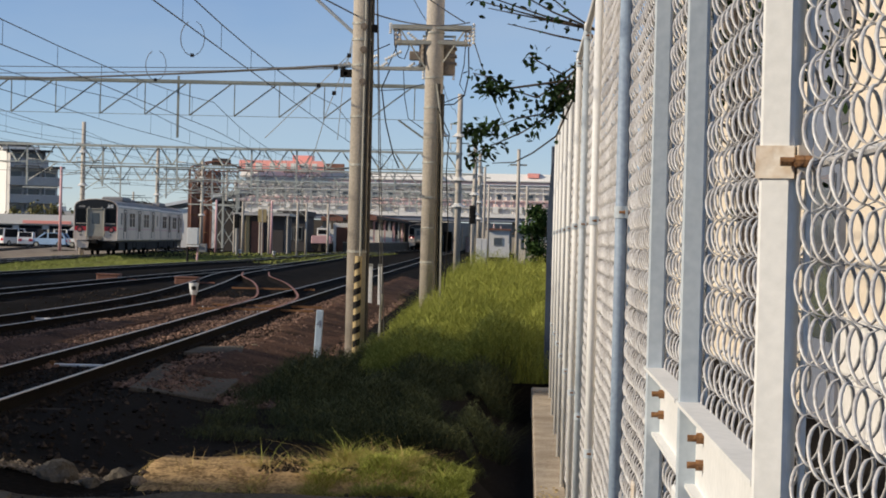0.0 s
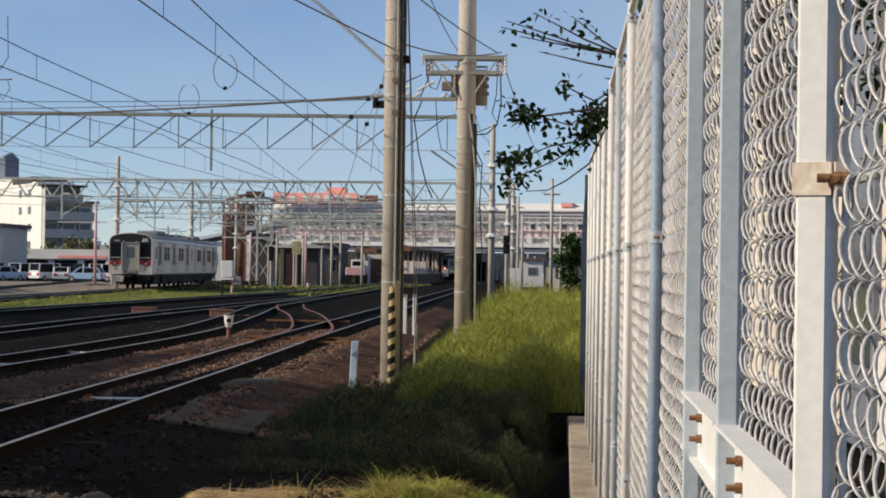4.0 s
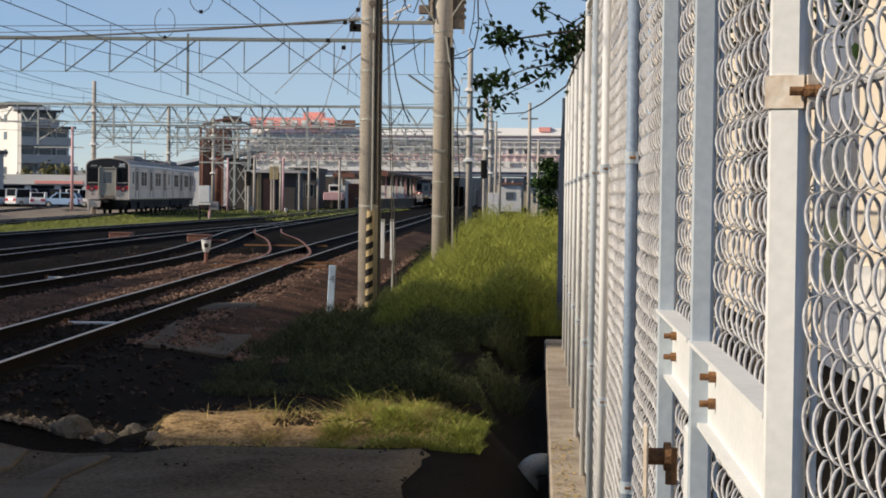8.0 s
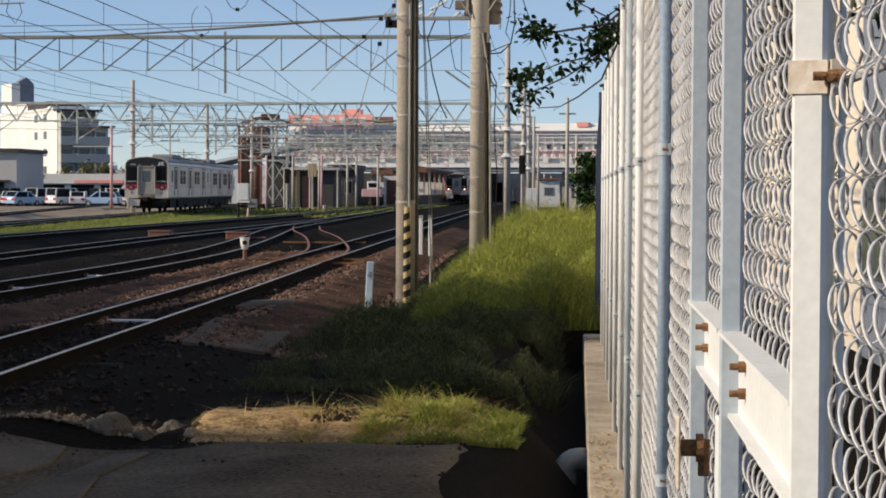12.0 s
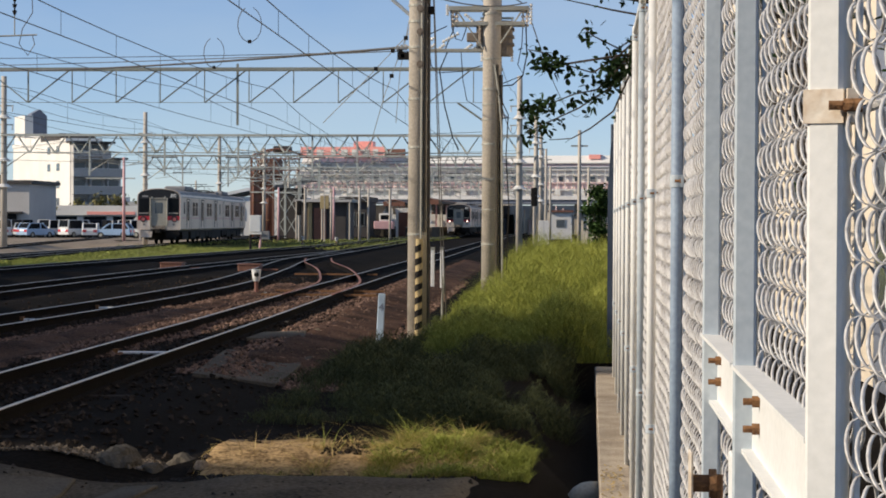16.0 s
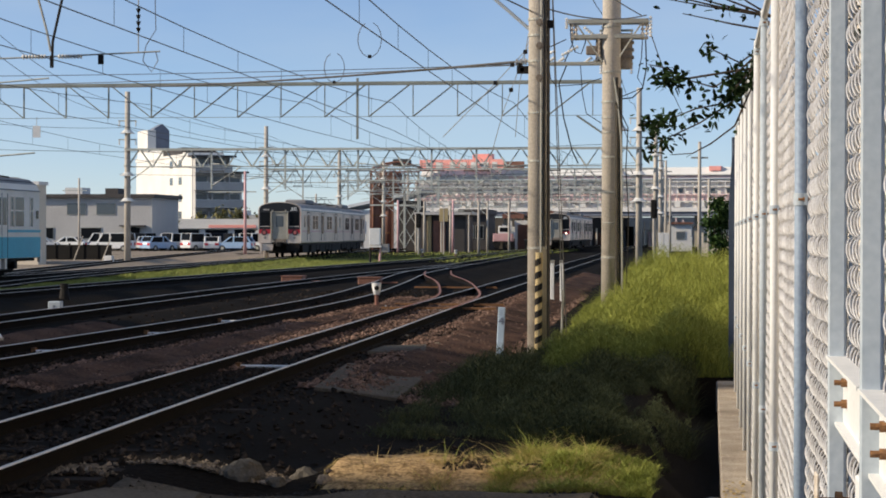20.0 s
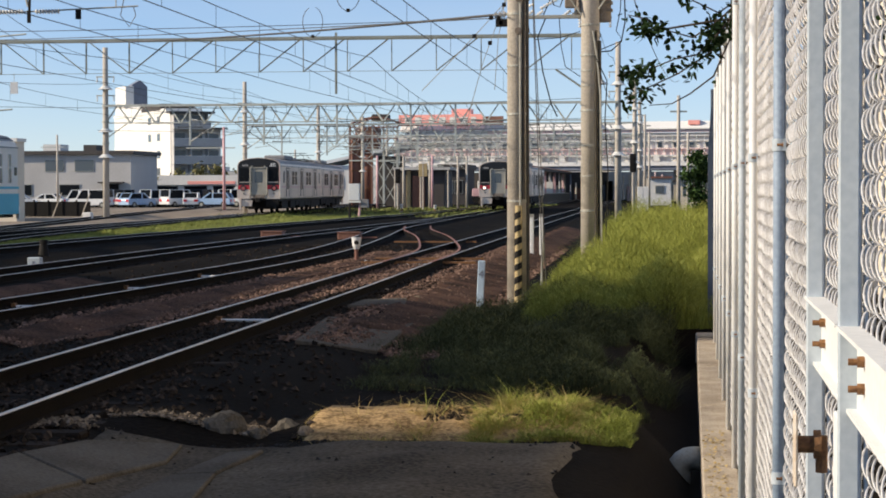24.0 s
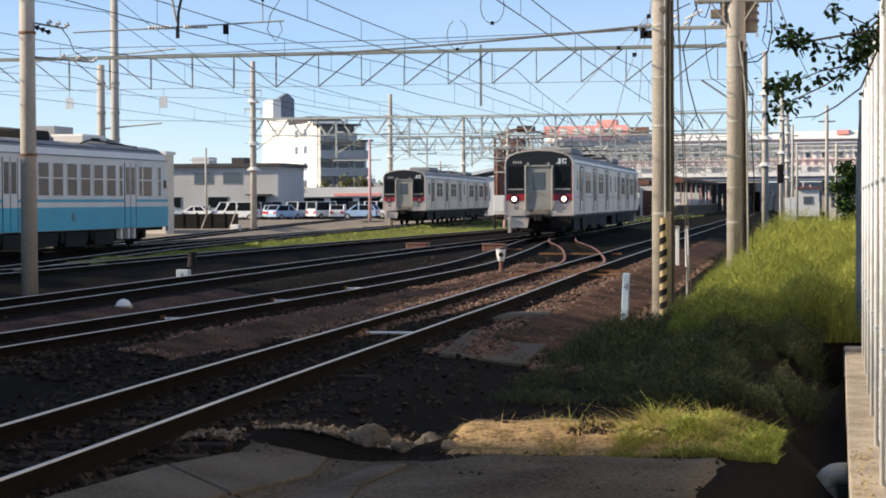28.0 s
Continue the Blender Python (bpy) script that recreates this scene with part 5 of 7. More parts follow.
def blue_car(label):
    """A white and sky-blue diesel railcar; origin on the rails under its +y end."""
    t = thing("diesel_railcar", label, "train", "blue railcars")
    L, W = 21.0, 2.8
    bm = bmesh.new()
    sec = car_section(W, 0.66, 3.10, 3.66)
    rings(bm, [[(x, y, z) for x, z in sec] for y in (-L, -0.12)] + [[(x * 0.97, 0, z) for x, z in sec]])
    part("body", bm, M_CREAM, t, "white upper body shell")
    bm = bmesh.new()
    roof = [(x, z + 0.01) for x, z in sec if z > 3.2]
    rings(bm, [[(x, y, z) for x, z in roof] + [(x, y, z - 0.012) for x, z in roof[::-1]] for y in (-L + 0.2, -0.2)])
    part("roof", bm, M_ROOF, t, "dull grey roof")
    for s in (-1, 1):
        x = s * W / 2
        part("lower_band", bm_box(x - 0.010, -L + 0.02, 0.68, x + 0.010, -0.02, 1.43), M_SKYBLUE, t, "sky-blue lower side")
        part("stripe", bm_box(x - 0.011, -L + 0.02, 1.60, x + 0.011, -0.02, 1.69), M_SKYBLUE, t, "thin sky-blue waist stripe")
        part("gutter", bm_box(x - 0.02, -L + 0.1, 3.10, x + 0.025, -0.1, 3.14), M_ROOF, t)
        for d in (-4.1, -14.6):
            dr = part("door", bm_box(x - 0.013, d - 0.55, 0.70, x + 0.013, d + 0.55, 2.98), M_CREAM, t, "folding passenger door")
            part("door_lower", bm_box(x - 0.016, d - 0.55, 0.70, x + 0.016, d + 0.55, 1.43), M_SKYBLUE, dr)
            for q in (-0.57, 0.0, 0.57):
                part("door_seam", bm_box(x - 0.02, d + q - 0.015, 0.70, x + 0.02, d + q + 0.015, 2.98), M_DARK, dr)
            for q in (-0.28, 0.28):
                part("door_window", bm_box(x - 0.02, d + q - 0.2, 1.85, x + 0.02, d + q + 0.2, 2.84, w=0.018), M_TRAINGLASS, dr)
        for wy, half in ((-1.0, 0.16), (-2.3, 0.48), (-3.05, 0.17), (-5.05, 0.17), (-6.0, 0.44), (-7.2, 0.44), (-8.4, 0.44), (-9.6, 0.44), (-10.8, 0.44), (-12.0, 0.44), (-13.5, 0.17), (-15.8, 0.17), (-17, 0.44), (-18.2, 0.44), (-19.6, 0.44)):
            wd = part("window", bm_box(x - 0.014, wy - half, 1.82, x + 0.014, wy + half, 2.86, w=0.013), M_TRAINGLASS, t, "side window with a pale frame")
            part("window_bar", bm_box(x - 0.024, wy - half, 2.36, x + 0.024, wy + half, 2.40), M_CREAM, wd)
            for q in (-half, half):
                part("window_frame", bm_box(x - 0.02, wy + q - 0.025, 1.80, x + 0.02, wy + q + 0.025, 2.88), M_CREAM, wd)
        part("crest", bm_tube([(x - 0.012, -9.5, 1.1), (x + 0.013, -9.5, 1.1)], 0.16, 12), M_SLATE, t, "dark round crest")
        part("side_lamp", bm_box(x - 0.02, -0.5, 2.1, x + 0.02, -0.25, 2.4), M_GLASS, t)
    part("headlamp", bm_tube([(0.9, -0.05, 3.2), (0.9, 0.05, 3.2)], 0.12, 14), M_INSUL, t, "round white cab lamp")
    part("end_post", bm_box(1.30, -0.06, 0.5, 1.42, 0.06, 0.95), M_CREAM, t)
    bogie(t, -2.9)
    bogie(t, -L + 2.9)
    for y0, y1, h in ((-7.5, -5.2, 0.3), (-10.2, -7.8, 0.25), (-12.6, -10.4, 0.35), (-15.6, -13, 0.3)):
        for s in (-1, 1):
            part("underfloor_box", bm_box(min(s * 0.4, s * 1.25), y0, h, max(s * 0.4, s * 1.25), y1, 0.68, w=0.03), M_DARK, t)
    for y in (-4.9, -4.2, -3.6):
        part("foot_step", bm_box(1.2, y - 0.08, 0.3, 1.38, y + 0.08, 0.7), M_CREAM, t)
    part("floor_frame", bm_box(-1.2, -L + 0.1, 0.55, 1.2, -0.1, 0.68), M_DARK, t)
    part("underframe", bm_box(-0.85, -L + 1.0, 0.20, 0.85, -1.3, 0.6, w=0.05), M_DARK, t, "black underfloor gear")
    for y, z in ((-6.4, 0.12), (-9.0, 0.10), (-11.5, 0.16), (-14.0, 0.14)):
        part("equipment_box", bm_box(0.85, y - 0.9, z, 1.3, y + 0.9, 0.62, w=0.03), M_DARK, t)
    for y in (-3, -9, -14):
        v = part("roof_vent", bm_box(-0.35, y - 0.5, 3.62, 0.35, y + 0.5, 3.80, w=0.05), M_ROOF, t)
        part("vent_lid", bm_box(-0.3, y - 0.3, 3.80, 0.3, y + 0.3, 3.84), M_DARK, v)
    for y, c in ((-5.4, M_CREAM), (-10.6, M_DARK), (-17.0, M_CREAM)):
        u = part("roof_unit", bm_box(-0.62, y - 1.1, 3.60, 0.62, y + 1.1, 3.95, w=0.06), c, t, "boxy roof unit")
        part("unit_grille", bm_box(0.60, y - 0.4, 3.72, 0.64, y + 0.4, 3.84), M_DARK, u)
    for x in (-1.16, 1.16):
        part("roof_rail", bm_tube([(x, -L + 0.3, 3.44), (x, -0.3, 3.44)], 0.03, 6), M_DARK, t)
    part("cable_run", bm_tube([(0.9, -7.5, 3.60), (0.85, -6.2, 3.78), (0.7, -4.2, 3.70), (0.9, -2.0, 3.60)], 0.03, 5), M_DARK, t)
    part("gangway", bm_box(-0.5, 0.0, 0.95, 0.5, 0.25, 2.9), M_DOORGREY, t)
    return t


blue_a = blue_car("sky-blue and white diesel railcar parked in the yard")
blue_a.matrix_basis = pose(-26.15, 71.6, 0)
blue_b = copy_thing(blue_a, pose(-26.15, 50.2, 0))

# ---- buildings round the yard ----
def window_row(wall, xs, z0, z1, y, mat=None, frame_mat=None, name="window", depth=0.06, half=0.6):
    for x in xs:
        w = part(name, bm_box(x - half, y - depth, z0, x + half, y + 0.02, z1), frame_mat or M_STEEL, wall)
        part("pane", bm_box(x - half + 0.07, y - depth - 0.012, z0 + 0.07, x + half - 0.07, y - depth + 0.004, z1 - 0.07), mat or M_PANE, w)


def apartment_block():
    a = thing("apartment_building", "white five-storey apartment block with shaded balconies", "building", m=pose(-79.5, 300, 0, 0, 0, 30))
    body = part("wall", bm_box(0, 0, -0.3, 8.0, 36, 10.9), M_WALL, a)
    part("upper_wall", bm_box(0, 0, 10.9, 6.0, 36, 13.6), M_WALL, a)
    part("parapet", bm_box(-0.15, 2, 13.6, 5.6, 36.1, 14.2), M_WALL, a)
    part("roof", bm_box(-0.2, 5, 14.0, 5.2, 17, 15.0), M_ROOFDARK, a, "dark stepped roof")
    part("eave_slab", bm_box(-0.5, -1.9, 13.3, 6.6, 0.4, 13.6), M_ROOFDARK, a)
    part("eave_slab", bm_box(6.0, -1.9, 10.9, 8.6, 3, 11.15), M_ROOFDARK, a)
    for f in range(5):
        z, w = 0.2 + f * 2.7, (8.0, 8.0, 8.0, 8.0, 6.0)[f]
        b = part("balcony", bm_box(0.1, -1.7, z - 0.12, w, 0.05, z + 0.06), M_WALLGREY, a)
        part("balcony_rail", bm_box(0.1, -1.7, z + 0.06, w, -1.6, z + 1.1), M_WALLGREY, b)
        part("rail_cap", bm_box(0.05, -1.74, z + 1.1, w + 0.05, -1.56, z + 1.18), M_WALL, b)
        for k in range(3):
            part("divider", bm_box(0.1 + k * 2.7, -1.6, z + 0.06, 0.2 + k * 2.7, 0, z + 2.5), M_WALLGREY, b)
        window_row(body, (1.5, 4.2) if f == 4 else (1.5, 4.2, 6.8), z + 0.2, z + 2.1, 0.0, M_PANE, M_WALLGREY, half=0.9)
        for y in (7, 12.5):
            w = part("window", bm_box(-0.05, y - 0.9, z + 0.9, 0.02, y + 0.9, z + 2.1), M_STEEL, body)
            part("pane", bm_box(-0.07, y - 0.8, z + 0.97, -0.04, y + 0.8, z + 2.03), M_PANE, w)
    bm = bmesh.new()
    prism(bm, [(0.0, 13.6), (6.0, 13.6), (3.2, 15.1), (0.6, 15.3), (0.0, 15.0)], 1, 16, 28)
    part("gable_wall", bm, M_WALL, a)
    tower = part("stair_tower", bm_box(0.2, 29, 13.6, 1.6, 36, 18.9), M_WALL, a)
    bm = bmesh.new()
    prism(bm, [(1.6, 13.8), (4.2, 13.8), (4.2, 18.9), (3.0, 20.0), (1.6, 19.2)], 1, 30, 33)
    part("tower_panel", bm, M_SLATE, tower, "slate-blue peaked panel")
    return a


apartment_block()

g = thing("office_building", "long grey two-storey office block with a flat dark roof", "building")
body = part("wall", bm_box(-77, 215, -0.3, -61.5, 226, 5.5), M_WALLGREY, g)
part("roof", bm_box(-77.4, 214.5, 5.5, -61.1, 226.4, 5.9), M_ROOFDARK, g)
window_row(body, (-75, -70.2, -66.8), 3.6, 4.9, 215, half=1.1)
window_row(body, (-74, -68.5), 0.9, 2.2, 215, M_GLASS, half=1.2)
part("roof_tank", bm_box(-72.5, 218, 5.9, -70.5, 221, 6.7), M_WALL, g)
part("roof_hut", bm_box(-67.5, 217, 5.9, -66, 220, 6.6), M_ROOFDARK, g)
part("entrance", bm_box(-64.3, 214.7, -0.3, -62.9, 215.1, 2.2), M_DARK, g)
part("awning", bm_box(-65, 214.0, 2.3, -62.2, 215.0, 2.45), M_ROOFDARK, g)

g = thing("roadside_shop", "low white shop with a red stripe along its fascia", "building")
body = part("wall", bm_box(-72.5, 262, -0.3, -57, 272, 2.6), M_WALL, g)
part("fascia", bm_box(-72.6, 261.6, 2.2, -57, 262, 3.5), M_WALL, g, "long white fascia board")
part("red_stripe", bm_box(-67, 261.55, 2.3, -60.5, 261.62, 2.7), M_REDSIGN, g)
window_row(body, (-70, -66, -62, -59), 0.3, 2.1, 262, M_GLASS, half=1.6)
part("gable", bm_tube([(-58.6, 261.7, 0.2), (-58.6, 262.2, 0.2)], 2.6, 20), M_WALL, g, "rounded white gable")

g = thing("white_house", "white building with a pale pitched roof beyond the yard", "building")
part("wall", bm_box(-46.5, 250, -0.3, -37, 262, 4.6), M_WALL, g)
bm = bmesh.new()
prism(bm, [(-47.2, 4.5), (-36.5, 6.8), (-36.3, 7.2), (-47.2, 4.9)], 1, 249.5, 262.5)
part("roof", bm, M_CARWHITE, g, "pale sloping roof")
window_row(g, (-44.5, -41.5, -38.8), 1.6, 3.2, 250, half=0.8)

g = thing("brown_tower_shed", "rust-brown coaling tower with fat columns and an arched lattice top", "tower")
for x, r in ((-36.1, 0.62), (-34.9, 0.55)):
    c = part("column", bm_tube([(x, 214.5, -0.3), (x, 214.5, 7.4)], r, 18), M_BROWN, g, "round rust-brown column", smooth=True)
    for z in (1.6, 3.5, 5.4, 7.2):
        part("hoop", bm_tube([(x, 214.5, z), (x, 214.5, z + 0.12)], r + 0.04, 18), M_RUST, c)
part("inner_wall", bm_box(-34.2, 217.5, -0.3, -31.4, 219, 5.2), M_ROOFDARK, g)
part("hopper", bm_box(-36.4, 215.4, 5.9, -33.9, 218, 8.3, w=0.1), M_BROWN, g, "rust-brown plated hopper")
for x in (-36.7, -34.3, -33.0, -31.5):
    part("leg", bm_box(x - 0.11, 213.7, -0.3, x + 0.11, 213.95, 8.4), M_BROWN if x < -33.5 else M_TRUSS, g)
for i, z in enumerate((4.6, 5.8, 7.0, 8.2)):
    part("frame_beam", bm_box(-36.8, 213.65, z, -31.4, 213.85, z + 0.14), M_BROWN if i > 1 else M_TRUSS, g)
for k in range(6):
    x = -36.7 + k * 0.87
    part("cross_brace", bm_tube([(x, 213.7, 5.8), (x + 0.87, 213.7, 7.0), (x, 213.7, 8.2)], 0.055, 4), M_BROWN if k % 2 else M_RUST, g)
for x, z in ((-34.3, 0.0), (-34.3, 2.3), (-33.0, 0.0), (-33.0, 2.3)):
    part("cross_brace", bm_tube([(x, 213.8, z), (x + 1.4, 213.8, z + 2.3)], 0.05, 4), M_TRUSS, g)
    part("cross_brace", bm_tube([(x, 213.8, z + 2.3), (x + 1.4, 213.8, z)], 0.05, 4), M_TRUSS, g)
arch = [(-36.8 + 5.4 * k / 10, 8.2 + 1.15 * math.sin(math.pi * (0.10 + 0.75 * k / 10))) for k in range(11)]
for yy in (213.8, 216.5):
    part("arch_rib", bm_tube([(x, yy, z) for x, z in arch], 0.09, 5), M_BROWN, g)
for (xa, za), (xb, zb) in zip(arch, arch[1:]):
    part("arch_web", bm_tube([(xa, 213.8, 8.2), (xb, 213.8, zb), (xb, 213.8, 8.2)], 0.05, 4), M_BROWN, g)
    part("arch_purlin", bm_tube([(xb, 213.8, zb), (xb, 216.5, zb)], 0.06, 4), M_BROWN, g)
part("roof_cap", bm_box(-34.4, 214.2, 8.9, -32.6, 216.2, 9.7, w=0.1), M_ROOFDARK, g, "dark vent housing")

g = thing("signal_hut", "dark flat-roofed hut with an ochre door post", "building")
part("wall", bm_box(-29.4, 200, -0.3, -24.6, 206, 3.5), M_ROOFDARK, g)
part("roof", bm_box(-29.8, 199.2, 3.5, -24.0, 206.4, 3.75), M_WALLGREY, g)
part("door_post", bm_box(-28.5, 199.7, -0.3, -28.1, 200.05, 3.4), M_YELLOW, g)
part("door", bm_box(-27.9, 199.85, -0.3, -26.7, 200.02, 2.9), M_BROWN, g)
for x in (-29.6, -27.0, -24.2):
    part("post", bm_tube([(x, 199.3, -0.3), (x, 199.3, 3.5)], 0.09, 8), M_POLE, g)

g = thing("engine_shed", "dark green-grey shed beneath the footbridge", "building")
part("wall", bm_box(-29.5, 236, -0.3, -26.6, 246, 3.9), M_ROOFDARK, g)
part("roof", bm_box(-29.9, 235.5, 3.9, -26.4, 246.3, 4.5), M_ROOFDARK, g)
window_row(g, (-28.6, -27.4), 1.0, 2.6, 236, M_GLASS, half=0.5)

g = thing("white_gateway", "white-framed gateway with a dark opening", "gate")
part("lintel", bm_box(-23.6, 240, 2.7, -19.2, 240.4, 3.2), M_WALL, g)
for x in (-23.4, -21.4, -19.4):
    part("jamb", bm_box(x - 0.14, 240, -0.3, x + 0.14, 240.4, 2.7), M_WALL, g)
part("inner_wall", bm_box(-23.6, 243, -0.3, -19.2, 243.3, 2.7), M_BROWN, g)

g = thing("rail_tractor", "small pink and white rail tractor", "vehicle", m=pose(-23.6, 228, 0))
part("body", bm_box(-1.2, -1.0, 0.7, 1.0, 1.0, 1.6, w=0.06), M_PINK, g)
part("cab", bm_box(-0.6, -0.8, 1.6, 0.7, 0.8, 2.5, w=0.05), M_WALL, g, "white cab")
part("cab_window", bm_box(-0.45, -0.82, 1.8, 0.55, -0.79, 2.3), M_GLASS, g)
for x in (-0.8, 0.6):
    part("wheel", bm_tube([(x, -0.9, 0.45), (x, -0.75, 0.45)], 0.45, 16), M_DARK, g)


def station():
    """The station concourse that bridges the tracks, its roof, glazing and coral-red name board."""
    s = thing("station_building", "over-track station with a long white roof and glazed concourse", "building")
    y = 300
    part("deck", bm_box(-45, y, 4.3, 9, y + 14, 5.2), M_SLATE, s)
    part("deck_girder", bm_box(-45, y - 0.3, 4.9, 9, y, 5.5), M_PALESTEEL, s)
    part("pink_band", bm_box(-45, y + 0.25, 6.5, 9, y + 0.35, 7.4), M_PALEPINK, s, "pale pink wall band")
    part("back_wall", bm_box(-45, y + 0.35, 5.2, 9, y + 13.5, 9.7), M_GLAZED, s)
    bm = bmesh.new()
    rings(bm, [[(x, y - 0.75, 10.2), (x, y - 0.75, 10.35), (x, y + 0.5, 11.4), (x, y + 14, 11.6), (x, y + 14, 10.2)] for x in (-43.8, 9)])
    part("roof", bm, M_WALL, s, "long bright white roof edge")
    part("pink_fascia", bm_box(-30, y - 0.4, 9.75, 9, y, 10.2), M_PALEPINK, s, "pale pink fascia band")
    part("grey_fascia", bm_box(-43, y - 0.4, 9.75, -30, y, 10.2), M_WALL, s)
    for z in (6.3, 7.3, 8.5, 9.2):
        part("rail", bm_box(-45, y - 0.12, z, 9, y + 0.12, z + 0.16), M_PALEPINK if z == 7.3 else M_PALESTEEL, s)
    for i in range(46):
        x = -44.6 + i * 1.18
        part("mullion", bm_box(x - 0.05, y - 0.1, 5.4, x + 0.05, y + 0.1, 9.4), M_PALESTEEL if i % 3 else M_TRUSS, s)
        if i % 2 == 0:
            p = part("window", bm_box(x + 0.15, y + 0.25, 7.6, x + 0.85, y + 0.36, 8.3), M_STEEL, s)
            part("pane", bm_box(x + 0.2, y + 0.22, 7.65, x + 0.8, y + 0.27, 8.25), M_PANE, p)
        if i % 3 == 1:
            part("sign_panel", bm_box(x - 0.3, y - 0.45, 5.6, x + 0.5, y - 0.32, 6.5), M_WALL, s, "small white hanging panel")
    for x in (-44, -38, -31, -24, -19, -13.5, -7, -2, 4, 8.5):
        part("column", bm_box(x - 0.3, y + 2, -0.3, x + 0.3, y + 2.6, 4.3), M_CONCRETE, s)
    b = part("name_board", bm_box(-43.6, y - 1.7, 11.15, -30.4, y - 1.2, 12.75), M_REDSIGN, s, "coral-red roof sign board")
    part("name_board_end", bm_box(-30.3, y - 1.5, 11.1, -27.3, y - 1.2, 12.4), M_BROWN, s, "dark red end of the sign")
    part("roof_plant", bm_box(-35.6, y - 0.5, 12.6, -32.6, y + 1, 13.6), M_REDSIGN, s)
    part("roof_plant", bm_box(0.3, y - 0.5, 10.85, 2.0, y + 1, 11.5), M_REDSIGN, s)
    for i, x in enumerate((-42.6, -41.0, -38.8, -37.2, -35.5, -33.8, -32.2)):
        part("letter_bar", bm_box(x, y - 1.73, 11.45, x + (1.05 if i % 2 else 0.8), y - 1.69, 12.35), M_WALL, b, "pale bars on the sign")
    # rear backing below the deck; its left half is coloured dark for deep shade
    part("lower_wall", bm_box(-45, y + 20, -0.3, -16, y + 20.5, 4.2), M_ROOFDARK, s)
    part("lower_wall", bm_box(-16, y + 20, -0.3, 9, y + 20.5, 4.2), M_WALLGREY, s)
    for i in range(9):
        x = -15 + i * 2.7
        part("far_wall", bm_box(x, y + 16 + (i * 7) % 5, -0.3, x + 2.2, y + 20, 2.2 + (i * 3) % 4 * 0.5), (M_WALL, M_WALLCREAM, M_WALLGREY)[i % 3], s)
    rnd = random.Random(77)
    for i in range(60):
        x, d, h = -44 + i * 0.86 + rnd.uniform(-0.3, 0.3), rnd.uniform(-6, 12), rnd.uniform(2.0, 4.2)
        w = rnd.choice((0.08, 0.08, 0.1, 0.12, 0.35, 0.6))
        part("under_deck_post" if w < 0.2 else "wall_panel", bm_box(x - w, y + d, -0.3, x + w, y + d + 0.2, h if w < 0.2 else h * 0.7), rnd.choice((M_WALL, M_PALESTEEL, M_WALLCREAM, M_BROWN, M_PALEPINK, M_DARK, M_SLATE)), s)
    s.matrix_basis = pose(-40, 300, 0, 0, 0, -10) @ pose(40, -300, 0)
    return s


station()


def platform(x0, x1, y0, y1, label):
    p = thing("station_platform", label, "platform", "platforms")
    part("platform_edge", bm_box(x0, y0, -0.3, x1, y1, 0.9), M_SLAB, p)
    part("coping", bm_box(x0 - 0.04, y0 - 0.04, 0.9, x1 + 0.04, y1, 0.98), M_CONCRETE, p)
    part("canopy", bm_box(x0 - 0.2, y0 + 6, 3.75, x1 + 0.2, y1, 4.0), M_ROOFDARK, p, "dark flat canopy")
    part("canopy_fascia", bm_box(x0 - 0.25, y0 + 5.9, 3.55, x1 + 0.25, y0 + 6.05, 4.05), M_BROWN, p)
    for k in range(9):
        y = y0 + 7 + k * 9
        if y < y1:
            for x in (x0 + 0.8, x1 - 0.8):
                part("canopy_post", bm_box(x - 0.09, y - 0.09, 0.9, x + 0.09, y + 0.09, 3.75), M_PINK if k % 2 else M_WALL, p)
    for k in range(7):
        y = y0 + 6 + k * 10
        part("canopy_rafter", bm_tube([(x0 - 0.2, y, 4.0), ((x0 + x1) / 2, y, 4.35), (x1 + 0.2, y, 4.0)], 0.07, 5), M_BROWN, p)
    bm = bmesh.new()
    prism(bm, [(x0 - 0.3, 4.0), ((x0 + x1) / 2, 4.42), (x1 + 0.3, 4.0)], 1, y0 + 6, y1)
    part("canopy_ridge", bm, M_ROOFDARK, p)
    for k in range(6):
        y = y0 + 9 + k * 8
        part("bench_panel", bm_box((x0 + x1) / 2 - 0.6, y, 0.9, (x0 + x1) / 2 + 0.6, y + 0.3, 2.5), M_WALL, p)
    return p


platform(-20.7, -17.7, 222, 298, "island platform with a dark canopy")
platform(-26.2, -23.9, 247, 298, "far platform with a dark canopy")
g = thing("line_side_store", "cream store shed beside the line", "building")
part("wall", bm_box(-6.9, 236, -0.3, -4.9, 242, 3.6), M_WALLCREAM, g)
part("roof", bm_box(-7.1, 235.7, 3.6, -4.7, 242.3, 3.8), M_ROOFDARK, g)

g = thing("cottage", "small cream cottage with a dark sloping roof", "building")
part("wall", bm_box(-1.1, 170, -0.3, 6, 178, 2.15), M_WALLCREAM, g)
window_row(g, (-0.3,), 0.9, 1.8, 170, half=0.4)
bm = bmesh.new()
prism(bm, [(-1.5, 2.1), (3, 3.2), (7, 2.1), (7, 2.25), (3, 3.4), (-1.5, 2.25)], 1, 169.5, 178.5)
part("roof", bm, M_ROOFDARK, g)

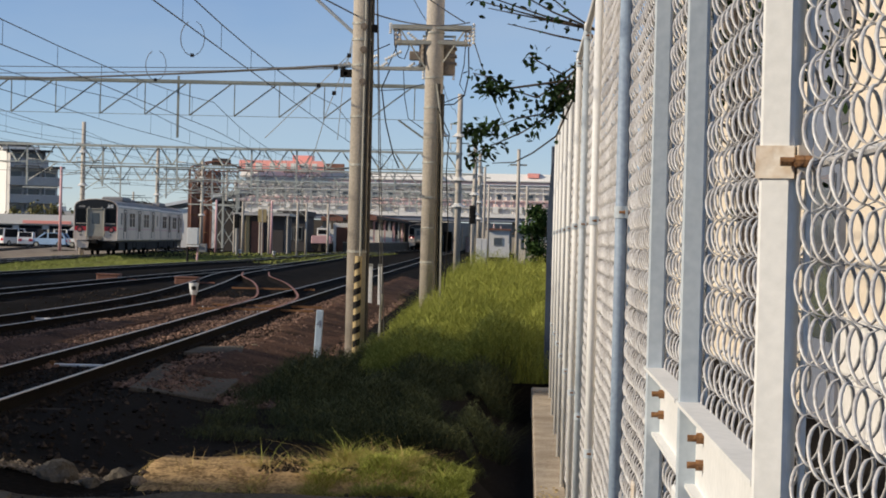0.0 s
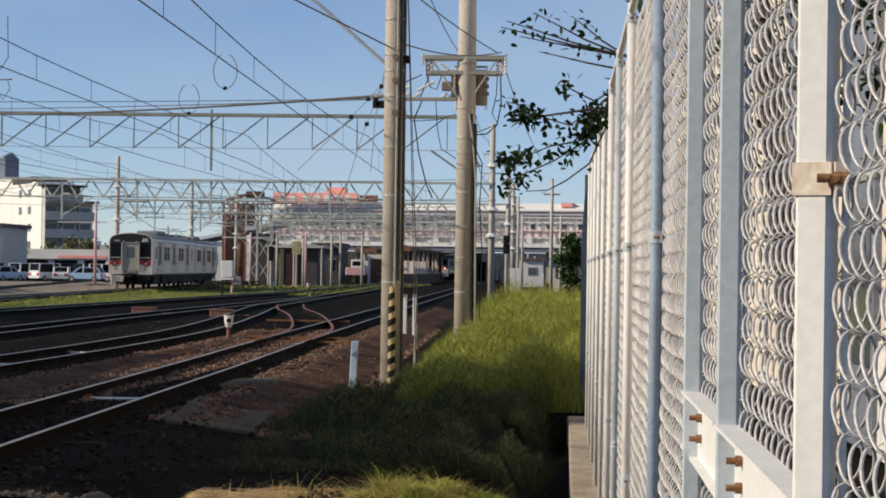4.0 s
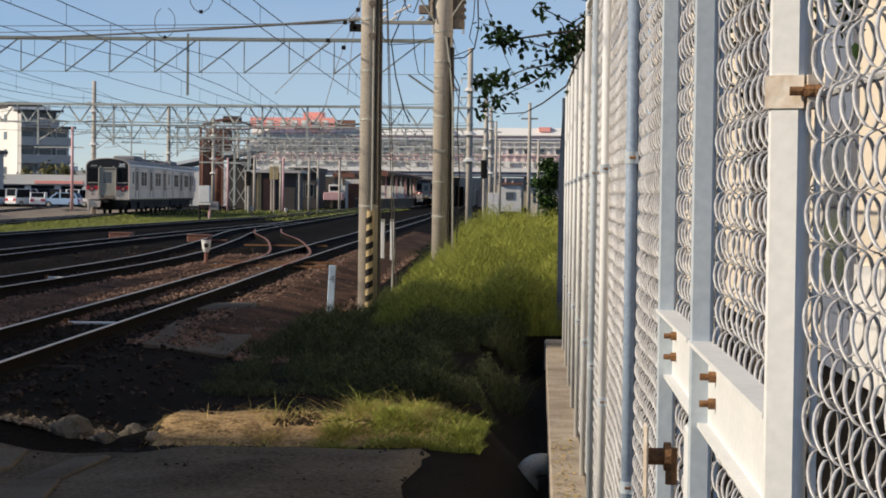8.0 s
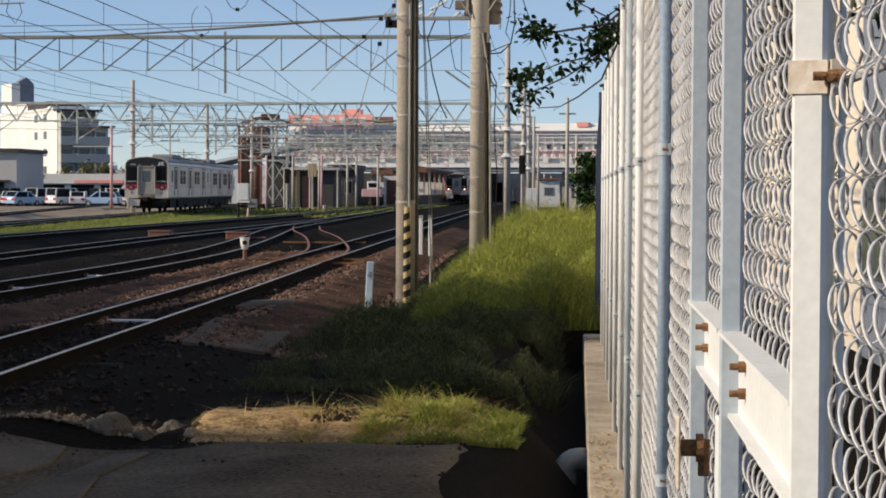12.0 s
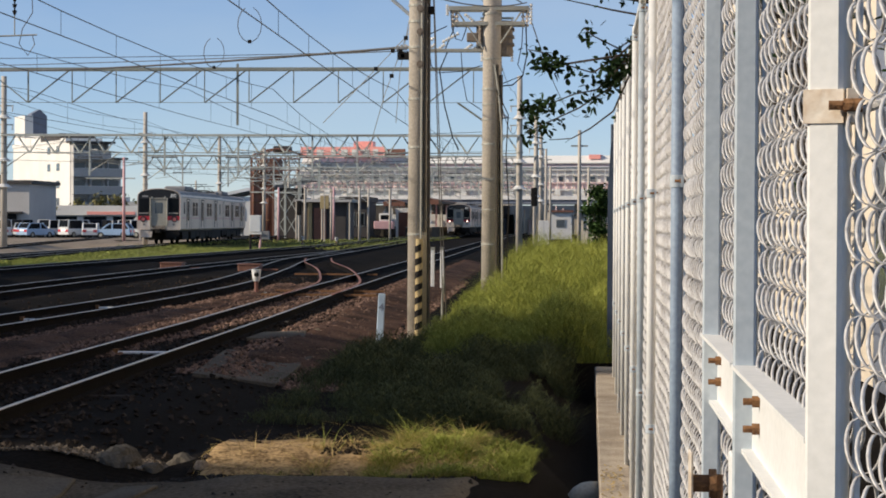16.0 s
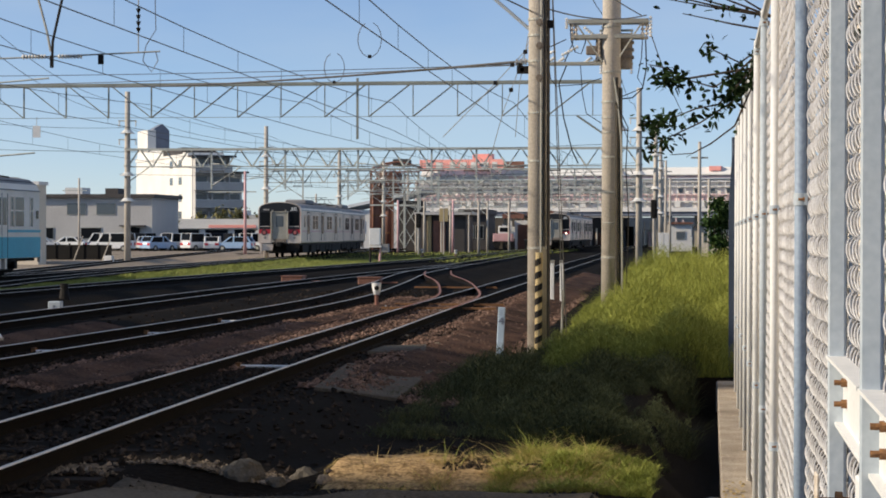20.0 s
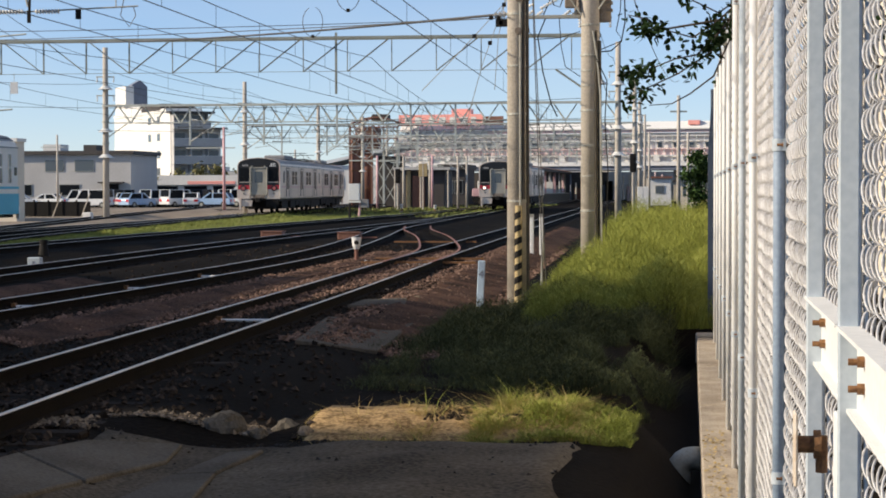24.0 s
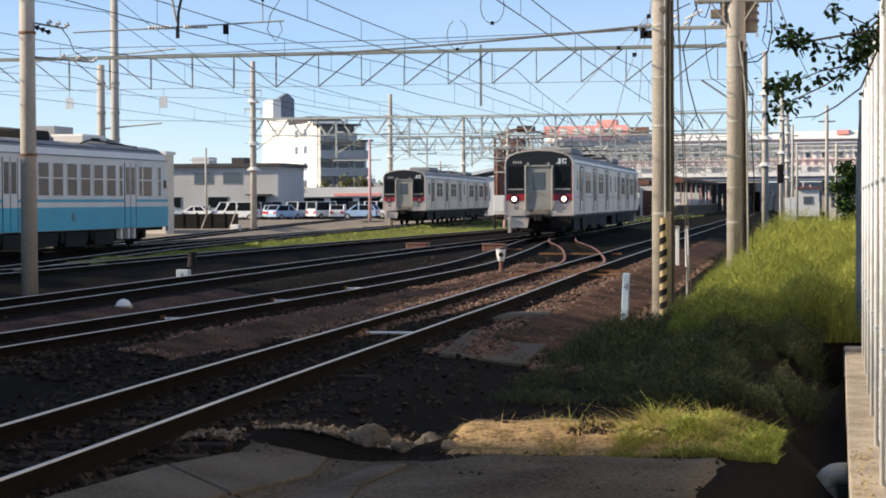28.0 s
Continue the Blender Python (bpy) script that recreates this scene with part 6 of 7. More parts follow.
g = thing("wayside_hut", "small white-walled hut with a rusty roof beside the line", "building")
part("wall", bm_box(-4.6, 222, -0.3, -2.2, 226, 2.7), M_WALL, g)
part("roof", bm_box(-4.8, 221.7, 2.7, -2.0, 226.2, 2.9), M_BROWN, g)
window_row(g, (-3.4,), 1.0, 1.9, 222, half=0.5)
for x, y, h in ((-1.9, 190, 1.7), (-1.2, 190, 1.9), (-0.6, 196, 1.6), (0.2, 186, 2.0)):
    q = thing("white_stake", "slim white stake in the weeds beside the line", "post", "white stakes", pose(x, y, -0.34))
    part("stake", bm_box(-0.07, -0.07, 0, 0.07, 0.07, h), M_WALL, q)
    part("cap", bm_box(-0.08, -0.08, h, 0.08, 0.08, h + 0.06), M_STEEL, q)

# town wall along the far side, closing the distance
far = thing("distant_buildings", "pale low buildings along the horizon", "buildings", kind="structure")
rnd = random.Random(11)
for i in range(46):
    x = -330 + i * 11.5 + rnd.uniform(-3, 3)
    if -100 < x < -30:
        continue
    h = rnd.uniform(4, 8.5)
    w = part("wall", bm_box(x, 420 + rnd.uniform(0, 60), -0.4, x + rnd.uniform(7, 12), 490, h), (M_WALL, M_WALLGREY, M_WALLCREAM)[i % 3], far)
for i in range(12):
    x = -104 + i * 8.6
    part("wall", bm_box(x, 400, -0.4, x + 7.5, 420, 3.0 + rnd.uniform(0, 2.5)), (M_WALL, M_WALLGREY)[i % 2], far)

g = thing("warehouse", "grey-roofed warehouse behind the blue railcar", "building")
part("wall", bm_box(-64, 112, -0.3, -44.2, 124, 4.4), M_WALL, g)
bm = bmesh.new()
prism(bm, [(-64.5, 4.3), (-54, 6.6), (-47.5, 5.9), (-43.8, 4.6), (-43.8, 4.4)], 1, 111.5, 124.5)
part("roof", bm, M_ROOFDARK, g)
part("roof_hut", bm_box(-47.5, 113, 5.4, -46.2, 116, 6.2), M_WALLGREY, g)
g = thing("cream_block", "low cream flat-roofed block behind the blue railcar", "building")
part("wall", bm_box(-44, 113, -0.3, -39.2, 114.4, 4.4), M_WALLCREAM, g)
part("roof", bm_box(-44.1, 112.8, 4.4, -39.1, 114.5, 4.6), M_WALL, g)
part("vent", bm_box(-42.6, 112.95, 3.7, -41.8, 113.05, 3.95), M_DARK, g)

# cream building on the other side of the fence
g = thing("cream_building", "sunlit cream building with slate-grey bays behind the fence", "building")
part("wall", bm_box(3.3, 4, -0.4, 12, 60, 7.2), M_WALLCREAM, g)
for y in (15.5, 21.0, 27.5, 36.0, 46.0):
    b = part("window_bay", bm_box(3.22, y, -0.3, 3.31, y + 2.0, 6.2), M_SLATE, g, "slate-grey window bay")
    part("pane", bm_box(3.205, y + 0.2, 0.6, 3.222, y + 1.8, 2.4), M_PANE, b)
part("base_panel", bm_box(3.24, 6, -0.3, 3.31, 15.2, 0.95), M_WALL, g, "white lower wall panel")
part("base_panel", bm_box(3.24, 17.7, -0.3, 3.31, 20.8, 0.9), M_WALL, g, "white lower wall panel")
solid("yard_pavement", bm_box(0.36, -5, -0.46, 3.3, 60, -0.40), M_CONCRETE, "pale paved yard behind the fence", "pavement", kind="structure")


# ---- parked cars ----
def parked_car(kind, paint, label):
    c = thing("parked_car", label, "car", "parked cars")
    L, H = {"hatch": (3.9, 1.5), "van": (4.4, 1.85), "sedan": (4.3, 1.42)}[kind]
    h = L / 2
    low = [(-h, 0.28), (h, 0.28), (h, 0.75), (h - 0.12, 0.86), (h * 0.55, 0.95), (-h + 0.1, 0.95), (-h, 0.8)]
    bm = bmesh.new()
    prism(bm, low, 1, -0.82, 0.82)
    bevelled(bm, 0.05)
    part("body", bm, paint, c)
    if kind == "van":
        top = [(-h + 0.05, 0.93), (h * 0.62, 0.93), (h * 0.35, H), (-h + 0.15, H)]
    elif kind == "hatch":
        top = [(-h + 0.1, 0.93), (h * 0.55, 0.93), (h * 0.15, H), (-h + 0.5, H)]
    else:
        top = [(-h + 0.75, 0.93), (h * 0.5, 0.93), (h * 0.12, H), (-h + 1.3, H)]
    bm = bmesh.new()
    prism(bm, top, 1, -0.72, 0.72)
    part("cabin", bm, M_GLASS, c, "tinted window glass")
    part("tailgate", bm_box(top[0][0] - 0.02, -0.74, 0.90, top[0][0] + 0.14, 0.74, 1.12 if kind == "van" else 1.02, w=0.02), paint, c)
    for s in (-1, 1):
        part("window_post", bm_box(-0.08, s * 0.72 - 0.02, 0.93, 0.04, s * 0.72 + 0.02, H), paint, c)
    part("roof", bm_box(top[3][0], -0.73, H - 0.04, top[2][0], 0.73, H + 0.03, w=0.02), paint, c)
    for x0, x1 in ((top[3][0], top[0][0]), (0.0, 0.0), (top[2][0], top[1][0])):
        for s in (-1, 1):
            part("pillar", bm_tube([(x1, s * 0.72, 0.93), (x0, s * 0.72, H)], 0.085, 5), paint, c)
    for x in (-h + 0.75, h - 0.75):
        for s in (-1, 1):
            w = part("wheel", bm_tube([(x, s * 0.66, 0.31), (x, s * 0.84, 0.31)], 0.31, 18), M_TYRE, c, "black tyre")
            part("rim", bm_tube([(x, s * 0.80, 0.31), (x, s * 0.852, 0.31)], 0.18, 14), M_STEEL, w)
    for y in (-0.55, 0.55):
        part("headlamp", bm_box(h - 0.02, y - 0.2, 0.62, h + 0.02, y + 0.2, 0.76), M_INSUL, c)
        part("tail_lamp", bm_box(-h - 0.02, y - 0.2, 0.6, -h + 0.02, y + 0.2, 0.85), M_RED, c)
    part("bumper", bm_box(h - 0.04, -0.8, 0.3, h + 0.06, 0.8, 0.52, w=0.03), paint, c)
    return c


KINDS = {}
for kind, paint, label in (("hatch", M_CARWHITE, "white hatchback parked in the car park"), ("van", M_CARWHITE, "white minivan parked in the car park"), ("sedan", M_CARWHITE, "white saloon car parked in the car park"), ("hatch", M_CARBLUE, "pale blue hatchback parked in the car park"), ("van", M_CARDARK, "dark minivan parked in the car park")):
    KINDS[kind, label.split()[0]] = parked_car(kind, paint, label)
SPOTS = [("sedan", "white", -67.0, 203, 172), ("van", "white", -60.8, 198, 176), ("hatch", "white", -69.5, 201, 10), ("van", "white", -58.0, 213, 70), ("hatch", "white", -56.2, 214, 80), ("van", "white", -54.5, 209, 60), ("van", "dark", -55.6, 224, 84), ("van", "dark", -52.6, 222, 95), ("hatch", "pale", -49.6, 205, 176), ("van", "dark", -47.5, 216, 170), ("hatch", "white", -43.3, 198, 5), ("van", "white", -63.3, 217, 88), ("hatch", "white", -52.3, 206, 100), ("sedan", "white", -46.2, 226, 20), ("hatch", "pale", -57.4, 203, 60), ("van", "white", -49.8, 214, 80), ("van", "white", -65.3, 209, 178), ("sedan", "white", -73.0, 205, 4), ("hatch", "white", -59.8, 209, 75), ("van", "dark", -61.6, 213, 85), ("sedan", "white", -51.0, 218, 95), ("van", "white", -45.0, 207, 15), ("hatch", "white", -47.2, 211, 170), ("van", "dark", -44.0, 213, 88)]
used = set()
for kind, col, x, y, turn in SPOTS:
    m = pose(x, y, -0.3, 0, 0, turn)
    if (kind, col) in used:
        copy_thing(KINDS[kind, col], m)
    else:
        KINDS[kind, col].matrix_basis = m
        used.add((kind, col))
patch("pavement_car_park", -78, -42, 194, 232, M_SLAB, "grey car park surface beside the yard", 0.03, 0.2, 3, "pavement")

# ---- line-side small things ----
g = thing("low_barrier", "low dark panelled barrier by the sidings", "barrier")
for i in range(5):
    part("panel", bm_box(-46.6 + i * 1.02, 135, -0.3, -45.62 + i * 1.02, 135.08, 0.75), M_DARK, g)
    part("post", bm_box(-46.65 + i * 1.02, 134.95, -0.3, -46.58 + i * 1.02, 135.13, 0.85), M_DARK, g)
g = thing("trestle", "pair of leaning wooden trestle legs", "trestle")
for x in (-42.6, -40.6):
    part("leg", bm_tube([(x - 0.35, 131, -0.3), (x + 0.3, 131, 1.35)], 0.045, 6), M_POLE, g)
solid("white_bin", bm_box(-35.3, 113.2, -0.3, -34.8, 113.7, 0.25, w=0.03), M_WALL, "small white plastic bin beside the mast", "bin")
p = concrete_pole("slender_mast", -41.0, 173, 7.4, 0.14, "slender pink-white mast with a crossarm", 0.8, -0.3, M_PINK)
part("crossarm", bm_box(-3.4, -0.04, 5.5, 1.0, 0.04, 5.6), M_TRUSS, p)
part("stay", bm_tube([(0, 0, 6.6), (2.6, 0, 7.4)], 0.03, 5), M_TRUSS, p)
for x, y, h in ((-41.0, 205, 6.0), (-58.5, 180, 7.0), (-66.5, 184, 6.6)):
    q = concrete_pole("slender_mast", x, y, h, 0.11, "slender pale mast beside the car park", 0.8, -0.3)
    part("crossarm", bm_box(-1.6, -0.03, h - 1.2, 0.8, 0.03, h - 1.12), M_TRUSS, q)
for i, (x, y, h) in enumerate(((-30.9, 196, 5.2), (-27.4, 190, 5.0), (-25.4, 196, 5.2), (-24.6, 188, 4.6), (-21.9, 188, 5.0), (-22.4, 200, 5.2), (-19.2, 190, 5.0))):
    q = concrete_pole("short_mast", x, y, h, 0.12, "short pale mast among the yard tracks", 0.85, -0.3, M_PINK if i in (0, 2) else M_POLE)
    part("crossarm", bm_box(-1.3, -0.05, h - 0.6, 1.3, 0.05, h - 0.5), M_TRUSS, q)
    part("brace", bm_tube([(-1.2, 0, h - 0.5), (0, 0, h - 1.5)], 0.03, 4), M_TRUSS, q)
for x, y, h in ((-0.72, 120, 7.4), (-3.9, 172, 8.2), (-4.2, 205, 7.6), (-0.2, 150, 6.0)):
    q = concrete_pole("wooden_pole", x, y, h, 0.13, "weathered wooden line pole", 0.75, -0.3)
    part("crossarm", bm_box(-0.5, -0.04, h - 1.0, 0.5, 0.04, h - 0.9), M_STEEL, q)

g = thing("relay_box", "white relay cabinet on a pinkish leg beside the siding", "cabinet", m=pose(-20.15, 119, -0.3))
part("cabinet", bm_box(-0.32, -0.25, 1.2, 0.32, 0.25, 2.2, w=0.02), M_CARWHITE, g)
part("shelf", bm_box(-0.42, -0.3, 1.05, 0.42, 0.3, 1.17), M_WALL, g)
part("side_box", bm_box(0.40, -0.2, 0.75, 0.85, 0.2, 1.25, w=0.02), M_ROOF, g, "small grey side box")
part("foot_frame", bm_box(-0.6, -0.1, 0.0, 0.75, 0.1, 0.12), M_DARK, g)
part("leg", bm_tube([(0.25, 0, 0), (0.35, 0, 1.05)], 0.07, 8), M_PINK, g)
part("leg", bm_tube([(-0.3, 0, 0), (-0.3, 0, 1.05)], 0.07, 8), M_DARK, g)
g = thing("relay_cabinet", "grey-white relay cabinet at the edge of the grass", "cabinet", m=pose(-3.55, 150, -0.3))
part("cabinet", bm_box(-0.4, -0.3, 0.2, 0.4, 0.3, 2.0, w=0.02), M_WALL, g)
part("plinth", bm_box(-0.45, -0.35, 0, 0.45, 0.35, 0.2), M_CONCRETE, g)
part("door_seam", bm_box(-0.01, -0.31, 0.25, 0.01, -0.295, 1.95), M_STEEL, g)


def signal(x, y, h, label):
    s = thing("signal", label, "signal", "colour light signals", pose(x, y, -0.3))
    part("post", bm_tube([(0, 0, 0), (0, 0, h)], 0.07, 10), M_POLE, s)
    head = part("head", bm_box(-0.22, -0.12, h - 0.2, 0.22, 0.12, h + 1.1, w=0.05), M_DARK, s, "black signal head")
    for z in (0.1, 0.45, 0.8):
        part("lens_hood", bm_tube([(0, -0.12, h + z), (0, -0.32, h + z)], 0.11, 12), M_DARK, head)
    part("ladder", bm_box(0.1, 0.06, 0, 0.14, 0.1, h), M_STEEL, s)
    return s


signal(-10.0, 120, 3.0, "black colour-light signal on a pale post")
signal(-4.0, 140, 3.2, "black colour-light signal beside the line poles")
signal(-26.2, 178, 2.6, "black signal with a yellow panel in the yard")
g = thing("yellow_board", "yellow signal board on a post among the tracks", "sign", m=pose(-24.3, 181, -0.3))
part("post", bm_tube([(0, 0, 0), (0, 0, 4.2)], 0.07, 8), M_POLE, g)
part("board", bm_box(-0.4, -0.05, 3.0, 0.4, 0.05, 4.2, w=0.02), M_YELLOW, g)


def dwarf_signal(x, y, label):
    s = thing("dwarf_signal", label, "signal", "dwarf signals", pose(x, y, -0.2))
    part("base", bm_box(-0.12, -0.12, 0, 0.12, 0.12, 0.08, w=0.02), M_CONCRETE, s)
    part("post", bm_tube([(0, 0, 0.08), (0, 0, 0.36)], 0.045, 10), M_RUSTRAIL, s, "red and white post")
    h = part("head", bm_tube([(0, 0, 0.34), (0, 0, 0.42), (0, 0, 0.62)], 0.07, 14, 0.12), M_CARWHITE, s, "white rounded lamp housing")
    part("lens", bm_tube([(0.02, -0.1, 0.5), (0.02, -0.14, 0.5)], 0.055, 12), M_DARK, h)
    return s


dwarf_signal(-7.85, 46.6, "small white dwarf signal among the gravel")
dwarf_signal(-21.8, 150, "small white dwarf signal in the yard")
dwarf_signal(-18.2, 142, "small white dwarf signal in the yard")
for x, y, z, r in ((-11.45, 30.9, -0.12, 0.13), (-7.55, 46.2, -0.2, 0.10), (-12.6, 95, -0.2, 0.14), (-14.6, 130, -0.2, 0.14)):
    bm = bmesh.new()
    bmesh.ops.create_uvsphere(bm, u_segments=20, v_segments=12, radius=r)
    for v in bm.verts:
        v.co.z = max(v.co.z * 0.95, -0.02)
    lamp = thing("ground_marker", "white dome marker lying on the ballast", "marker", "dome markers", pose(x, y, z))
    part("dome", bm, M_CARWHITE, lamp, smooth=True)
    part("foot", bm_tube([(0, 0, -0.03), (0, 0, 0.015)], r * 1.15, 16), M_CONCRETE, lamp)
g = thing("junction_box", "small grey junction box beside the track", "box", m=pose(-14.1, 41.8, -0.3))
part("box", bm_box(-0.14, -0.1, 0.1, 0.14, 0.1, 0.4, w=0.015), M_GREYPAINT, g)
part("label_bar", bm_box(-0.03, -0.106, 0.2, 0.03, -0.098, 0.32), M_SLATE, g)
part("foot", bm_box(-0.05, -0.05, 0, 0.05, 0.05, 0.1), M_DARK, g)
bm = bmesh.new()
tube(bm, [(-17.3, 52, -0.34), (-17.3, 52, 0.12)], 0.17, 12, 0.10)
tube(bm, [(-17.3, 52, 0.12), (-17.3, 52, 0.22)], 0.12, 12, 0.12)
solid("buffer_stub", bm, M_DARK, "short black iron stub post by the track", "post")
for x, y in ((-11.6, 67.5), (-14.6, 69)):
    g = thing("point_machine", "rust-red point machine box beside the rails", "machine", "point machines", pose(x, y, -0.2))
    part("case", bm_box(-0.38, -0.3, 0.02, 0.38, 0.3, 0.26, w=0.03), M_BROWN, g)
    part("lid", bm_box(-0.4, -0.32, 0.26, 0.4, 0.32, 0.3), M_BROWN, g)
    part("rod", bm_tube([(0.38, 0, 0.1), (0.95, 0, 0.1)], 0.03, 6), M_BROWN, g)
for k, y in ((0, 25.2), (0, 44), (1, 27.9), (1, 33.2), (1, 38), (3, 56), (4, 60), (4, 75)):
    x = on_curve(CURVES[k], y)
    g = thing("gauge_rod", "white-painted gauge rod lying between the rails", "rod", "gauge rods", pose(x, y, -0.1))
    part("rod", bm_tube([(-0.48, 0, -0.03), (0.48, 0, -0.03)], 0.02, 8), M_CARWHITE, g)
    for s in (-1, 1):
        part("clip", bm_box(s * 0.47 - 0.03, -0.05, -0.06, s * 0.47 + 0.03, 0.05, 0.02), M_RUST, g)
    part("rest", bm_box(-0.06, -0.06, -0.08, 0.06, 0.06, -0.05), M_SLEEPER, g)
for x, y in ((-4.35, 55), (-4.12, 55.4)):
    g = thing("white_post", "white marker post beside the track", "post", "marker posts", pose(x, y, -0.34))
    part("stake", bm_box(-0.05, -0.05, 0, 0.05, 0.05, 1.15, w=0.012), M_CARWHITE, g)
    part("cap", bm_box(-0.055, -0.055, 1.12, 0.055, 0.055, 1.2), M_STEEL, g)
solid("thin_stake", bm_tube([(-2.75, 37, -0.34), (-2.72, 37, 0.55)], 0.025, 6), M_STEEL, "thin grey stake standing in the weeds", "stake")

# numbered marker board beside the track
mk = thing("track_marker", "pale blue-white plastic marker post numbered four", "marker", m=pose(-3.27, 31.0, -0.36, 0, 2.5, 0))
part("board", bm_box(-0.055, -0.02, 0.0, 0.055, 0.02, 0.80, w=0.01), M_MARKER, mk)
font = bpy.data.curves.new("numeral", "FONT")
font.body, font.size, font.extrude, font.align_x = "4", 0.17, 0.002, "CENTER"
num = new("numeral", font)
font.materials.append(M_SLATE)
num.parent, num.matrix_basis = mk, pose(0, -0.0225, 0.53, 90, 0, 0)
tagged(num, "dark blue numeral")

# paving and rocks in the foreground
g = thing("path_slabs", "worn concrete slabs beside the gravel", "slabs", kind="structure")
SLABS = [
    [(-4.46, 10.5), (-3.98, 10.4), (-3.72, 11.9), (-4.27, 12.3)],
    [(-4.26, 12.33), (-3.71, 11.93), (-3.50, 13.05), (-3.62, 13.95), (-4.1, 13.2)],
    [(-3.60, 9.4), (-2.72, 9.5), (-2.84, 10.9), (-3.45, 10.85)],
    [(-3.44, 10.88), (-2.85, 10.93), (-3.04, 12.54), (-3.32, 12.5)],
    [(-3.31, 12.53), (-3.04, 12.57), (-2.94, 13.56), (-3.21, 13.64)],
    [(-4.35, 21.7), (-3.47, 22.0), (-3.52, 23.4), (-4.47, 23.05)],
    [(-4.48, 23.09), (-3.53, 23.44), (-3.58, 24.8), (-4.60, 24.45)],
    [(-4.61, 24.49), (-3.59, 24.84), (-3.64, 26.2), (-4.74, 25.85)],
    [(-4.9, 28.3), (-4.1, 28.6), (-4.3, 30.2), (-4.93, 29.9)],
]
for k, corners in enumerate(SLABS):
    bm = bmesh.new()
    prism(bm, corners, 2, -1.0, 0.0)
    for v in bm.verts:
        v.co.z = height(v.co.x, v.co.y) + ((0.058 if v.co.y < 20 else 0.045) if v.co.z > -0.5 else -0.10)
    bmesh.ops.bevel(bm, geom=bm.edges[:], offset=0.01, segments=1, affect="EDGES")
    part("slab", bm, M_SLAB, g)


def rock(x, y, r, label, seed, mat=None):
    bm = bmesh.new()
    bmesh.ops.create_icosphere(bm, subdivisions=3, radius=r)
    for v in bm.verts:
        n = noise.noise(v.co * (2.2 / r) * 0.5 + Vector((seed, 0, 0)))
        v.co *= 1 + 0.5 * n + 0.16 * noise.noise(v.co * (6 / r) * 0.5)
        v.co.z *= 0.8
    return solid("rock", bm, mat or M_RUBBLE, label, "rock", "rocks", m=pose(x, y, height(x, y) + r * 0.25, 0, 0, seed * 50))


rock(-3.46, 14.62, 0.15, "weathered rock at the path's edge", 1.3, M_SLAB)
rock(-3.20, 14.55, 0.07, "small pale rock beside the path", 2.1, M_SLAB)
rock(-2.85, 14.62, 0.06, "small pale rock by the dry grass", 3.7)
rock(-3.05, 14.95, 0.12, "dark broken rock by the path", 5.2, M_SLAB)
for i, (x, y, r) in enumerate(((-5.2, 10.6, 0.035), (-4.9, 12.2, 0.03), (-4.2, 30.6, 0.06), (-5.05, 33, 0.05), (-4.6, 9.6, 0.04))):
    rock(x, y, r, "pale loose stone on the ballast", 7.1 + i)

# ---- plants ----
def blades(name, label, mat, count, where, length, width, lean, seed, category="grass", lift=0.0):
    """Single bent blades strewn by where(rnd) -> x, y, scale; one mesh."""
    rnd = random.Random(seed)
    verts, faces = [], []
    for _ in range(count):
        x, y, k = where(rnd)
        h = length * k * rnd.uniform(0.55, 1.15)
        a = rnd.uniform(0, 2 * math.pi)
        b = rnd.uniform(0, 2 * math.pi)
        bend = h * lean * rnd.uniform(0.3, 1.3)
        w = width * rnd.uniform(0.6, 1.3)
        cx, cy = math.cos(a) * w / 2, math.sin(a) * w / 2
        dx, dy = math.cos(b) * bend, math.sin(b) * bend
        z, n = height(x, y) - 0.01 + lift * k * rnd.random() ** 0.6, len(verts)
        zt = z + h * (1 - 0.3 * min(1, lean))
        verts += [(x - cx, y - cy, z), (x + cx, y + cy, z), (x + dx * 0.35 + cx * 0.8, y + dy * 0.35 + cy * 0.8, z + (zt - z) * 0.6), (x + dx * 0.35 - cx * 0.8, y + dy * 0.35 - cy * 0.8, z + (zt - z) * 0.6), (x + dx, y + dy, zt)]
        faces += [(n, n + 1, n + 2, n + 3), (n + 3, n + 2, n + 4)]
    me = bpy.data.meshes.new(name)
    me.from_pydata(verts, [], faces)
    me.materials.append(mat)
    return tagged(new(name, me), label, category, kind="stuff")


def tall(rnd):
    y = 27 + 40 * rnd.random() ** 1.25
    left = -2.35 - 0.022 * (y - 30)
    x = left + (0.55 - left) * rnd.random()
    rise = min(1, (x - left) / 1.3) * min(1, (y - 24) / 9)
    return x, y, (0.32 + 0.75 * rise) * (0.76 + 0.5 * noise.noise((x * 1.5, y * 0.6, 2)) + 0.22 * noise.noise((x * 5, y * 2.2, 7)))


def clumps(rnd):
    while True:
        y = 18.4 + 12.5 * rnd.random()
        left = -3.75 + 0.10 * abs(y - 23)
        x = left + (-0.2 - left) * rnd.random() ** 0.8
        n = noise.noise((x * 0.9, y * 0.45, 8)) + 0.5 * noise.noise((x * 3.1, y * 1.6, 2))
        edge = min(1, (x - left) / 1.1) * min(1, 0.2 + (y - 18.4) / 3.5)
        if n + 0.35 * edge > 0.02 + 0.25 * rnd.random():
            return x, y, max(0.12, 0.38 + 0.9 * n) * (0.25 + 0.85 * edge)


def tall_side(x):
    return 0.75 + 0.35 * min(1, max(0, (x + 2.2) / 1.2))


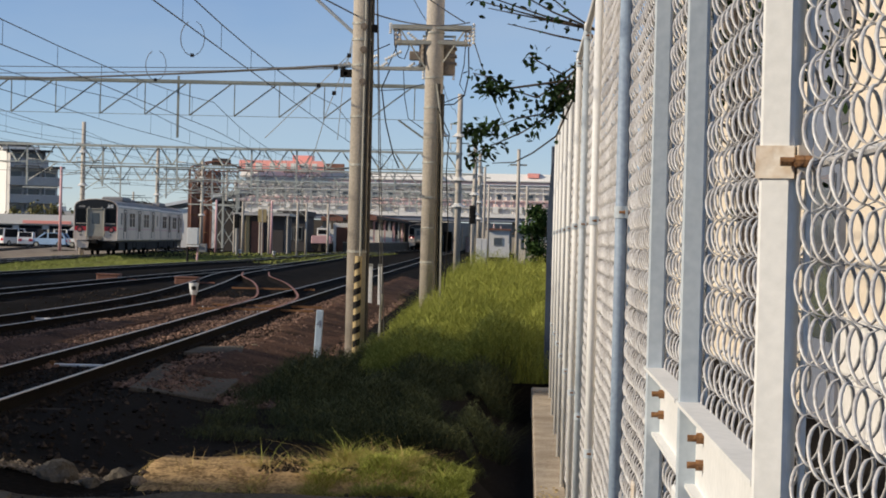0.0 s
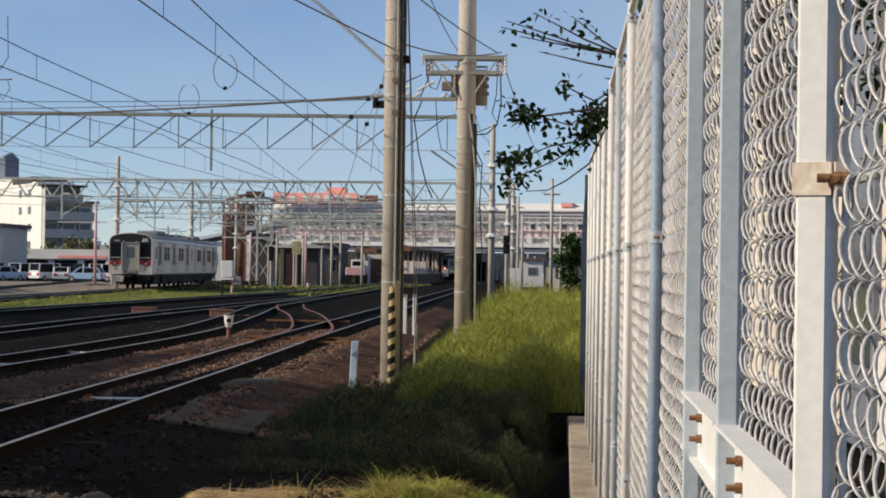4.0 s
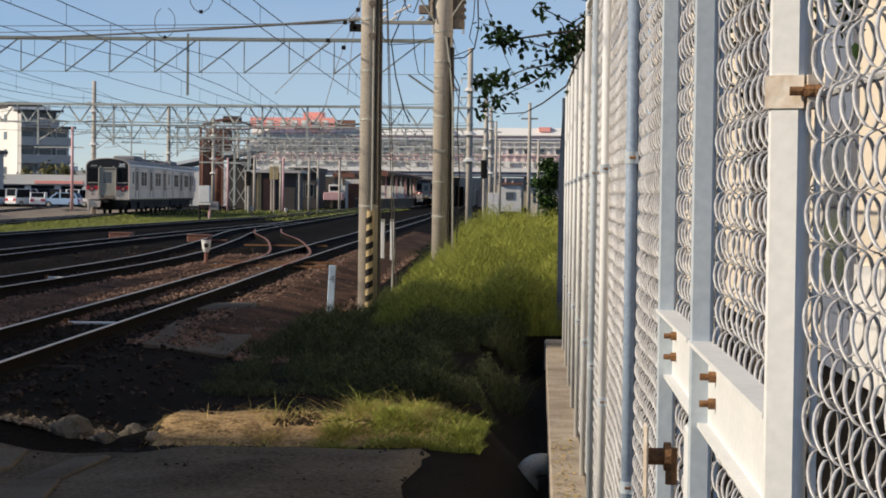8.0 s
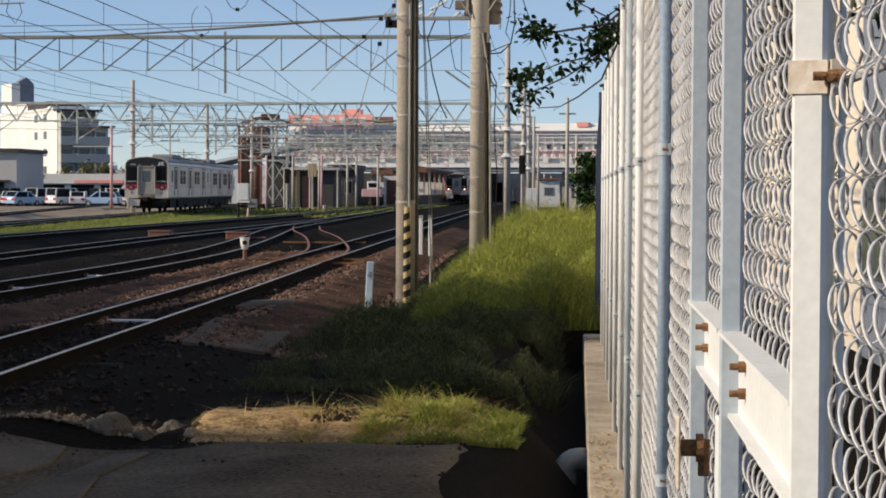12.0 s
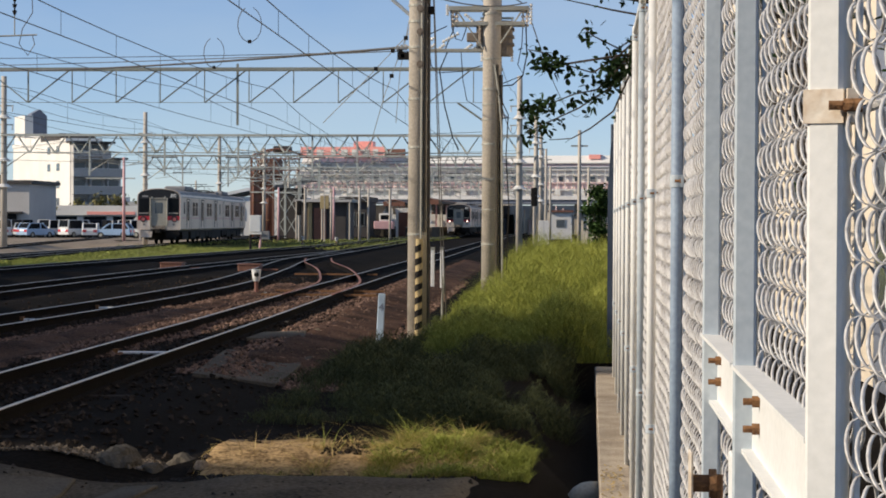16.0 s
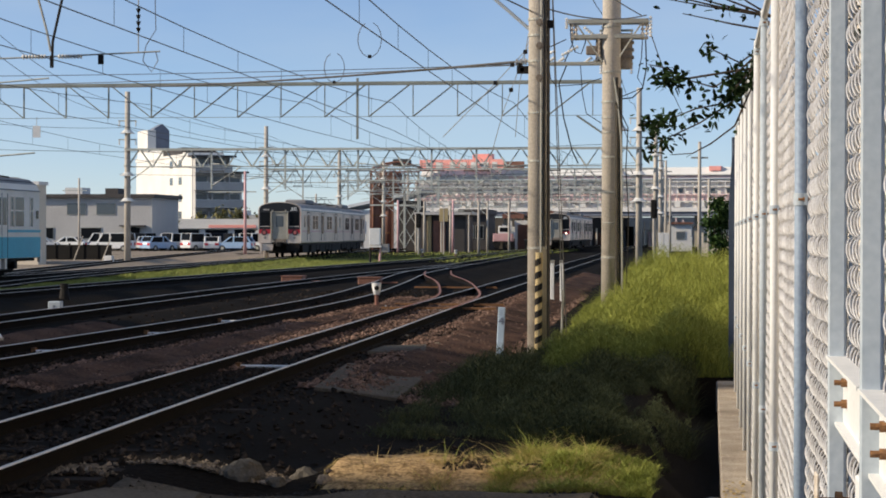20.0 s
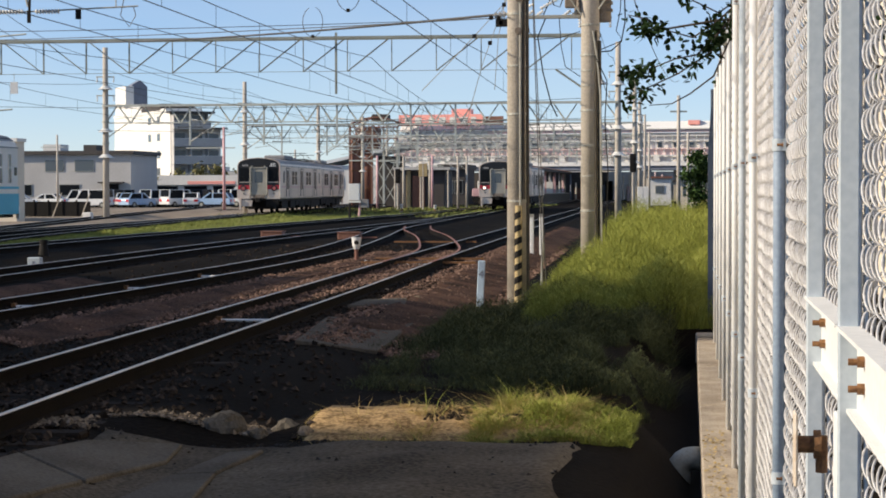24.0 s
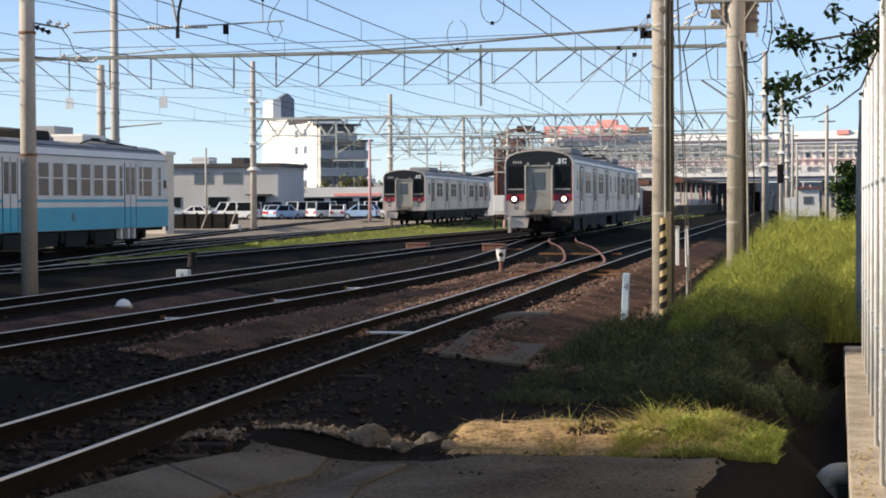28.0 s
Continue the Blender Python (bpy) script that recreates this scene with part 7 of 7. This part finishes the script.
def strip(x0, x1):
    def pick(rnd):
        x = rnd.uniform(x0, x1)
        y = 14.75 + 0.26 * (x + 2.0) + rnd.uniform(-0.75, 1.05)
        return x, y, (0.35 + 1.3 * abs(noise.noise((x * 2.3, y * 1.5, 4)))) * tall_side(x)
    return pick


def yard(rnd):
    y = 50 + 85 * rnd.random() ** 1.3
    a, b = on_curve(CURVES[3], y) - 1.0, on_curve(CURVES[4], y) + 1.1
    if a < b:
        a, b = b - 0.8, b
    return a + (b - a) * rnd.random(), y, 0.6 + 0.8 * abs(noise.noise((y * 0.3, a, 1)))


blades("tall_grass", "tall feathery green grass beside the track", M_BLADE, 80000, tall, 1.40, 0.0075, 0.6, 21)
blades("tall_grass_heads", "pale seeding tops of the tall grass", M_BLADE, 190000, tall, 0.20, 0.0065, 1.3, 22, lift=1.35)
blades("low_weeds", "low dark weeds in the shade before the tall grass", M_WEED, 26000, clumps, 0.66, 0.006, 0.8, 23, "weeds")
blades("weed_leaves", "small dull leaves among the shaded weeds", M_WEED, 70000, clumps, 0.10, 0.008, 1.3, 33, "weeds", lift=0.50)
def ragged(x0, x1, gap, bare=0.0):
    """Spots on the bank where a noise leaves tufts standing and gaps between them."""
    grow = strip(x0, x1)

    def pick(rnd):
        while True:
            x, y, k = grow(rnd)
            n = noise.noise((x * 4.2, y * 3.1, 6)) + 0.5 * noise.noise((x * 11, y * 9, 1))
            if n > gap + bare * max(0, -1.6 - x) + rnd.uniform(-0.15, 0.15):
                return x, y, k * (0.55 + 0.8 * max(0, n))
    return pick


blades("earth_stubble", "short straw stubble on the dry earth bank", M_STRAW, 9000, strip(-2.98, -1.2), 0.055, 0.005, 1.6, 34)
blades("dry_grass", "straw-coloured dry grass on the sunlit bank", M_STRAW, 9000, ragged(-2.3, -0.8, -0.05, 0.35), 0.21, 0.0045, 1.6, 24)
blades("bank_grass", "sunlit green grass tufts on the bank", M_BLADE, 12000, ragged(-1.60, -0.42, -0.10, 1.2), 0.24, 0.0042, 1.0, 25)
blades("bank_clover", "fine low green leaves between the tufts", M_BLADE, 10000, strip(-1.25, -0.42), 0.06, 0.006, 1.4, 35, lift=0.10)
blades("bank_stalks", "long bent grass stalks on the bank", M_BLADE, 420, ragged(-2.3, -0.42, 0.1), 0.44, 0.0045, 1.1, 26)
blades("bank_straws", "long fallen straws on the bank", M_STRAW, 380, strip(-2.7, -0.6), 0.36, 0.0045, 1.7, 36)
blades("yard_grass", "bright green grass strip between the yard tracks", M_YARDGRASS, 50000, yard, 0.30, 0.026, 0.8, 27)
blades("yard_tufts", "scattered green tufts along the far tracks", M_YARDGRASS, 9000, lambda r: (r.uniform(-30, -14), r.uniform(120, 215), r.uniform(0.3, 1)), 0.28, 0.05, 0.6, 28)
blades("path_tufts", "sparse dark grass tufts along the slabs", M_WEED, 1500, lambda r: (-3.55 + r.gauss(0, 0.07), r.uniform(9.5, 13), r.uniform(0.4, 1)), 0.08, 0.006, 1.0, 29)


def leaf_sheets(points, rnd, size, droop=0.5):
    """Folded pointed leaves hung at points; verts and faces for one mesh."""
    verts, faces = [], []
    for p in points:
        q = Euler((rnd.gauss(0, 0.7), rnd.gauss(0, 0.7), rnd.uniform(0, 6.3))).to_matrix()
        L, W, n = size * rnd.uniform(0.7, 1.25), size * 0.27 * rnd.uniform(0.8, 1.2), len(verts)
        for v in ((0, 0, 0), (L * 0.3, W, -0.12 * L * droop), (L * 0.7, W * 0.8, -0.35 * L * droop), (L, 0, -0.7 * L * droop), (L * 0.7, -W * 0.8, -0.35 * L * droop), (L * 0.3, -W, -0.12 * L * droop), (L * 0.5, 0, -0.12 * L * droop)):
            w = q @ Vector(v)
            verts.append((p[0] + w.x, p[1] + w.y, p[2] + w.z))
        faces += [(n, n + 6, n + 1), (n + 1, n + 6, n + 2), (n + 2, n + 6, n + 3), (n + 3, n + 6, n + 4), (n + 4, n + 6, n + 5), (n + 5, n + 6, n)]
    return verts, faces


def leaf_part(points, rnd, size, parent, mat, name="crown"):
    me = bpy.data.meshes.new(name)
    v, f = leaf_sheets(points, rnd, size)
    me.from_pydata(v, [], f)
    me.materials.append(mat)
    ob = new(name, me)
    ob.parent = parent
    return ob


def cherry_tree():
    """A tree behind the fence whose drooping twigs reach over the top rail."""
    rnd = random.Random(31)
    t = thing("cherry_tree", "leafy tree behind the fence with drooping twigs", "tree")
    part("trunk", bm_tube([(1.75, 15.2, -0.45), (1.7, 15.0, 1.2), (1.55, 14.8, 2.4), (1.4, 14.6, 3.6)], 0.13, 10, 0.07), M_BARK, t, smooth=True)
    limbs = [
        ([(1.6, 14.9, 2.2), (0.95, 14.5, 2.8), (0.40, 14.3, 2.90), (0.19, 14.2, 2.64), (0.05, 14.2, 2.50), (-0.11, 14.2, 2.47), (-0.29, 14.15, 2.395), (-0.47, 14.1, 2.36)], 92),
        ([(1.55, 14.8, 2.4), (0.95, 14.6, 2.75), (0.40, 14.4, 2.92), (0.14, 14.3, 2.52), (-0.08, 14.2, 2.37), (-0.275, 14.2, 2.28), (-0.46, 14.2, 2.19)], 52),
        ([(1.5, 14.75, 2.6), (0.95, 14.4, 3.0), (0.42, 14.3, 2.95), (0.20, 14.2, 2.74), (0.02, 14.2, 2.62), (-0.2, 14.15, 2.68), (-0.37, 14.1, 2.68)], 80),
        ([(1.5, 14.75, 2.6), (0.9, 14.5, 3.05), (0.4, 14.4, 2.95), (0.2, 14.3, 2.80), (0.02, 14.2, 2.88), (-0.05, 14.2, 2.94)], 16),
        ([(0.95, 14.5, 2.8), (0.2, 14.2, 2.74), (-0.19, 14.2, 2.68), (-0.32, 14.2, 2.76), (-0.44, 14.2, 2.785)], 12),
        ([(1.45, 14.7, 3.0), (1.0, 14.5, 3.3), (0.33, 14.3, 3.04), (0.14, 14.2, 3.065), (-0.01, 14.2, 3.10), (-0.2, 14.1, 3.13)], 2),
        ([(1.6, 14.9, 2.2), (0.9, 14.6, 2.9), (0.40, 14.45, 2.90), (0.167, 14.4, 2.36), (0.0, 14.3, 2.23), (-0.13, 14.3, 2.16), (-0.29, 14.3, 2.15)], 2),
        ([(1.6, 14.9, 2.2), (0.9, 14.6, 2.9), (0.42, 14.4, 2.95), (0.24, 14.3, 2.70), (0.12, 14.3, 2.55)], 90),
    ]
    for ends, n in (((-0.476, 3.316), 5), ((-0.44, 3.36), 4), ((-0.006, 3.22), 6), ((-0.34, 3.25), 2), ((0.02, 3.40), 7), ((-0.25, 3.42), 6)):
        x, z = ends
        limbs.append(([(1.0, 14.5, 3.3), (0.62, 14.4, 3.16), (0.43, 14.3, 3.12), (0.43 + (x - 0.43) * 0.45, 14.25, 3.13 + (z - 3.12) * 0.35), (0.43 + (x - 0.43) * 0.75, 14.2, 3.12 + (z - 3.12) * 0.72), (x, 14.2, z)], n))
    for pts, n in limbs:
        part("limb", bm_tube(pts, 0.012, 6, 0.003), M_BARK, t)
        seq = [Vector(p) for p in pts]
        pick = []
        for _ in range(int(n * 2.2)):
            k = rnd.randrange(2, len(seq) - 1)
            c = seq[k].lerp(seq[k + 1], rnd.random()) if rnd.random() < 0.6 else seq[-1].lerp(seq[-2], rnd.random())
            pick.append(c + Vector((rnd.gauss(0, 0.035), rnd.gauss(0, 0.10), rnd.gauss(-0.01, 0.035))))
        leaf_part(pick, rnd, 0.058, t, M_LEAF, "leaves")
    crown = [Vector((1.7 + rnd.gauss(0, 0.5), 15 + rnd.gauss(0, 0.7), 3.6 + rnd.gauss(0, 0.5))) for _ in range(900)]
    leaf_part(crown, rnd, 0.11, t, M_LEAF)
    return t


cherry_tree()


def bush(x, y, r, h, n, label, mat, size, seed):
    rnd = random.Random(seed)
    t = thing("shrub", label, "shrub", "shrubs", pose(x, y, -0.34))
    for k in range(5):
        a = rnd.uniform(0, 6.3)
        part("stem", bm_tube([(0, 0, 0), (math.cos(a) * r * 0.3, math.sin(a) * r * 0.3, h * 0.4), (math.cos(a) * r * 0.6, math.sin(a) * r * 0.6, h * 0.8)], 0.03 * r, 5, 0.01), M_BARK, t)
    centres = [(rnd.gauss(0, 0.45) * r, rnd.gauss(0, 0.45) * r, h * rnd.uniform(0.25, 0.95), rnd.uniform(0.2, 0.42) * r) for _ in range(14)]
    pts = []
    for _ in range(n):
        cx, cy, cz, cr = rnd.choice(centres)
        pts.append((cx + rnd.gauss(0, cr * 0.6), cy + rnd.gauss(0, cr * 0.6), max(0.05, cz + rnd.gauss(0, cr * 0.5))))
    leaf_part(pts, rnd, size, t, mat)
    return t


M_SHRUB = material("green_shrub_leaf", (0.055, 0.10, 0.028), (0.03, 0.06, 0.018), 0.65, scale=2, fine=12, bump=0, island=0.45, spec=0.1)
bush(0.30, 66, 0.55, 3.3, 3000, "tall green shrub beside the end of the fence", M_SHRUB, 0.13, 41)
bush(0.75, 72, 0.8, 2.6, 2200, "dark green shrub beside the end of the fence", M_LEAF, 0.16, 42)
M_AUTUMN = material("olive_foliage", (0.22, 0.19, 0.06), (0.12, 0.115, 0.035), 0.7, scale=0.6, fine=5, bump=0, island=0.4)
for x, y, r, h, seed in ((-70.3, 250, 1.9, 6.4, 43), (-69.4, 281, 2.8, 5.6, 44), (-62.5, 282, 2.6, 5.6, 45)):
    bush(x, y, r, h, 1300, "olive-brown shrub behind the car park", M_AUTUMN, 0.55, seed)


# ---- what moves ----
# seconds and the y of the leading cab front of the departing train, which follows the second track
LEAD = [(0.0, 292.0), (4.0, 290.0), (7.0, 284.0), (10.0, 268.0), (13.0, 252.0), (15.5, 238.0), (17.0, 226.5), (18.0, 218.0), (20.0, 199.5), (21.5, 184.0), (23.5, 159.0), (24.5, 140.5), (25.5, 121.8), (26.5, 104.8), (27.5, 89.2), (28.0, 81.5)]


# the film camera opens up as it turns towards the dark yard: seconds, stops
EXPOSURES = [(0.0, 0.22), (8.0, 0.25), (13.0, 0.3), (18.0, 0.36), (20.0, 0.40), (23.5, 0.50), (25.0, 0.68), (26.5, 0.72), (28.0, 0.80)]


def train_row(y):
    """Pose of a car whose front stands at y on the second track."""
    c = CURVES[1]
    ya, yb = y + 3.1, y + 16.6
    xa, xb = on_curve(c, ya), on_curve(c, yb)
    d = Vector((xb - xa, yb - ya)).normalized()
    return pose(xa - d.x * 3.1, ya - d.y * 3.1, 0, 0, 0, math.degrees(math.atan2(-d.x, d.y)))


def motions():
    walk(cam, [(t, held(*r)) for t, *r in CAM_ROWS], EXPOSURES)
    walk(express_lead, [(t, train_row(y)) for t, y in LEAD])
    walk(express_rear, [(t, train_row(y + 40.0 - 20.0) @ pose(0, 20.0, 0, 0, 0, 180)) for t, y in LEAD])


motions()
